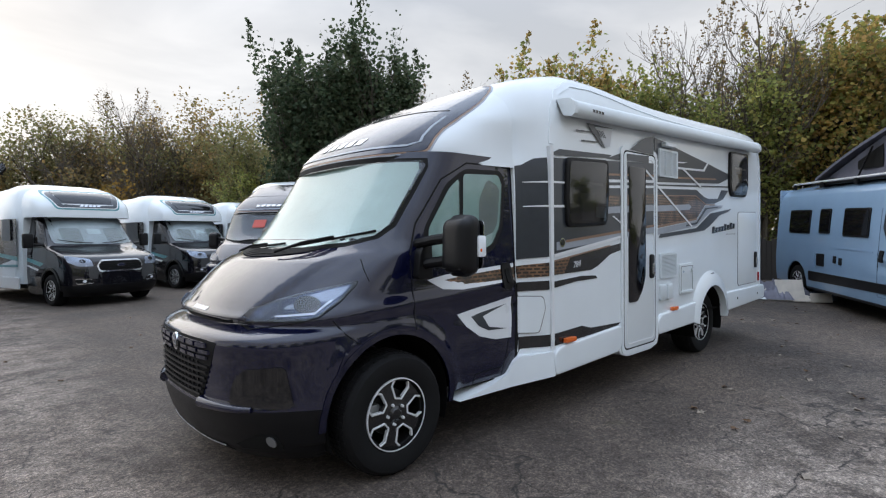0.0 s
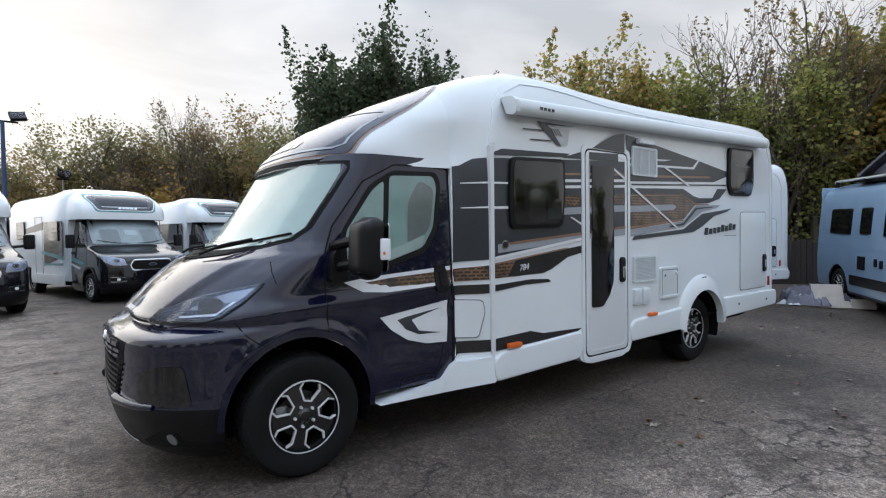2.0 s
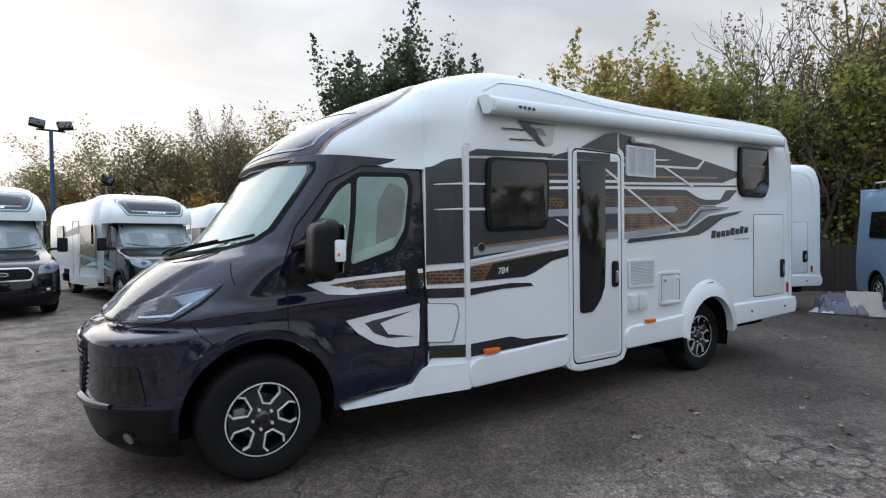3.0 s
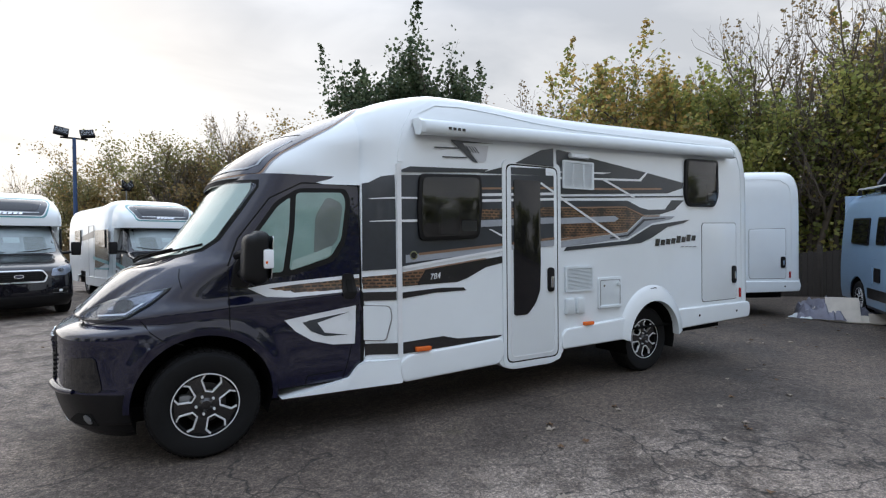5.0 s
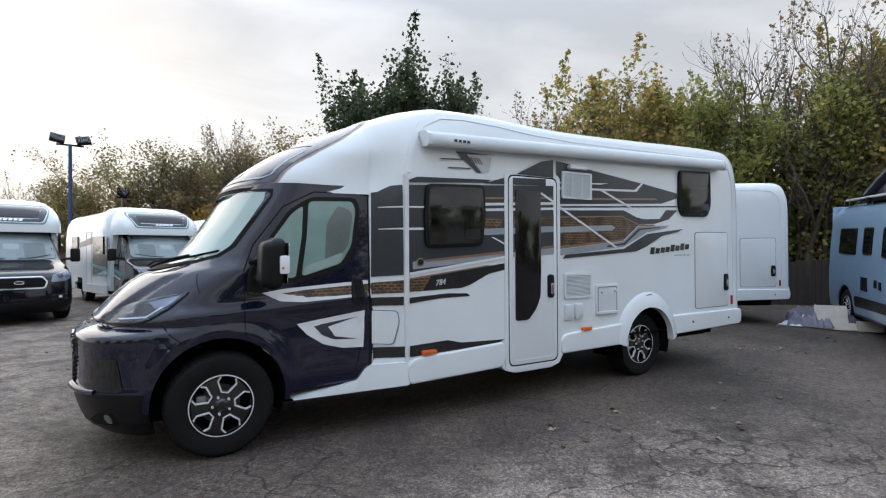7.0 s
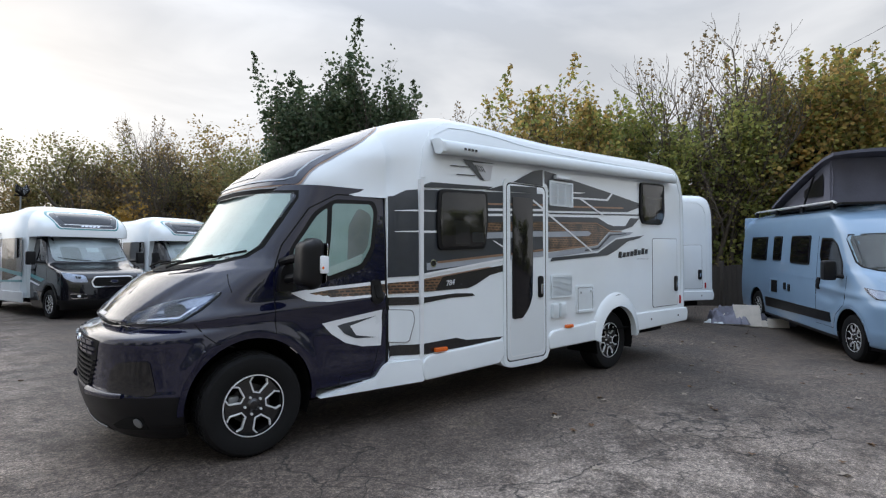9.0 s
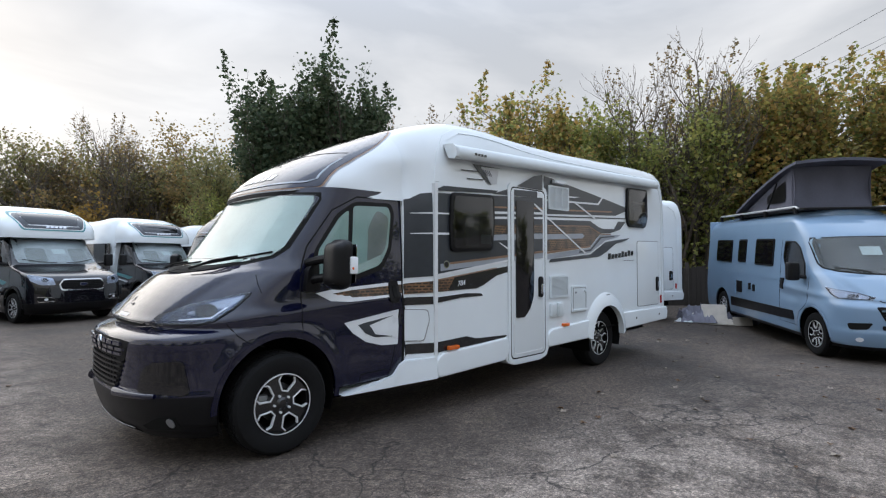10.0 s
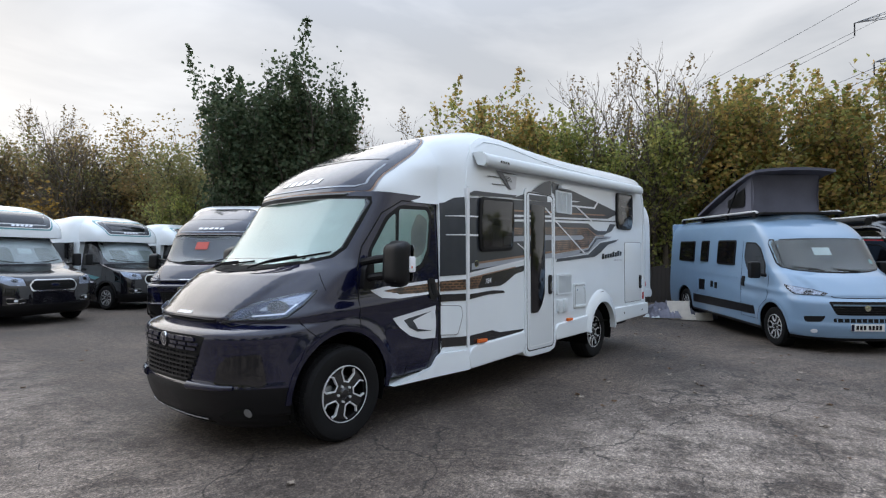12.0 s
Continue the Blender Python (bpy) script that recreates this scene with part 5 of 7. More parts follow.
    for a in (3.25, 3.395):
        s = part("socket_cover", slab_bm(rounded(rect(a, a + 0.115, 0.76, 0.92), 0.02), -0.03, 0.0, 0.01), WHITE_PLASTIC, root)
        part("socket_lid", slab_bm(rounded(rect(a + 0.012, a + 0.103, 0.785, 0.91), 0.015), -0.036, -0.026, 0.004), WHITE_PLASTIC, s)
    part("flap_gap", bskin.patch(side_pts(rounded([(1.135, 0.985), (1.375, 0.975), (1.39, 0.88), (1.345, 0.685), (1.10, 0.695)], 0.03)), 90, off=0.005, step=0.04), STEEL, root)
    ff = part("fuel_flap", bskin.patch(side_pts(rounded([(1.145, 0.978), (1.368, 0.968), (1.382, 0.88), (1.338, 0.693), (1.11, 0.703)], 0.03)), 90, off=0.012, step=0.04), WHITE, root, "white fuel flap")
    hatch = rounded([(5.49, 0.74), (6.20, 0.74), (6.20, 1.70), (5.49, 1.69)], 0.05)
    part("locker_gap", ring_slab_bm(inset(hatch, -0.006), inset(hatch, 0.002), -0.003, 0.005), SATIN, root, smooth=None)
    lk = part("locker_door", slab_bm(hatch, -0.006, 0.0, 0.004), WHITE, root, "large white locker door")
    hp = part("locker_handle", slab_bm(rounded(rect(6.10, 6.185, 0.94, 1.16), 0.035), -0.026, -0.004, 0.008), SATIN, lk)
    part("locker_lever", slab_bm(rounded(rect(6.13, 6.16, 0.99, 1.09), 0.012), -0.038, -0.024, 0.005), CHROME, hp)
    # skirts
    sk = rounded([(1.45, 0.345), (1.43, 0.50), (1.50, 0.565), (2.47, 0.615), (2.50, 0.47), (2.43, 0.375)], 0.05)
    part("skirt", slab_bm(sk, -0.028, 0.35, 0.022, 4), WHITE, root, "white moulded side skirt")
    dsk = rounded([(2.42, 0.40), (2.48, 0.335), (2.60, 0.30), (3.08, 0.30), (3.18, 0.345), (3.24, 0.42), (3.24, 0.55), (2.42, 0.55)], 0.05)
    part("skirt", slab_bm(dsk, -0.008, 0.35, 0.006, 3), WHITE, root)
    part("skirt", slab_bm(rounded([(3.20, 0.42), (3.19, 0.56), (3.26, 0.62), (4.13, 0.665), (4.16, 0.43)], 0.04), -0.028, 0.35, 0.022, 4), WHITE, root)
    part("skirt", slab_bm(rounded([(5.0, 0.455), (5.0, 0.69), (6.46, 0.69), (6.49, 0.60), (6.46, 0.49)], 0.04), -0.028, 0.35, 0.022, 4), WHITE, root)
    tip = rounded([(0.50, 0.335), (0.80, 0.375), (1.05, 0.41), (1.12, 0.50), (1.18, 0.53), (1.44, 0.54), (1.46, 0.345), (1.0, 0.325)], 0.02)
    stepper = slab_bm(tip, 0.0, 0.30, 0.012, 3)
    for v in stepper.verts:
        v.co.y += 0.10 * min(1, max(0, (1.42 - v.co.x) / 0.35)) + (0.02 if v.co.z > 0.39 and v.co.x < 1.2 else -0.02)
    part("step_skirt", stepper, WHITE, root, "white cab step skirt")
    # wheel arch moulding at the rear
    outer, inner = [], []
    for k in range(29):
        t = math.pi * (1.0 - 1.0 * k / 28)
        outer.append((4.57 + 0.53 * math.cos(t) * (1.02 if math.cos(t) < 0 else 0.96), 0.445 + 0.545 * math.sin(t)))
        inner.append((4.57 + 0.41 * math.cos(t), 0.405 + 0.41 * math.sin(t)))
    bm = bmesh.new()
    lv = []
    for o, i in zip(outer, inner):
        m1 = (o[0] * 0.75 + i[0] * 0.25, o[1] * 0.75 + i[1] * 0.25)
        lv.append([bm.verts.new((o[0], 0.0, o[1])), bm.verts.new((m1[0], -0.04, m1[1])), bm.verts.new((i[0], -0.05, i[1])), bm.verts.new((i[0], 0.03, i[1]))])
    for a, b in zip(lv[:-1], lv[1:]):
        for k in range(3):
            bm.faces.new((a[k], a[k + 1], b[k + 1], b[k]))
    bmesh.ops.recalc_face_normals(bm, faces=bm.faces[:])
    part("arch_moulding", bm, WHITE, root, "flared white wheel arch", smooth=60)
    part("arch_mark", slab_bm([(4.50, 0.955), (4.58, 0.965), (4.62, 0.955), (4.56, 0.94)], -0.034, -0.03), GRAPHITE, root, smooth=None)
    # far side skirts, so that the body reads from behind
    part("skirt", box_bm(1.3, 4.1, 2 * YC - 0.1, 2 * YC + 0.02, 0.38, 0.6, 0.02), WHITE, root)
    part("skirt", box_bm(5.05, 6.46, 2 * YC - 0.1, 2 * YC + 0.02, 0.48, 0.69, 0.02), WHITE, root)
    part("rear_bumper", box_bm(6.38, 6.53, 0.05, 2 * YC - 0.05, 0.48, 0.74, 0.05, 3), WHITE, root)
    # lights and markers
    for pts, y in ((rect(1.575, 1.715, 0.585, 0.622), -0.042), (rect(3.49, 3.62, 0.632, 0.668), -0.042)):
        part("side_marker", slab_bm(rounded(pts, 0.01), y, -0.01, 0.006), ORANGE, root, "amber side marker")
    part("side_marker", slab_bm(rounded(rect(6.265, 6.295, 0.75, 0.87), 0.006), -0.016, 0.0, 0.004), RED, root, "red side marker")
    for y0 in (0.08, 2 * YC - 0.2):
        part("tail_lamp", box_bm(6.44, 6.50, y0, y0 + 0.12, 0.95, 1.35, 0.02), RED, root, "red tail lamp")
    for a in (5.40, 6.17):
        part("sensor", lathe_bm([(0.0, -0.032), (0.014, -0.032), (0.016, -0.02)], (a, 0, 0.585), "y", 14), SATIN, root)
    # roll-out awning in its case
    prof = [(-0.002, 2.388), (-0.075, 2.372), (-0.105, 2.39), (-0.112, 2.43), (-0.10, 2.475), (-0.06, 2.505), (0.0, 2.515), (0.06, 2.515)]
    rows = [[Vector((x, y, z + (x - 1.62) * 0.029)) for y, z in prof] for x in (1.62, 3.0, 4.5, 6.0)]
    aw = part("awning", capped(rows), WHITE_PLASTIC, root, "white roll-out awning case", smooth=50)
    for a, b in ((1.60, 1.64), (5.98, 6.02)):
        dz = (a - 1.62) * 0.029
        rr = [[Vector((x, (y - 0.02) * 1.04 + 0.018, 2.44 + dz + (z - 2.44) * 1.07)) for y, z in prof] for x in (a, b)]
        part("awning_end", capped(rr), WHITE_PLASTIC, aw)
    for k in range(4):
        part("awning_letter", slab_bm([(1.86 + 0.045 * k, 2.428), (1.89 + 0.045 * k, 2.428), (1.89 + 0.045 * k, 2.45), (1.86 + 0.045 * k, 2.45)], -0.115, -0.108), BLACK_VINYL, aw, smooth=None)
    # rooftop bits
    for x, w, h in ((3.35, 0.35, 0.05), (4.7, 0.5, 0.04)):
        part("roof_light", box_bm(x, x + w, 0.8, 1.4, 2.70, 2.735 + h, 0.02), WHITE_PLASTIC, root)
    # wheels
    for x in (0.0, 4.57):
        wheel(root, x, 0.095, 0.371, out=-1, turn=0 if x == 0 else -10)
        wheel(root, x, 2 * YC - 0.095, 0.371, out=1)
        arch_liner(root, x, 0.40, 0.452 if x == 0 else 0.412, 0.14 if x == 0 else 0.02, 0.45)
        arch_liner(root, x, 0.40, 0.452 if x == 0 else 0.425, 2 * YC - 0.12, 0.45, -1)
        part("axle", tube_bm([(x, 0.25, 0.385), (x, 2 * YC - 0.25, 0.385)], 0.05, 8), VOID, root)
    part("exhaust_box", box_bm(5.2, 6.1, 0.25, 0.6, 0.34, 0.46, 0.03), VOID, root)
    return root


main_home = motorhome(NAVY)

# ---- the other parked vehicles ----
FORD_F = table([0.22, 0.30, 0.45, 0.70, 0.95, 1.05, 1.12, 1.19, 1.25, 1.30, 1.34, 1.65, 1.98, 2.06],
               [-0.82, -0.92, -0.965, -0.96, -0.935, -0.87, -0.72, -0.48, -0.24, -0.05, 0.03, 0.33, 0.62, 0.70])
FORD_W = table([0.22, 0.4, 0.7, 1.0, 1.3, 1.6, 2.06], [0.93, 0.985, 1.0, 0.99, 0.975, 0.93, 0.86])
FORD_A = table([0.22, 0.6, 1.0, 1.3, 2.06], [0.55, 0.58, 0.58, 0.5, 0.40])
LOW_T = table([0.42, 0.46, 0.54, 0.68, 0.90, 1.15, 1.42, 1.75, 2.4, 3.2, 5.7, 5.95, 6.1], [2.16, 2.27, 2.37, 2.49, 2.61, 2.70, 2.77, 2.79, 2.74, 2.71, 2.71, 2.65, 2.35])
LOW_D = table([0.42, 0.46, 0.54, 0.68, 0.85, 1.05, 1.25, 1.45, 5.9, 6.1], [0.76, 0.88, 0.97, 1.02, 1.045, 1.055, 1.07, 1.13, 1.13, 1.09])
LOW_E = table([0.42, 0.8, 1.3, 1.8, 6.1], [4.2, 4.2, 4.8, 8.0, 8.0])


def white_far(name, pts, material, root, y0=None, d=0.004):
    """A flat piece on both side walls."""
    part(name, slab_bm(pts, -d, 0.004), material, root, smooth=None)
    part(name, mirrored(slab_bm(pts, -d, 0.004)), material, root, smooth=None)


def van_home():
    """A low-profile coachbuilt motorhome on a dark grey van cab."""
    root = thing("motorhome", "white low-profile motorhome with a dark grey cab and teal side stripes", "motorhome", "parked motorhomes in a row")
    bm = grid_bm(cab_rows(FORD_F, FORD_W, FORD_A, 1.21, 0.22, 2.06, nz=60, power=3.0, nc=22, ns=30), flip=True)
    bmesh.ops.recalc_face_normals(bm, faces=bm.faces[:])
    skin = Skin(bm)
    cut_arch(bm, 0.0, 0.37, 0.43)
    lower = split_off(bm, lambda c: c.z < 0.46 and c.x < -0.2)
    part("cab", bm, GREY_PAINT, root, "dark grey cab", smooth=60)
    part("bumper", lower, SATIN, root, smooth=60)
    scr = [(0, 1.335), (0.55, 1.345), (0.82, 1.37), (0.845, 1.45), (0.80, 1.95), (0.72, 2.0), (0, 2.02)]
    full = scr + [(-d, z) for d, z in scr[-2:0:-1]]
    # backing coloured pale for the sky that this glass would mirror
    part("windscreen_backing", skin.patch(front_pts(inset(full, 0.01)), 0, off=0.003, step=0.1, rim=0), SKY_SHEEN, root)
    part("windscreen", skin.patch(front_pts(full), 0, off=0.008, step=0.1), CLEAR, root).visible_shadow = False
    part("windscreen_notice", skin.patch(front_pts(rect(-0.18, 0.10, 1.58, 1.70)), 0, off=0.0055, step=0.1, rim=0), PAPER, root)
    for sgn in (-1, 1):
        part("wiper", skin.patch(front_pts(strip([(sgn * 0.1, 1.36), (sgn * 0.4, 1.375), (sgn * 0.74, 1.44)], 0.016)), 0, off=0.02, step=0.15), MATT, root)
        part("seat_back", skin.patch(front_pts(rounded(rect(sgn * 0.45 - 0.2, sgn * 0.45 + 0.2, 1.36, 1.72), 0.07)), 0, off=0.0045, step=0.1, rim=0), SEAT, root)
    hexa = rounded([(-0.44, 0.74), (0.44, 0.74), (0.49, 0.88), (0.40, 1.0), (-0.40, 1.0), (-0.49, 0.88)], 0.05)
    g = part("grille", skin.patch(front_pts(hexa), 0, off=0.012, step=0.1), CHROME, root, "dark grille with a bright rim")
    part("grille_mesh", skin.patch(front_pts(inset(hexa, 0.028)), 0, off=0.016, step=0.1), MATT, g)
    for k in range(5):
        part("grille_bar", skin.patch(front_pts(rect(-0.40, 0.40, 0.775 + 0.043 * k, 0.790 + 0.043 * k)), 0, off=0.024, step=0.12), SATIN, g)
    oval = [(0.085 * math.cos(t), 0.875 + 0.036 * math.sin(t)) for t in [2 * math.pi * k / 18 for k in range(18)]]
    ov = part("badge", skin.patch(front_pts(oval), 0, off=0.034, step=0.1), CHROME, g, "oval badge")
    part("badge_face", skin.patch(front_pts([(d * 0.86, 0.875 + (z - 0.875) * 0.8) for d, z in oval]), 0, off=0.037, step=0.1), NAVY2, ov)
    for far in (False, True):
        lamp = corner_pts(rounded([(-0.54, 0.87), (-0.80, 0.875), (-0.93, 0.96), (-0.945, 1.10), (-0.86, 1.085), (-0.58, 1.02)], 0.03), FORD_F, FORD_W, FORD_A, 3.0)
        hl = part("headlamp", skin.patch(lamp, 25, off=0.005, step=0.06, far=far), BRIGHT_LAMP, root, "clear angular headlamp")
        part("lens", skin.patch(lamp, 25, off=0.014, step=0.06, far=far), LENS, hl).visible_shadow = False
        part("projector", skin.patch(corner_pts([(-0.72 + 0.06 * math.cos(t), 0.985 + 0.04 * math.sin(t)) for t in [2 * math.pi * k / 12 for k in range(12)]], FORD_F, FORD_W, FORD_A, 3.0), 25, off=0.009, step=0.06, far=far), BLACK_GLASS, hl)
        fog = corner_pts(rounded([(-0.55, 0.50), (-0.84, 0.49), (-0.86, 0.62), (-0.58, 0.60)], 0.04), FORD_F, FORD_W, FORD_A, 3.0)
        part("fog_surround", skin.patch(fog, 25, off=0.006, step=0.08, far=far), CHROME, root)
        part("fog_recess", skin.patch([(x, y, 0.555 + (z - 0.555) * 0.72) for x, y, z in fog], 25, off=0.009, step=0.08, far=far), MATT, root)
        part("fog_lamp", skin.patch(corner_pts([(-0.71 + 0.035 * math.cos(t), 0.555 + 0.028 * math.sin(t)) for t in [2 * math.pi * k / 12 for k in range(12)]], FORD_F, FORD_W, FORD_A, 3.0), 25, off=0.014, step=0.08, far=far), LIGHT_STRIP, root)
        surround = rounded([(0.22, 1.28), (0.45, 1.55), (0.72, 1.93), (1.10, 1.95), (1.10, 1.28)], 0.05)
        sr = part("window_surround", skin.patch(side_pts(surround), 90, off=0.003, step=0.1, far=far), SATIN, root)
        part("side_pane", skin.patch(side_pts(inset(surround, 0.04)), 90, off=0.008, step=0.1, far=far), BLACK_GLASS, sr)
        part("door_gap", skin.patch(side_pts(strip([(0.20, 1.28), (0.20, 0.8), (0.42, 0.6), (0.46, 0.42)], 0.008)), 90, off=0.002, step=0.1, far=far), MATT, root)
        part("door_handle", skin.patch(side_pts(rounded(rect(0.95, 1.12, 1.12, 1.18), 0.02)), 90, off=0.02, step=0.1, far=far), SATIN, root)
        part("door_stripe", skin.patch(side_pts([(0.30, 0.93), (1.18, 1.06), (1.18, 0.98), (0.5, 0.86)]), 90, off=0.003, step=0.1, far=far), TEAL, root)
        part("door_stripe", skin.patch(side_pts([(0.55, 0.80), (1.18, 0.90), (1.18, 0.86), (0.62, 0.76)]), 90, off=0.003, step=0.1, far=far), WHITE_VINYL, root)
        lip_pts = [(0.45 * math.cos(t), 0.37 + 0.45 * math.sin(t)) for t in [math.pi * (1.0 - k / 18) for k in range(19)]]
        part("arch_lip", skin.patch(side_pts(strip(lip_pts, 0.05)), 90, off=0.02, step=0.15, far=far), SATIN, root)
        sh = box_bm(0.33, 0.45, -0.21, -0.02, 1.28, 1.60, 0.04, 3)
        m = part("mirror", mirrored(sh) if far else sh, SATIN, root)
        arm = tube_bm([(0.40, -0.05, 1.36), (0.38, 0.18, 1.34)], 0.03, 8)
        part("mirror_arm", mirrored(arm) if far else arm, SATIN, m)
    # living shell
    xs = list(np.linspace(0.42, 0.8, 18)) + list(np.linspace(0.84, 1.17, 8))
    nose = capped(shell_rows(xs, LOW_T, LOW_D, lambda x: 1.97, LOW_E, seg=18))
    ns = Skin(nose)
    part("nose_cap", nose, WHITE, root, "rounded white moulding over the cab", smooth=50)
    body = capped(shell_rows(list(np.linspace(1.17, 1.5, 6)) + list(np.linspace(1.6, 5.8, 16)) + list(np.linspace(5.85, 6.1, 6)), LOW_T, LOW_D, lambda x: 0.45, LOW_E, seg=22))
    cut_arch(body, 4.2, 0.37, 0.42)
    part("shell", body, WHITE, root, "white living body", smooth=45)
    part("chassis", box_bm(-0.5, 5.9, 0.3, 2 * YC - 0.3, 0.3, 0.5), VOID, root, smooth=None)
    pan = rounded([(-0.64, 2.15), (0.64, 2.15), (0.69, 2.19), (0.83, 2.53), (0.78, 2.62), (-0.78, 2.62), (-0.83, 2.53), (-0.69, 2.19)], 0.05)
    part("brow_panel", ns.patch(front_pts(pan), 0, off=0.005, step=0.1), TEAL, root)
    part("brow_panel", ns.patch(front_pts(inset(pan, 0.035)), 0, off=0.008, step=0.1), WHITE_VINYL, root)
    part("brow_panel", ns.patch(front_pts(inset(pan, 0.06)), 0, off=0.011, step=0.1), GRAPHITE, root)
    part("brow_window", ns.patch(front_pts(rounded([(-0.53, 2.31), (0.53, 2.31), (0.66, 2.57), (-0.66, 2.57)], 0.05)), 0, off=0.015, step=0.1), BLACK_GLASS, root)
    logo_bars("nameplate_bar", root, ns, -0.25, 2.225, 0.46, 0.045, 5, 0, CHROME, -0.5)
    white_far("graphic", [(1.30, 1.05), (2.7, 0.80), (2.7, 1.95), (1.30, 1.95)], BLACK_VINYL, root)
    white_far("graphic", [(1.30, 1.08), (2.9, 1.20), (2.9, 1.12), (1.30, 0.98)], TEAL, root, d=0.007)
    white_far("graphic", [(1.30, 0.90), (2.8, 0.86), (2.8, 0.82), (1.30, 0.84)], TEAL, root, d=0.007)
    white_far("graphic", [(2.75, 1.95), (5.0, 1.72), (5.0, 1.60), (2.75, 1.75)], GRAPHITE, root)
    white_far("side_window", rounded(rect(1.55, 2.2, 1.45, 1.95), 0.05), BLACK_GLASS, root, d=0.03)
    white_far("side_window", rounded(rect(4.3, 5.0, 1.5, 2.0), 0.05), BLACK_GLASS, root, d=0.03)
    white_far("door_outline", ring_pts(2.8, 3.4, 0.4, 2.1), GRAPHITE, root, d=0.005)
    white_far("skirt", rounded([(1.2, 0.34), (3.7, 0.34), (3.75, 0.58), (1.2, 0.6)], 0.03), WHITE, root, d=0.025)
    white_far("skirt", rounded([(4.65, 0.38), (6.05, 0.40), (6.08, 0.6), (4.65, 0.6)], 0.03), WHITE, root, d=0.025)
    for x in (0.0, 4.2):
        wheel(root, x, 0.13, 0.345, r=0.345, rim=0.215, out=-1)
        wheel(root, x, 2 * YC - 0.13, 0.345, r=0.345, rim=0.215, out=1)
        for sgn, yy in ((1, 0.14), (-1, 2 * YC - 0.14)):
            arch_liner(root, x, 0.37, 0.42, yy, 0.4, sgn)
    return root


def ring_pts(x0, x1, z0, z1):
    """A thin upright line with a returned top, along a door's edge."""
    return [(x0, z0), (x0 + 0.012, z0), (x0 + 0.012, z1 - 0.012), (x1 - 0.012, z1 - 0.012), (x1 - 0.012, z0), (x1, z0), (x1, z1), (x0, z1)]


VAN_F = table([0.20, 0.26, 0.34, 0.50, 0.56, 0.72, 0.86, 0.92, 0.97, 1.03, 1.10, 1.20, 1.28, 1.34, 1.38, 1.44, 1.66, 1.98, 2.10, 2.25, 2.36],
              [-0.80, -0.87, -0.91, -0.945, -0.93, -0.925, -0.915, -0.875, -0.80, -0.74, -0.675, -0.575, -0.475, -0.385, -0.30, -0.215, -0.035, 0.19, 0.32, 0.54, 0.82])
VAN_W = table([0.20, 0.35, 0.55, 0.90, 1.15, 1.35, 1.60, 2.02, 2.25, 2.36], [0.95, 0.975, 0.995, 1.0, 0.99, 0.98, 0.965, 0.925, 0.87, 0.78])
VAN_A = table([0.2, 0.5, 0.95, 1.15, 1.35, 1.6, 2.02, 2.36], [0.72, 0.74, 0.72, 0.72, 0.66, 0.56, 0.46, 0.40])


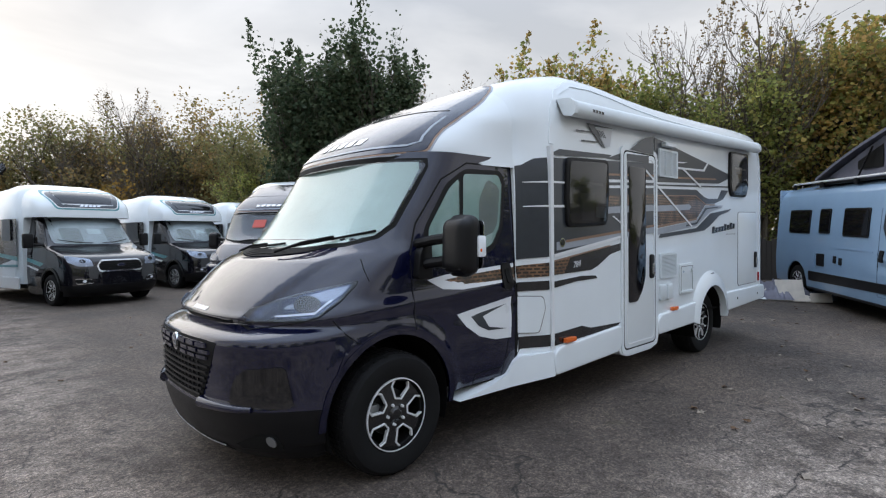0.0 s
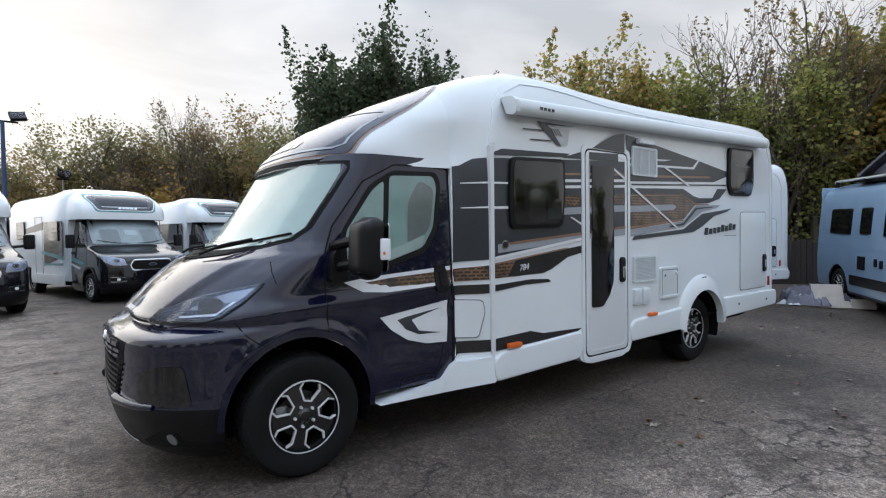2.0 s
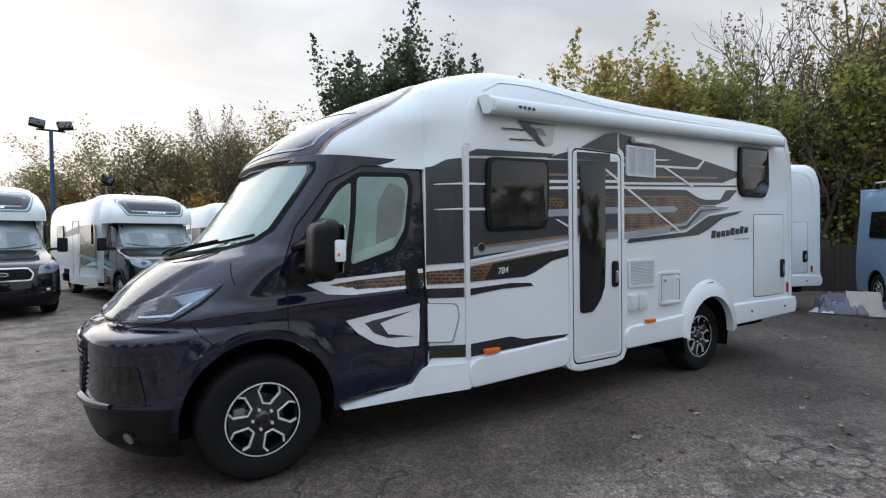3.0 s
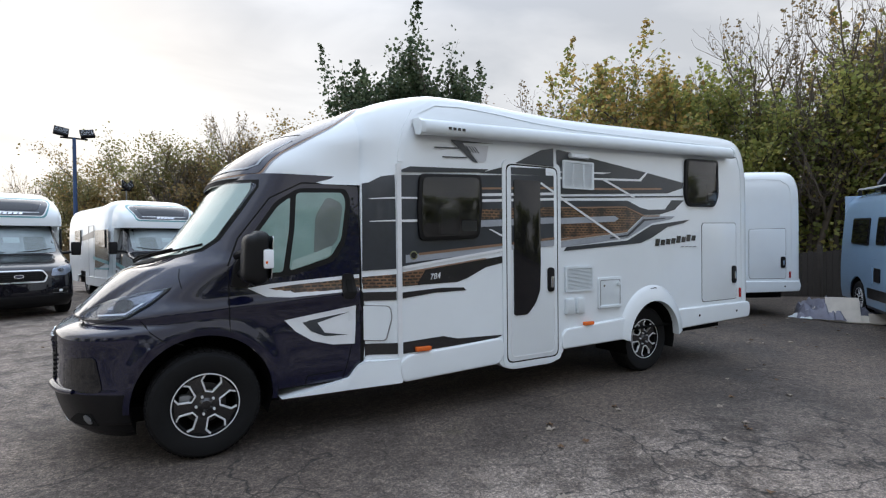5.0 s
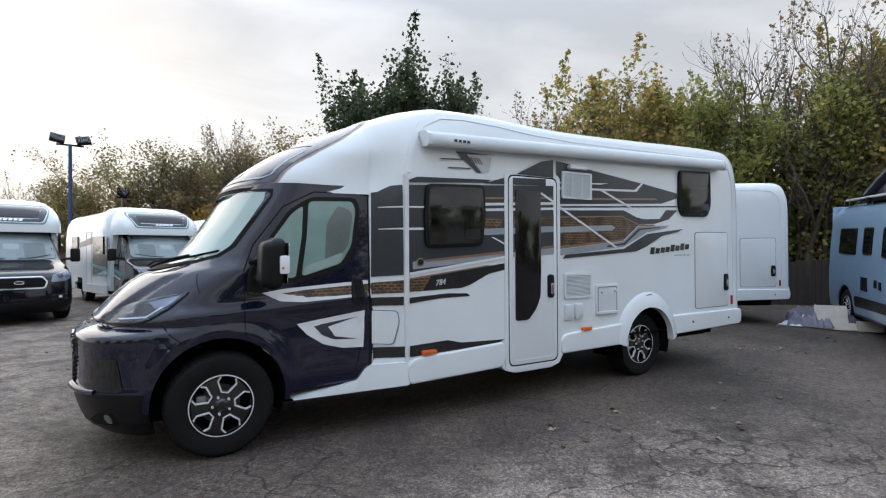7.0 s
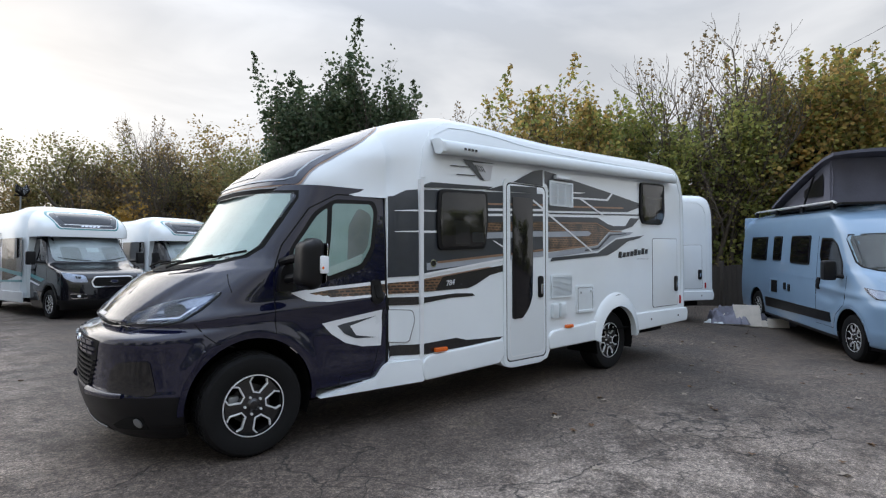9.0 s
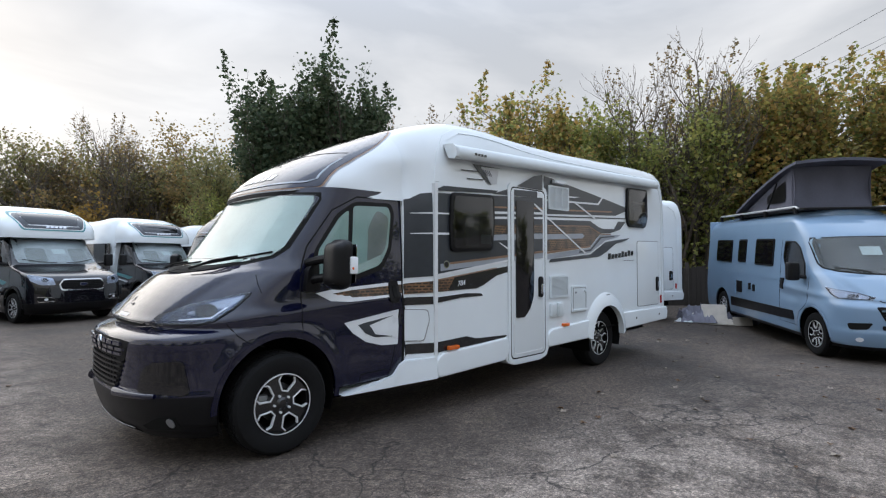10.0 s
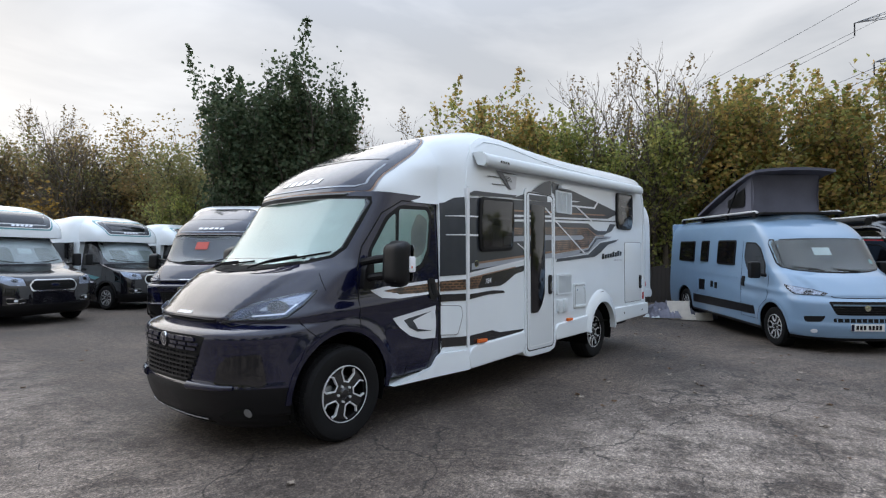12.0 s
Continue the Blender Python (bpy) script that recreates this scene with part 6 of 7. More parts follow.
def camper_van(paint, poptop, label):
    root = thing("camper_van", label, "camper van")
    rows = shape_cab(cab_rows(VAN_F, VAN_W, VAN_A, 5.05, 0.24, 2.36, nz=80, nc=26, ns=110), 0.37)
    bm = grid_bm(rows, flip=True)
    # crowned roof and flat tail
    top = rows[-1]
    n = len(top)
    half = n // 2
    roof = []
    for i in range(half + 1):
        a, b = top[i], top[n - 1 - i]
        roof.append([a.lerp(b, t) + Vector((0, 0, 0.13 * (1 - (2 * t - 1) ** 4) * min(1, i / 6 if i < 6 else 1) ** 1.0)) for t in np.linspace(0, 1, 13)])
    roof_bm = grid_bm(roof, flip=True)
    bmesh.ops.recalc_face_normals(bm, faces=bm.faces[:])
    skin = Skin(bm)
    for cx in (0.0, 4.035):
        cut_arch(bm, cx, 0.37, 0.43)
    lower = split_off(bm, lambda c: c.z < 0.30)
    part("body", bm, paint, root, smooth=60)
    part("sill", lower, SATIN, root, smooth=60)
    bmesh.ops.recalc_face_normals(roof_bm, faces=roof_bm.faces[:])
    part("roof", roof_bm, paint, root, smooth=60)
    part("tail", box_bm(5.03, 5.08, YC - 0.93, YC + 0.93, 0.35, 2.42, 0.02), paint, root)
    part("chassis", box_bm(-0.6, 4.9, 0.45, 2 * YC - 0.45, 0.28, 0.42), VOID, root, smooth=None)
    scr = [(0, 1.362), (0.42, 1.375), (0.70, 1.405), (0.83, 1.45), (0.865, 1.52), (0.87, 1.86), (0.84, 1.94), (0.45, 1.955), (0, 1.96)]
    full = scr + [(-d, z) for d, z in scr[-2:0:-1]]
    part("windscreen_seal", skin.patch(front_pts(inset(full, -0.018)), 0, off=0.002, step=0.1), MATT, root)
    part("windscreen_backing", skin.patch(front_pts(inset(full, 0.01)), 0, off=0.004, step=0.1, rim=0), DASH, root)
    for sgn in (-1, 1):
        part("seat_back", skin.patch(front_pts(rounded([(sgn * 0.45 - 0.2, 1.40), (sgn * 0.45 + 0.2, 1.40), (sgn * 0.45 + 0.16, 1.78), (sgn * 0.45 - 0.16, 1.78)], 0.08)), 0, off=0.0055, step=0.1, rim=0), DARK_SEAT, root)
        part("wiper", skin.patch(front_pts(strip([(sgn * 0.3, 1.36), (sgn * 0.15 + 0.2, 1.40), (sgn * 0.3 + 0.42, 1.44)], 0.018)), 0, off=0.025, step=0.2), MATT, root)
    part("windscreen_notice", skin.patch(front_pts(rect(-0.02, 0.28, 1.66, 1.80)), 0, off=0.0065, step=0.1, rim=0), PAPER, root, "pale notice behind the windscreen")
    part("sticker", skin.patch(front_pts(rounded(rect(-0.74, -0.66, 1.50, 1.58), 0.03)), 0, off=0.0065, step=0.1, rim=0), TEAL, root)
    part("windscreen", skin.patch(front_pts(full), 0, off=0.010, step=0.1), CLEAR, root).visible_shadow = False
    lamp = [(-0.76, 0.60, 1.03), (-0.62, 0.46, 1.085), (-0.42, 0.32, 1.12), (-0.22, 0.21, 1.15), (-0.30, 0.23, 1.07), (-0.46, 0.26, 0.99), (-0.60, 0.42, 0.985), (-0.74, 0.58, 0.99)]
    for far in (False, True):
        hl = part("headlamp", skin.patch(lamp, 52, off=0.005, step=0.05, far=far), SATIN, root, "clear headlamp in a black rim")
        mid = sum((Vector(p) for p in lamp), Vector()) / len(lamp)
        part("reflector", skin.patch([mid + (Vector(p) - mid) * 0.80 for p in lamp], 52, off=0.0085, step=0.05, far=far), BRIGHT_LAMP, hl)
        part("projector", skin.patch([(-0.56 + 0.05 * math.cos(t), 0.43 - 0.05 * math.cos(t), 1.03 + 0.035 * math.sin(t)) for t in [2 * math.pi * k / 12 for k in range(12)]], 52, off=0.010, step=0.05, far=far), BLACK_GLASS, hl)
        part("lens", skin.patch(lamp, 52, off=0.014, step=0.05, far=far), LENS, hl).visible_shadow = False
        fogr = corner_pts(rounded([(-0.60, 0.66), (-0.86, 0.64), (-0.84, 0.54), (-0.66, 0.56)], 0.03), VAN_F, VAN_W, VAN_A)
        part("bumper_vent", skin.patch(fogr, 25, off=0.005, step=0.08, far=far), MATT, root)
        part("fog_lamp", skin.patch(corner_pts([(-0.74 + 0.04 * math.cos(t), 0.40 + 0.035 * math.sin(t)) for t in [2 * math.pi * k / 12 for k in range(12)]], VAN_F, VAN_W, VAN_A), 25, off=0.012, step=0.08, far=far), LIGHT_STRIP, root)
        surround = rounded([(0.26, 1.245), (0.30, 1.50), (0.50, 1.80), (0.68, 1.90), (1.06, 1.91), (1.085, 1.60), (0.95, 1.36), (0.60, 1.25)], 0.05)
        sr = part("window_surround", skin.patch(side_pts(surround), 90, off=0.003, step=0.1, far=far), SATIN, root)
        part("side_pane", skin.patch(side_pts(inset(surround, 0.03)), 90, off=0.008, step=0.1, far=far), BLACK_GLASS, sr)
        for x0, x1, z0, z1 in ((1.45, 2.25, 1.42, 1.95), (2.72, 3.12, 1.45, 1.95), (3.50, 4.42, 1.43, 1.94)):
            wf = part("window", skin.patch(side_pts(rounded(rect(x0, x1, z0, z1), 0.05)), 90, off=0.02, step=0.2, rim=0.02, far=far), SATIN, root, "dark side window")
            part("pane", skin.patch(side_pts(rounded(rect(x0 + 0.03, x1 - 0.03, z0 + 0.03, z1 - 0.03), 0.04)), 90, off=0.026, step=0.2, far=far), BLACK_GLASS, wf)
        part("door_gap", skin.patch(side_pts(strip([(1.16, 1.93), (1.16, 0.42), (0.50, 0.42), (0.42, 0.66), (0.17, 0.84), (0.16, 1.30)], 0.008)), 90, off=0.002, step=0.1, far=far), MATT, root)
        part("body_crease", skin.patch(side_pts([(1.3, 1.17), (5.0, 1.17), (5.0, 1.185), (1.3, 1.185)]), 90, off=0.008, step=0.3, far=far), paint, root)
        part("sill_band", skin.patch(side_pts(rounded([(0.62, 0.50), (3.48, 0.44), (3.48, 0.64), (0.66, 0.66)], 0.03)), 90, off=0.014, step=0.3, rim=0.014, far=far), SATIN, root, "black sill band")
        part("door_handle", skin.patch(side_pts(rounded(rect(1.0, 1.10, 1.02, 1.22), 0.03)), 90, off=0.02, step=0.1, rim=0.02, far=far), SATIN, root)
        for x0, x1, z0, z1, mt in ((2.86, 3.14, 0.78, 1.03, SATIN), (3.22, 3.50, 0.72, 1.05, paint), (2.42, 2.52, 0.88, 1.02, SATIN), (2.22, 2.32, 0.86, 1.0, SATIN)):
            part("service_box", skin.patch(side_pts(rounded(rect(x0, x1, z0, z1), 0.02)), 90, off=0.014, step=0.2, rim=0.014, far=far), mt, root)
        sh = box_bm(0.24, 0.40, -0.13, 0.06, 1.22, 1.54, 0.05, 3)
        m = part("mirror", mirrored(sh) if far else sh, SATIN, root)
        arm = tube_bm([(0.30, 0.02, 1.30), (0.25, 0.2, 1.27)], 0.035, 8)
        part("mirror_arm", mirrored(arm) if far else arm, SATIN, m)
        lip_pts = [(0.45 * math.cos(t), 0.37 + 0.45 * math.sin(t)) for t in [math.pi * (1.0 - k / 18) for k in range(19)]]
        part("arch_lip", skin.patch(side_pts(strip(lip_pts, 0.035)), 90, off=0.008, step=0.15, far=far), paint, root)
    lip = [(0.0, 0.952), (0.25, 0.953), (0.43, 0.962), (0.475, 0.985)]
    part("bonnet_gap", skin.patch(front_pts(strip([(-d, z) for d, z in lip[::-1]] + lip[1:], 0.014)), 0, off=0.003, step=0.1), MATT, root)
    gr = rounded([(-0.56, 0.90), (-0.46, 0.68), (0.46, 0.68), (0.56, 0.90)], 0.04)
    g = part("grille", skin.patch(front_pts(gr), 0, off=0.004, step=0.1), MATT, root, "black grille")
    for k in range(5):
        z = 0.705 + 0.038 * k
        d = 0.45 + (z - 0.69) * 0.42
        part("grille_bar", skin.patch(front_pts(rect(-d, d, z, z + 0.013)), 0, off=0.016, step=0.15), SATIN, g)
    disc = [(0.05 * math.cos(t), 0.80 + 0.05 * math.sin(t)) for t in [2 * math.pi * k / 18 for k in range(18)]]
    part("badge", skin.patch(front_pts(disc), 0, off=0.024, step=0.1), CHROME, g)
    low = part("lower_intake", skin.patch(front_pts(rounded([(-0.50, 0.56), (-0.50, 0.625), (0.50, 0.625), (0.50, 0.56)], 0.02)), 0, off=0.004, step=0.1), MATT, root)
    for k in range(11):
        part("intake_bar", skin.patch(front_pts(rect(-0.45 + 0.09 * k - 0.006, -0.45 + 0.09 * k + 0.006, 0.565, 0.62)), 0, off=0.010, step=0.1), paint, low)
    pl = part("number_plate", skin.patch(front_pts(rect(-0.26, 0.26, 0.425, 0.535)), 0, off=0.016, step=0.2, rim=0.02), PLATE, root, "white number plate")
    part("plate_band", skin.patch(front_pts(rect(0.215, 0.258, 0.43, 0.53)), 0, off=0.018, step=0.2), NAVY2, pl)
    for k in range(7):
        u = -0.21 + 0.057 * k + (0.02 if k > 3 else 0)
        part("plate_bar", skin.patch(front_pts(rect(u, u + 0.034, 0.45, 0.512)), 0, off=0.018, step=0.2), BLACK_VINYL, pl, smooth=None)
    for x in (0.0, 4.035):
        wheel(root, x, 0.16, 0.355, r=0.355, rim=0.215, out=-1)
        wheel(root, x, 2 * YC - 0.16, 0.355, r=0.355, rim=0.215, out=1)
        for sgn, yy in ((1, 0.16), (-1, 2 * YC - 0.16)):
            arch_liner(root, x, 0.37, 0.43, yy, 0.4, sgn)
    for yy in (YC - 0.80, YC + 0.80):
        rl = part("roof_rail", tube_bm([(0.9, yy, 2.50), (1.0, yy, 2.53), (4.6, yy, 2.53), (4.7, yy, 2.50)], 0.022, 8), ALLOY, root)
        for x in (1.0, 2.2, 3.4, 4.6):
            part("rail_foot", box_bm(x - 0.05, x + 0.05, yy - 0.025, yy + 0.025, 2.40, 2.52, 0.008), SATIN, rl)
    if poptop:
        w = 0.68
        # canvas: low at the tail, high at the front
        def wall(x0, z0, x1, z1, y0, y1, sag):
            rows = []
            for i in range(15):
                t = i / 14
                row = []
                for j in range(9):
                    s = j / 8
                    zb = 2.50
                    zt = z0 + (z1 - z0) * t
                    x, yy = x0 + (x1 - x0) * t, y0 + (y1 - y0) * t
                    inward = sag * math.sin(math.pi * s) * (0.6 + 0.4 * math.sin(t * 19))
                    row.append(Vector((x, yy + inward * (1 if yy < YC else -1) * (1 if x0 != x1 else 0), zb + (zt - zb) * s)) + Vector((inward if x0 == x1 else 0, 0, 0)))
                rows.append(row)
            return grid_bm(rows)
        tent = wall(3.55, 2.56, 1.35, 3.31, YC - w, YC - w, 0.06)
        part("canvas_wall", tent, CANVAS, root, "slate grey pop-top canvas")
        part("canvas_wall", wall(3.55, 2.56, 1.35, 3.31, YC + w, YC + w, 0.06), CANVAS, root)
        part("canvas_front", wall(1.35, 3.31, 1.35, 3.31, YC - w, YC + w, 0.07), CANVAS, root)
        lid = []
        for i in range(9):
            t = i / 8
            x = 3.75 + (1.02 - 3.75) * t
            z = 2.56 + (3.36 - 2.56) * t + 0.05 * math.sin(math.pi * t) - 0.10 * max(0, t - 0.9) * 8 * 0.5
            lid.append([Vector((x, YC + e * (0.80 - 0.06 * (t - 0.5) ** 2), z + 0.05 * (1 - e * e))) for e in np.linspace(-1, 1, 9)])
        lb = grid_bm(lid)
        r = bmesh.ops.extrude_face_region(lb, geom=lb.faces[:])
        bmesh.ops.translate(lb, vec=(0, 0, 0.055), verts=[q for q in r["geom"] if isinstance(q, bmesh.types.BMVert)])
        bmesh.ops.recalc_face_normals(lb, faces=lb.faces[:])
        part("pop_top_lid", lb, CANVAS, root, "raised dark roof lid")
        for sgn in (-1, 1):
            part("lid_strut", tube_bm([(2.3, YC + sgn * 0.74, 2.50), (1.85, YC + sgn * 0.74, 3.06)], 0.018, 8), SATIN, root)
            win = [(1.65, 2.68), (1.65, 3.08), (2.4, 2.84), (2.4, 2.68)]
            sw = slab_bm(win, 0, 0.004)
            for v in sw.verts:
                v.co.y += YC + sgn * (w - 0.004)
            part("canvas_seam", sw, SATIN, root, smooth=None)
        part("lid_base", box_bm(0.75, 3.9, YC - 0.78, YC + 0.78, 2.455, 2.505, 0.02), SATIN, root)
    else:
        aw = part("awning", tube_bm([(0.9, 2 * YC - 0.12, 2.40), (4.3, 2 * YC - 0.12, 2.40)], 0.085, 12), SATIN, root)
        part("awning", tube_bm([(0.9, 0.12, 2.40), (4.3, 0.12, 2.40)], 0.085, 12), SATIN, root)
        part("roof_rack", box_bm(0.8, 4.4, YC - 0.6, YC + 0.6, 2.50, 2.58, 0.03), STEEL, root)
        for far in (False, True):
            part("stripe", skin.patch(side_pts([(0.55, 2.02), (4.9, 2.16), (4.9, 2.19), (0.6, 2.06)]), 90, off=0.004, step=0.2, far=far), WHITE_VINYL, root)
            part("stripe", skin.patch(side_pts([(0.60, 1.97), (4.9, 2.07), (4.9, 2.11), (0.6, 2.00)]), 90, off=0.004, step=0.2, far=far), RED, root)
    return root


# a second one of the same kind stands behind, its tail to the rubbish
rear_home = copy_thing(main_home, pose(5.0, 4.55, 0, 0, 0, -30))
tagged(rear_home, "white coachbuilt motorhome parked askew behind, its tail and locker showing", "motorhome")
for ob in list(rear_home.children):
    c = sum((Vector(q) for q in ob.bound_box), Vector()) / 8
    if ob.parent is rear_home and c.z > 1.2 and c.x > 2.4 and c.y < 0.1 and ob.name.split(".")[0] in ("window", "graphic", "graphic_line", "name_block", "vent", "awning", "awning_lamp"):
        for q in list(ob.children_recursive) + [ob]:
            bpy.data.objects.remove(q)
side_home = copy_thing(main_home, pose(3.46, 7.62, 0, 0, 0, 38))
tagged(side_home, "dark blue fronted coachbuilt motorhome with a red windscreen notice", "motorhome")
for ob in side_home.children_recursive:
    if ob.name.split(".")[0] == "screen_blind":
        dark = ob.data.copy()
        dark.materials.clear()
        # no canvas here: its grey-blue paints the tone this windscreen mirrors
        dark.materials.append(CANVAS)
        ob.data = dark
        del ob["label"]
flag = slab_bm(rounded(rect(-0.16, 0.12, 0.0, 0.17), 0.01), 0.0, 0.003)
for v in flag.verts:
    v.co = Vector((-0.068 + 0.70 * v.co.z + v.co.y, YC + v.co.x + 0.05, 1.66 + v.co.z))
part("windscreen_notice", flag, RED_PAPER, side_home, "red notice", smooth=None)

ford = van_home()
row_place = Vector((1.44, 12.34, 0))
ford.matrix_basis = Matrix.Translation(row_place) @ Matrix.Rotation(radians(106), 4, "Z")
for step in (Vector((3.05, 2.11, 0)), Vector((-3.12, -1.41, 0)), Vector((6.1, 4.2, 0))):
    copy_thing(ford, Matrix.Translation(row_place + step) @ Matrix.Rotation(radians(106), 4, "Z"))

blue = camper_van(BLUE_PAINT, True, "light blue camper van with a raised grey canvas pop-top roof")
blue.matrix_basis = pose(9.92, -3.24, -0.17, 0, -1.7, 36.8)
black = camper_van(BLACK_PAINT, False, "black camper van with a red stripe and a roof rack")
black.matrix_basis = pose(12.5, -5.1, -0.18, 0, -1.0, 37)

# ---- trees and undergrowth ----
def leaf_mesh(name, centres, size, rng, material, fold=0.25):
    """Small folded leaves at the given places, each facing its own way."""
    n = len(centres)
    u = rng.normal(size=(n, 3))
    u[:, 2] *= 0.6
    u /= np.linalg.norm(u, axis=1)[:, None]
    w = rng.normal(size=(n, 3))
    w -= (w * u).sum(1)[:, None] * u
    w /= np.linalg.norm(w, axis=1)[:, None]
    k = np.cross(u, w)
    s = (size * rng.uniform(0.6, 1.25, n))[:, None]
    p = np.empty((n, 4, 3))
    p[:, 0] = centres - u * s * 0.5
    p[:, 1] = centres + w * s * 0.42 + k * s * fold * 0.5 - u * s * 0.05
    p[:, 2] = centres + u * s * 0.55
    p[:, 3] = centres - w * s * 0.42 + k * s * fold * 0.5 - u * s * 0.05
    idx = np.arange(n)[:, None] * 4
    tri = np.array([[0, 1, 2], [0, 2, 3]]).reshape(1, 6)
    loops = (idx + tri).reshape(-1)
    me = bpy.data.meshes.new(name)
    me.vertices.add(n * 4)
    me.vertices.foreach_set("co", p.reshape(-1))
    me.loops.add(len(loops))
    me.loops.foreach_set("vertex_index", loops)
    me.polygons.add(n * 2)
    me.polygons.foreach_set("loop_start", np.arange(n * 2) * 3)
    me.update(calc_edges=True)
    me.materials.append(material)
    return me


def limb_mesh(name, segs, material, sides=4):
    """Tapered limbs from segments (start, end, two radii)."""
    a, b = np.array([s[0] for s in segs]), np.array([s[1] for s in segs])
    ra, rb = np.array([s[2] for s in segs]), np.array([s[3] for s in segs])
    d = b - a
    d /= np.linalg.norm(d, axis=1)[:, None] + 1e-9
    ref = np.where(np.abs(d[:, 2:3]) > 0.9, np.array([[1.0, 0, 0]]), np.array([[0, 0, 1.0]]))
    u = np.cross(d, ref)
    u /= np.linalg.norm(u, axis=1)[:, None] + 1e-9
    w = np.cross(d, u)
    n = len(segs)
    p = np.empty((n, 2 * sides, 3))
    for k in range(sides):
        t = 2 * math.pi * k / sides
        o = math.cos(t) * u + math.sin(t) * w
        p[:, k] = a + o * ra[:, None]
        p[:, sides + k] = b + o * rb[:, None]
    q = np.array([[k, (k + 1) % sides, sides + (k + 1) % sides, sides + k] for k in range(sides)]).reshape(1, -1)
    loops = (np.arange(n)[:, None] * 2 * sides + q).reshape(-1)
    me = bpy.data.meshes.new(name)
    me.vertices.add(n * 2 * sides)
    me.vertices.foreach_set("co", p.reshape(-1))
    me.loops.add(len(loops))
    me.loops.foreach_set("vertex_index", loops)
    me.polygons.add(n * sides)
    me.polygons.foreach_set("loop_start", np.arange(n * sides) * 4)
    me.update(calc_edges=True)
    me.materials.append(material)
    return me


def tree(seed, height, spread, stems, leaf_mat, leaves, leaf_size, label, category="tree", bare=0.0, lift=0.35, fill=0.28, wood=BARK, levels=3, twigs=0.08, shoots=0, reach=1.4):
    """A tree of several stems; leaves gather round its outer twigs."""
    rng = np.random.default_rng(seed)
    pick = np.random.default_rng(seed + 1000)
    segs, tips = [], []

    def grow(p, d, length, r, lev):
        steps = 5 if lev > 1 else 4
        kept = lev > 0 or pick.uniform() < twigs
        for i in range(steps):
            d = d + rng.normal(size=3) * (0.10 if lev == levels else 0.17) + np.array([0, 0, lift * 0.22])
            d /= np.linalg.norm(d)
            q = p + d * length / steps
            r2 = r * (1 - 0.55 / steps)
            segs.append((p, q, r, r2, kept))
            if lev > 0 and i >= (1 if lev == levels else 0):
                for _ in range(2 if lev > 1 else 3):
                    e = rng.normal(size=3)
                    e -= e.dot(d) * d
                    e /= np.linalg.norm(e)
                    nd = d * rng.uniform(0.5, 0.9) + e * rng.uniform(0.45, 0.9)
                    nd /= np.linalg.norm(nd)
                    grow(q, nd, length * rng.uniform(0.32, 0.52), r2 * 0.55, lev - 1)
            if lev <= 1:
                tips.append((q, lev))
            p, r = q, r2

    for s in range(stems):
        a = 2 * math.pi * (s + rng.uniform(-0.3, 0.3)) / stems
        out = spread / height * rng.uniform(0.35, 1.0) * (0.25 if s == 0 else 1.0)
        d = np.array([math.cos(a) * out, math.sin(a) * out, 1.0])
        d /= np.linalg.norm(d)
        base = np.array([math.cos(a), math.sin(a), 0]) * 0.12 * stems / 4
        grow(base, d, height * rng.uniform(0.66, 0.98), 0.05 + 0.006 * height, levels)
    # bring the grown shape to its height and spread
    ends = np.array([q[1] for q in segs])
    kz = height / np.percentile(ends[:, 2], 99.7)
    kr = spread / np.percentile(np.hypot(ends[:, 0], ends[:, 1]), 93)
    kk = np.array([kr, kr, kz])
    segs = [(a * kk, b * kk, ra, rb) for a, b, ra, rb, kept in segs if kept]
    tips = [(t[0] * kk, t[1]) for t in tips]
    # upright leafy shoots that stand out of the crown
    spike = []
    tops = np.array([t[0] for t in tips])
    high = tops[tops[:, 2] > np.percentile(tops[:, 2], 62)]
    for _ in range(shoots):
        p = high[rng.integers(0, len(high))]
        span = reach * rng.uniform(0.5, 1.15)
        lean = rng.normal(size=2) * 0.14
        q = p
        for k in range(4):
            n = q + np.array([lean[0] * span / 4, lean[1] * span / 4, span / 4]) + np.array([*rng.normal(size=2) * 0.02, 0])
            segs.append((q, n, 0.011 - 0.002 * k, 0.009 - 0.002 * k))
            for _ in range(14):
                w = (0.20 - 0.036 * k)
                spike.append(q + (n - q) * rng.uniform() + rng.normal(size=3) * w * 0.6)
            q = n
    root = thing("tree", label, category, "trees along the edge of the yard")
    big = [s for s in segs if s[2] > 0.012]
    thin = [s for s in segs if s[2] <= 0.012]
    thin = [(a, b, max(ra, 0.006), max(rb, 0.004)) for a, b, ra, rb in thin]
    tr = new("trunk", limb_mesh("trunk", big + [], wood))
    tr.parent = root
    if thin:
        tw = new("branchwork", limb_mesh("branchwork", thin, TWIG, 3))
        tw.parent = root
        tagged(tw, kind="stuff")
    if leaves:
        pts = np.array([t[0] for t in tips])
        keep = rng.uniform(size=len(pts)) > bare
        pts = pts[keep]
        c = pts[rng.integers(0, len(pts), leaves)]
        c = c + rng.normal(size=c.shape) * fill * np.array([1, 1, 0.85])
        if spike:
            s_ = np.array(spike)
            c = np.concatenate([c, s_[rng.uniform(size=len(s_)) > bare * 0.8]])
        c[:, 2] = np.maximum(c[:, 2], 0.05)
        cr = new("crown", leaf_mesh("crown", c, leaf_size, rng, leaf_mat))
        cr.parent = root
    return root


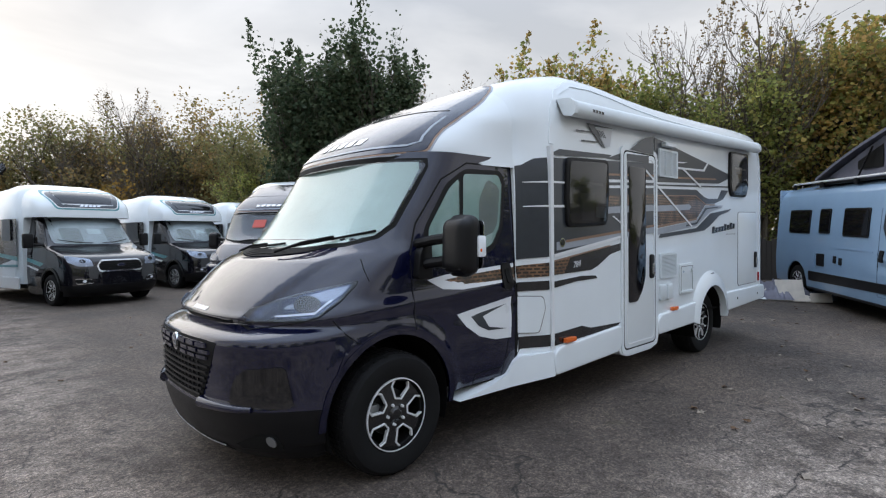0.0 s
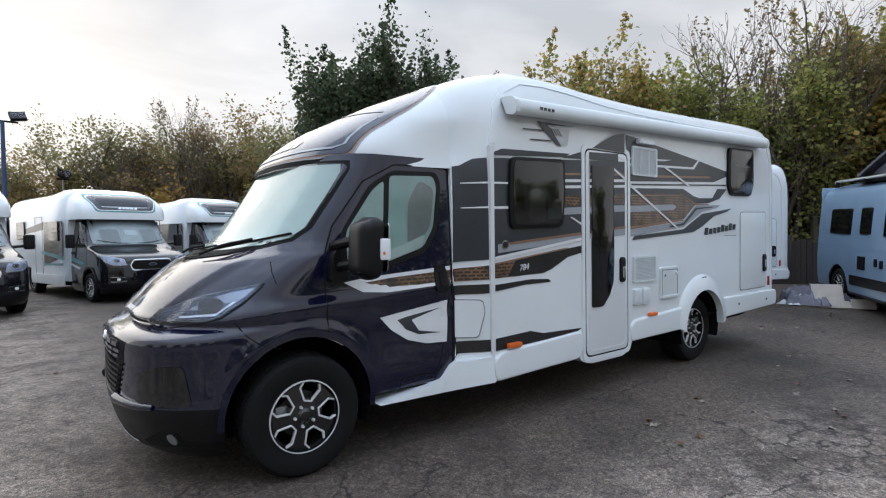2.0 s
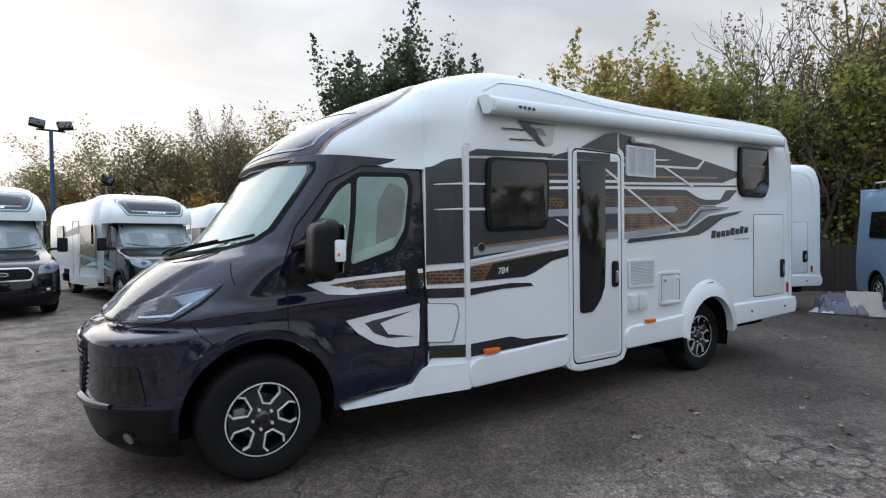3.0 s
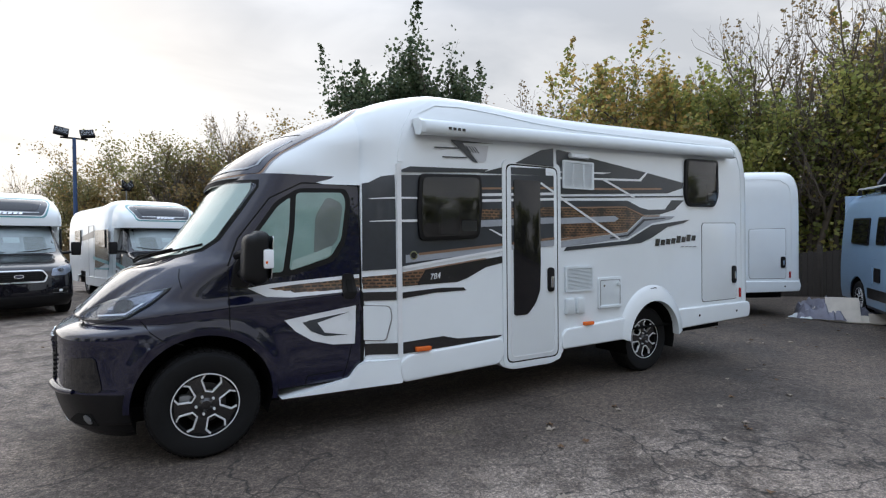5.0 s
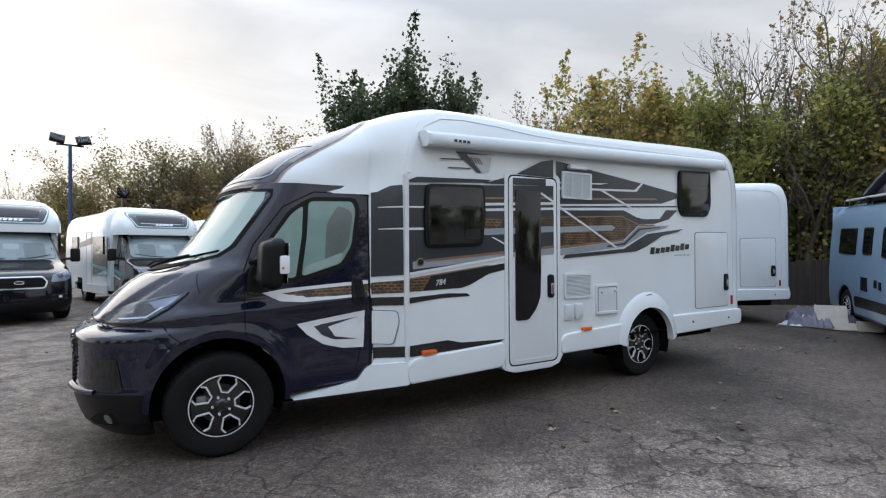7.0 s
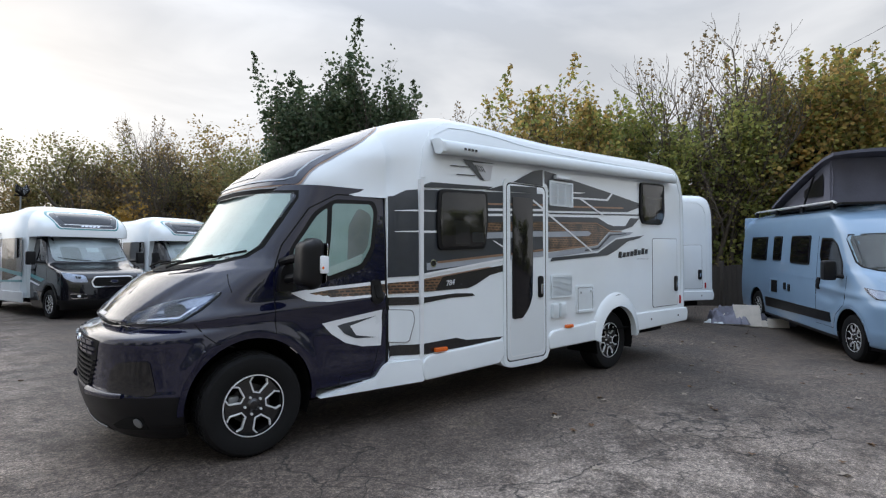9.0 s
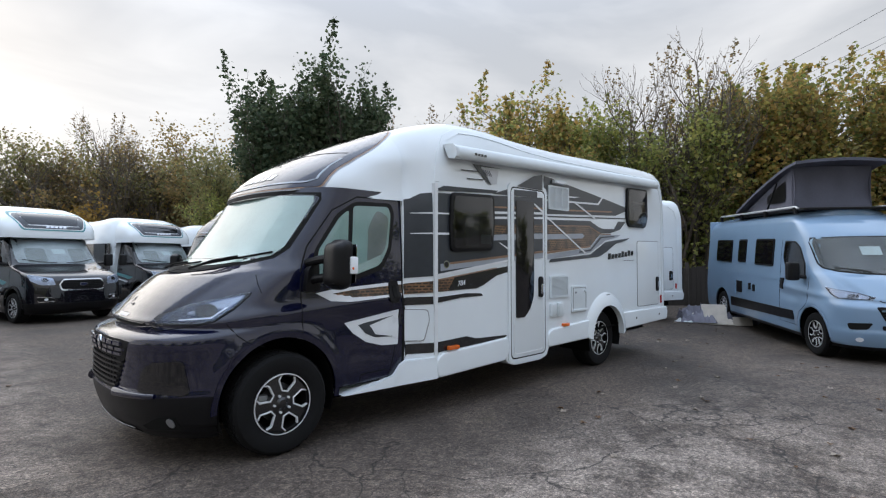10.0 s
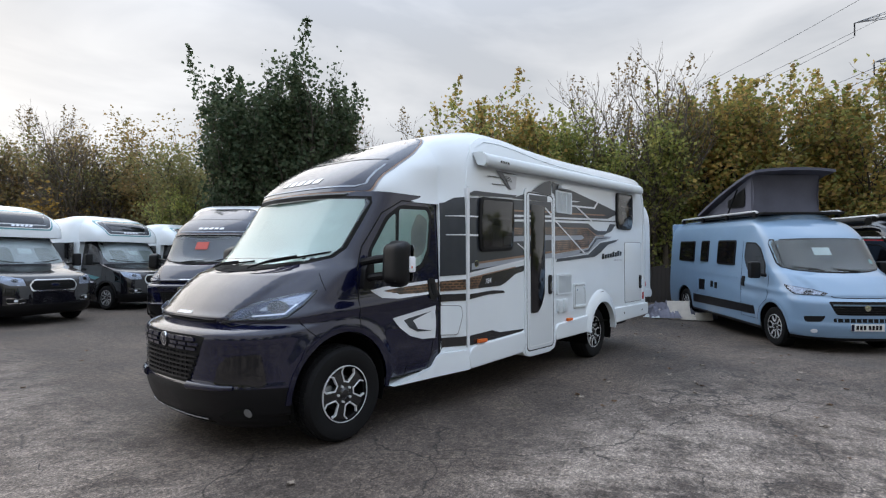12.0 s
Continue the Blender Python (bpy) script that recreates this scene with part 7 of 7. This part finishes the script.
DARK_GREEN = foliage("dark_green_leaves", [(0.038, 0.066, 0.038), (0.063, 0.098, 0.053), (0.105, 0.135, 0.075), (0.07, 0.088, 0.052)], 0.4)
AUTUMN = foliage("turning_leaves", [(0.18, 0.24, 0.08), (0.42, 0.39, 0.12), (0.54, 0.35, 0.125), (0.16, 0.21, 0.075), (0.40, 0.25, 0.10)], 0.55)
OLIVE = foliage("olive_leaves", [(0.22, 0.28, 0.09), (0.40, 0.41, 0.13), (0.16, 0.21, 0.08), (0.50, 0.44, 0.15)], 0.55)
BROWN = foliage("brown_leaves", [(0.238, 0.168, 0.098), (0.168, 0.140, 0.077), (0.294, 0.196, 0.098), (0.140, 0.140, 0.070)], 0.4)
RUSSET = foliage("russet_leaves", [(0.33, 0.24, 0.12), (0.25, 0.22, 0.10), (0.40, 0.26, 0.11), (0.20, 0.20, 0.09)], 0.5)
DULL = foliage("dull_green_leaves", [(0.21, 0.23, 0.10), (0.29, 0.27, 0.12), (0.17, 0.19, 0.09), (0.36, 0.28, 0.12)], 0.5)
GOLD = foliage("golden_leaves", [(0.52, 0.32, 0.06), (0.32, 0.20, 0.05), (0.24, 0.18, 0.06), (0.46, 0.29, 0.08)], 0.4)


def plant(kinds, spots):
    """Each kind stands once; the further spots are turned copies."""
    used = set()
    for k, x, y, turn, size in spots:
        t = kinds[k]
        m = Matrix.Translation((x, y, ground_z(x, y) - 0.03)) @ Matrix.Rotation(radians(turn), 4, "Z")
        if k not in used:
            used.add(k)
            t.matrix_basis = m @ Matrix.Diagonal((size, size, size, 1))
        else:
            c = copy_thing(t, m)
            c.scale = (size, size, size)


kinds = {
    "maple": tree(11, 9.1, 1.5, 8, DARK_GREEN, 19000, 0.165, "dark green maple with upright leafy shoots", lift=0.95, fill=0.14, shoots=46, reach=1.5),
    "turning": tree(23, 7.5, 2.3, 7, AUTUMN, 17000, 0.15, "maple with olive and rust autumn leaves", lift=0.6, fill=0.15, shoots=50, reach=1.5),
    "olive": tree(37, 7.0, 1.7, 6, OLIVE, 12000, 0.14, "slender tree with thin olive leaves", bare=0.25, lift=0.8, fill=0.14, shoots=34, reach=1.5),
    "bare": tree(41, 8.2, 2.2, 6, BROWN, 900, 0.10, "nearly bare grey-brown tree with fine twigs", bare=0.5, lift=0.7, fill=0.10, wood=TWIG, twigs=0.32, shoots=16, reach=1.2),
    "oak": tree(53, 8.5, 3.6, 5, RUSSET, 13000, 0.15, "broad tree with browning leaves", lift=0.3, fill=0.24),
    "green": tree(59, 8.5, 3.3, 6, DULL, 14000, 0.15, "broad olive-green tree in thinning leaf", lift=0.35, fill=0.24),
    # added kind that stands only out of view, for reflections
    "far": tree(71, 6.8, 2.9, 4, OLIVE, 5000, 0.28, "unseen broad olive tree added behind the walk for reflections", lift=0.35, fill=0.26, levels=2),
    "gold": tree(61, 4.4, 2.2, 6, GOLD, 4600, 0.16, "small tree with golden autumn leaves", lift=0.3, fill=0.20),
}
plant(kinds, [
    ("maple", 9.3, 15.1, 0, 1.0), ("maple", 10.5, 14.1, 140, 0.95), ("maple", 8.4, 15.9, 250, 0.98), ("maple", 7.6, 16.5, 60, 0.78), ("olive", 12.2, 12.6, 0, 0.72), ("bare", 12.7, 13.9, 0, 0.90),
    ("bare", 13.2, 11.7, 80, 0.86), ("turning", 14.3, 10.2, 0, 0.82), ("turning", 14.3, 7.8, 200, 0.96), ("olive", 16.0, 8.4, 120, 1.0),
    ("bare", 16.6, 7.2, 190, 1.0), ("olive", 16.4, 5.6, 220, 1.0), ("bare", 17.6, 4.4, 300, 1.08), ("bare", 18.4, 3.4, 20, 1.08), ("olive", 15.6, 6.6, 300, 0.82),
    ("turning", 19.4, 2.0, 90, 1.04), ("turning", 20.4, 0.2, 300, 1.06), ("turning", 21.6, -1.8, 40, 0.98), ("olive", 18.0, 3.6, 10, 0.95),
    ("bare", 23.6, -2.6, 130, 0.98), ("turning", 24.2, -4.4, 160, 0.76), ("bare", 25.6, -5.8, 250, 0.9), ("oak", 26.5, -8.5, 0, 0.8),
    ("green", 8.2, 21.5, 0, 0.80), ("olive", 7.0, 20.5, 60, 0.62), ("oak", 4.5, 30.0, 60, 1.0), ("green", 1.2, 31.5, 100, 0.93), ("bare", 5.4, 26.6, 30, 1.02),
    ("oak", -1.8, 33.0, 200, 0.82), ("bare", 2.6, 28.8, 210, 0.98), ("bare", -5.2, 37.0, 250, 0.80), ("oak", 7.6, 26.0, 300, 1.0), ("green", 6.2, 27.6, 150, 0.84),
    ("green", -3.2, 34.5, 20, 0.72), ("bare", -7.4, 38.0, 320, 0.62), ("gold", 3.8, 25.8, 0, 1.0), ("bare", 3.9, 27.4, 120, 0.95),
    # unseen trees added behind the walk, so the paint mirrors something dark
    ("far", -16, -22, 10, 1.0), ("far", -10, -25, 70, 1.05), ("far", -4, -26, 140, 0.95), ("far", 3, -27, 220, 1.0), ("far", 10, -26, 260, 1.0), ("far", 17, -23, 310, 1.0),
    ("far", -22, -16, 30, 1.0), ("far", -27, -9, 90, 1.05), ("far", -29, -1, 150, 1.0), ("far", -30, 8, 200, 1.0), ("far", 23, -19, 40, 1.05),
])


def undergrowth(name, line, width, height, count, size, material, label, seed):
    rng = np.random.default_rng(seed)
    line = np.array(line, float)
    seg = np.linalg.norm(np.diff(line, axis=0), axis=1)
    cum = np.r_[0, np.cumsum(seg)]
    s = rng.uniform(0, cum[-1], count)
    x, y = np.interp(s, cum, line[:, 0]), np.interp(s, cum, line[:, 1])
    top = height * (0.72 + 0.28 * np.sin(s * 1.3) * np.cos(s * 0.57 + 1) + 0.16 * np.sin(s * 4.1))
    z = top * rng.uniform(0, 1, count) ** 0.8
    x += rng.normal(size=count) * width * 0.5
    y += rng.normal(size=count) * width * 0.5
    me = leaf_mesh(name, np.stack([x, y, np.maximum(z, 0.04)], 1), size, rng, material)
    return tagged(new(name, me), label, "undergrowth", kind="stuff")


undergrowth("undergrowth", [(8.5, 20), (11.4, 14.2), (14.6, 9.2), (17.0, 5.8), (19.8, 2.2), (22, -1.4), (25, -5.5), (29, -11)], 1.3, 4.4, 50000, 0.15, OLIVE, "dense olive undergrowth under the trees", 5)
undergrowth("undergrowth", [(9.0, 20.6), (12.3, 14.8), (15.5, 9.8), (18.0, 6.4), (20.8, 2.8), (23, -1.0), (26, -5.0), (30, -10)], 1.2, 5.2, 28000, 0.15, AUTUMN, "rust and olive undergrowth under the trees", 6)
undergrowth("undergrowth", [(-4, 34.5), (-2, 33), (1, 31.5), (6, 27.5), (8.6, 21)], 1.5, 2.6, 26000, 0.17, BROWN, "brown undergrowth at the far edge of the yard", 7)
undergrowth("undergrowth", [(-4, 36), (-2, 35), (1, 33.5), (6.6, 29), (9.4, 22)], 1.5, 2.8, 16000, 0.17, DULL, "dull green undergrowth at the far edge of the yard", 8)
undergrowth("undergrowth", [(-34, 40), (-20, 41), (-8, 39), (-3, 36)], 1.5, 2.4, 14000, 0.17, BROWN, "low brown scrub beyond the yard", 9)
# unseen hedge, added to darken the low horizon in reflections
undergrowth("undergrowth", [(-31, 14), (-30, -2), (-24, -15), (-12, -24), (4, -27), (18, -23), (27, -16)], 1.6, 3.4, 30000, 0.26, OLIVE, "unseen olive hedge added behind the walk for reflections", 10)

# ---- lamps, pylon, fence, rubbish, fallen leaves ----
def flood_mast(x, y, h, turn, heads, material, size=1.0):
    root = thing("flood_mast", "tall mast with two tilted floodlights", "floodlight")
    part("pole", tube_bm([(0, 0, 0), (0, 0, h * 0.5), (0, 0, h)], 0.11, 10, taper=0.7), material, root)
    part("crossbar", tube_bm([(-0.55, 0, h), (0.55, 0, h)], 0.045, 8), SATIN, root)
    for u, tilt in heads:
        b = box_bm(-0.30, 0.30, -0.09, 0.09, -0.22, 0.22, 0.03, 2)
        m = Matrix.Translation((u, -0.1, h + 0.26)) @ Matrix.Rotation(radians(tilt), 4, "Y") @ Matrix.Rotation(radians(-35), 4, "X")
        bmesh.ops.transform(b, matrix=m, verts=b.verts)
        hd = part("flood_head", b, SATIN, root)
        f = box_bm(-0.26, 0.26, -0.11, -0.085, -0.18, 0.18, 0.01, 1)
        bmesh.ops.transform(f, matrix=m, verts=f.verts)
        part("lens", f, LENS, hd)
    root.matrix_basis = pose(x, y, 0, 0, 0, turn) @ Matrix.Diagonal((size, size, 1, 1))


flood_mast(-3.0, 27.0, 6.75, 10, ((-0.52, 10), (0.52, -10)), POST_BLUE)
flood_mast(-0.9, 29.0, 4.5, 25, ((-0.2, 20), (0.35, -30)), STEEL, 0.5)
flood_mast(18.2, 1.3, 4.35, 70, ((-0.1, 0), (0.75, 20)), SATIN)


def pylon(x, y, h, turn):
    root = thing("pylon", "grey steel lattice electricity pylon with insulators", "pylon")
    def w(z):
        return 0.9 + 3.2 * (1 - z / h) ** 1.6
    lv = [h * k / 12 for k in range(13)]
    for sx, sy in ((-1, -1), (1, -1), (1, 1), (-1, 1)):
        part("leg", tube_bm([(sx * w(z), sy * w(z), z) for z in lv], 0.09, 5), STEEL, root)
    br = bmesh.new()
    for a, b in zip(lv[:-1], lv[1:]):
        for (p, q) in (((-1, -1), (1, -1)), ((1, -1), (1, 1)), ((1, 1), (-1, 1)), ((-1, 1), (-1, -1))):
            tube_bm([(p[0] * w(a), p[1] * w(a), a), (q[0] * w(b), q[1] * w(b), b)], 0.05, 4, br)
            tube_bm([(q[0] * w(a), q[1] * w(a), a), (p[0] * w(b), p[1] * w(b), b)], 0.05, 4, br)
    part("bracing", br, STEEL, root)
    tips = []
    for z, reach in ((h * 0.66, 6.2), (h * 0.80, 8.4), (h * 0.94, 5.6)):
        for s in (-1, 1):
            ab = bmesh.new()
            tip = Vector((s * reach, 0, z + 0.3))
            for yy in (-0.8, 0.8):
                tube_bm([(s * 1.0, yy, z), tip], 0.06, 4, ab)
                tube_bm([(s * 1.0, yy, z + 1.5), tip], 0.06, 4, ab)
            for k in range(1, 6):
                t = k / 6
                lo = Vector((s * 1.0, -0.8, z)).lerp(tip, t)
                hi = Vector((s * 1.0, -0.8, z + 1.5)).lerp(tip, t - 0.08)
                tube_bm([lo, hi], 0.035, 4, ab)
                lo2, hi2 = Vector((lo.x, -lo.y, lo.z)), Vector((hi.x, -hi.y, hi.z))
                tube_bm([lo2, hi2], 0.035, 4, ab)
                tube_bm([lo, lo2], 0.03, 4, ab)
            arm = part("crossarm", ab, STEEL, root)
            prof = [(0.05, 0.0)]
            for k in range(12):
                prof += [(0.13, -0.1 - 0.16 * k), (0.05, -0.18 - 0.16 * k)]
            part("insulator", lathe_bm(prof, (tip.x, 0, tip.z), "z", 8), SATIN, arm)
            tips.append(Vector((tip.x, 0, tip.z - 2.1)))
    root.matrix_basis = pose(x, y, 0, 0, 0, turn)
    return root, tips


py, tips = pylon(98, -8.5, 46, 97)
bpy.context.view_layer.update()
for t in tips:
    a = py.matrix_basis @ t
    b = Vector((170, 120, 34)) + (a - Vector((98, -8.5, 34))) * 1.0
    pts = [a.lerp(b, k / 14) - Vector((0, 0, 6 * 4 * (k / 14) * (1 - k / 14))) for k in range(15)]
    cb = tagged(new("power_cable", finish(tube_bm(pts, 0.035, 4), "power_cable", SATIN, 60)), "thin overhead power cable slung from the pylon", "cable", "power cables")


def fence_run(a, b, n, h):
    root = thing("fence", "low dark weathered timber fence behind the rubbish", "fence")
    a, b = Vector(a), Vector(b)
    d = (b - a) / n
    turn = math.atan2(d.y, d.x)
    rng = random.Random(4)
    for z in (0.35, h - 0.3):
        r = box_bm(0, (b - a).length, 0.012, 0.05, z, z + 0.08)
        bmesh.ops.transform(r, matrix=Matrix.Translation(a) @ Matrix.Rotation(turn, 4, "Z"), verts=r.verts)
        part("rail", r, FENCE, root, smooth=None)
    base = finish(box_bm(-0.5, 0.5, -0.012, 0.012, 0, 1, 0.0), "board", FENCE)
    for i in range(n):
        p = a + d * (i + 0.5)
        ob = new("board", base)
        ob.parent = root
        ob.matrix_basis = Matrix.Translation(p) @ Matrix.Rotation(turn + rng.uniform(-0.02, 0.02), 4, "Z") @ Matrix.Diagonal((d.length * 0.93, 1, h * rng.uniform(0.95, 1.03), 1))
    for i in range(0, n + 1, 12):
        p = a + d * i
        ps = box_bm(p.x - 0.05, p.x + 0.05, p.y - 0.05, p.y + 0.05, 0, h + 0.08, 0.008)
        part("post", ps, FENCE, root)


fence_run((11.2, 6.4, 0), (16.6, 1.0, -0.1), 54, 1.25)


def crumpled(name, x, y, w, d, h, seed, material, label, turn=0):
    rng = np.random.default_rng(seed)
    off = rng.uniform(0, 50, 2)
    rows = []
    n = 22
    for i in range(n + 1):
        row = []
        for j in range(n + 1):
            u, v = i / n - 0.5, j / n - 0.5
            edge = max(0, 1 - (2 * max(abs(u), abs(v))) ** 4)
            f = noise.noise(Vector((u * 5 + off[0], v * 5 + off[1], 0))) * 0.5 + noise.noise(Vector((u * 13 + off[1], v * 13, 3))) * 0.25
            z = 0.01 + edge * h * max(0.05, 0.55 + f)
            row.append(Vector((u * w * (1 + 0.2 * f), v * d * (1 + 0.2 * f), z)))
        rows.append(row)
    ob = new(name, finish(grid_bm(rows), name, material, 40))
    ob.matrix_basis = pose(x, y, ground_z(x, y), 0, 0, turn)
    return tagged(ob, label, "rubbish", "rubbish heap")


crumpled("plastic_sheet", 11.15, 1.25, 1.0, 0.75, 0.46, 2, TARP, "crumpled grey plastic sheeting in a heap", 30)
crumpled("plastic_sheet", 11.85, 0.75, 0.9, 0.7, 0.34, 3, CANVAS, "dark crumpled sheeting in a heap", 70)
crumpled("cloth", 10.85, 1.35, 0.6, 0.4, 0.10, 4, PAPER, "pale cloth lying flat beside the heap", 10)
crumpled("sack", 12.1, 0.35, 0.5, 0.4, 0.26, 6, TARP, "grey half-filled sack on the heap", 10)
for k, (x, y, w, h, ang, turn) in enumerate(((10.95, 0.72, 0.52, 0.50, 62, -58), (11.25, 0.50, 0.55, 0.26, 24, -40), (10.75, 1.05, 0.40, 0.34, 40, -75), (11.45, 0.30, 0.42, 0.20, 75, -50))):
    b = box_bm(-w / 2, w / 2, -0.012, 0.012, 0, h, 0.003, 1)
    ob = new("board_offcut", finish(b, "board_offcut", BOARD, 30))
    ob.matrix_basis = pose(x, y, ground_z(x, y) + 0.01, 0, 0, turn) @ Matrix.Rotation(radians(ang - 90), 4, "X")
    tagged(ob, "pale offcut of board leaning on the heap", "board", "rubbish heap")


def leaf_shape(seed, material, flat=False):
    rng = random.Random(seed)
    bm = bmesh.new()
    c = bm.verts.new((0, 0, 0.004))
    ring = []
    for k in range(10):
        a = 2 * math.pi * k / 10
        r = (0.048 if k % 2 else 0.026) * rng.uniform(0.8, 1.2) * (1.0 if not flat else 1.3)
        ring.append(bm.verts.new((r * math.cos(a), r * math.sin(a) * 0.8, rng.uniform(0.002, 0.026))))
    for k in range(10):
        bm.faces.new((c, ring[k], ring[(k + 1) % 10]))
    return finish(bm, "fallen_leaf", material)


leaf_kinds = [leaf_shape(1, DEAD_LEAF), leaf_shape(2, PALE_LEAF), leaf_shape(3, DEAD_LEAF), leaf_shape(4, PALE_LEAF, True)]
rng = random.Random(12)
spots = [(3.75, -1.50), (3.82, -1.46), (3.70, -1.56), (2.40, -0.74), (6.9, -1.9), (-0.72, -0.25), (5.4, -0.9), (5.0, -0.6), (6.1, -0.4), (7.3, -0.9), (4.4, -1.0), (1.7, -1.6)]
spots += [(rng.uniform(2.0, 9.5), rng.uniform(-4.5, -0.3)) for _ in range(46)] + [(rng.uniform(-3.5, 1.0), rng.uniform(4.0, 11.0)) for _ in range(22)] + [(rng.uniform(6.5, 11.5), rng.uniform(-1.0, 2.6)) for _ in range(34)]
for i, (x, y) in enumerate(spots):
    ob = new("fallen_leaf", leaf_kinds[i % 4])
    s = rng.uniform(0.4, 0.85)
    ob.matrix_basis = pose(x, y, ground_z(x, y) + 0.004, 0, 0, rng.uniform(0, 360)) @ Matrix.Diagonal((s, s, s, 1))
    tagged(ob, "curled dry brown leaf lying on the asphalt", "leaf", "fallen leaves")
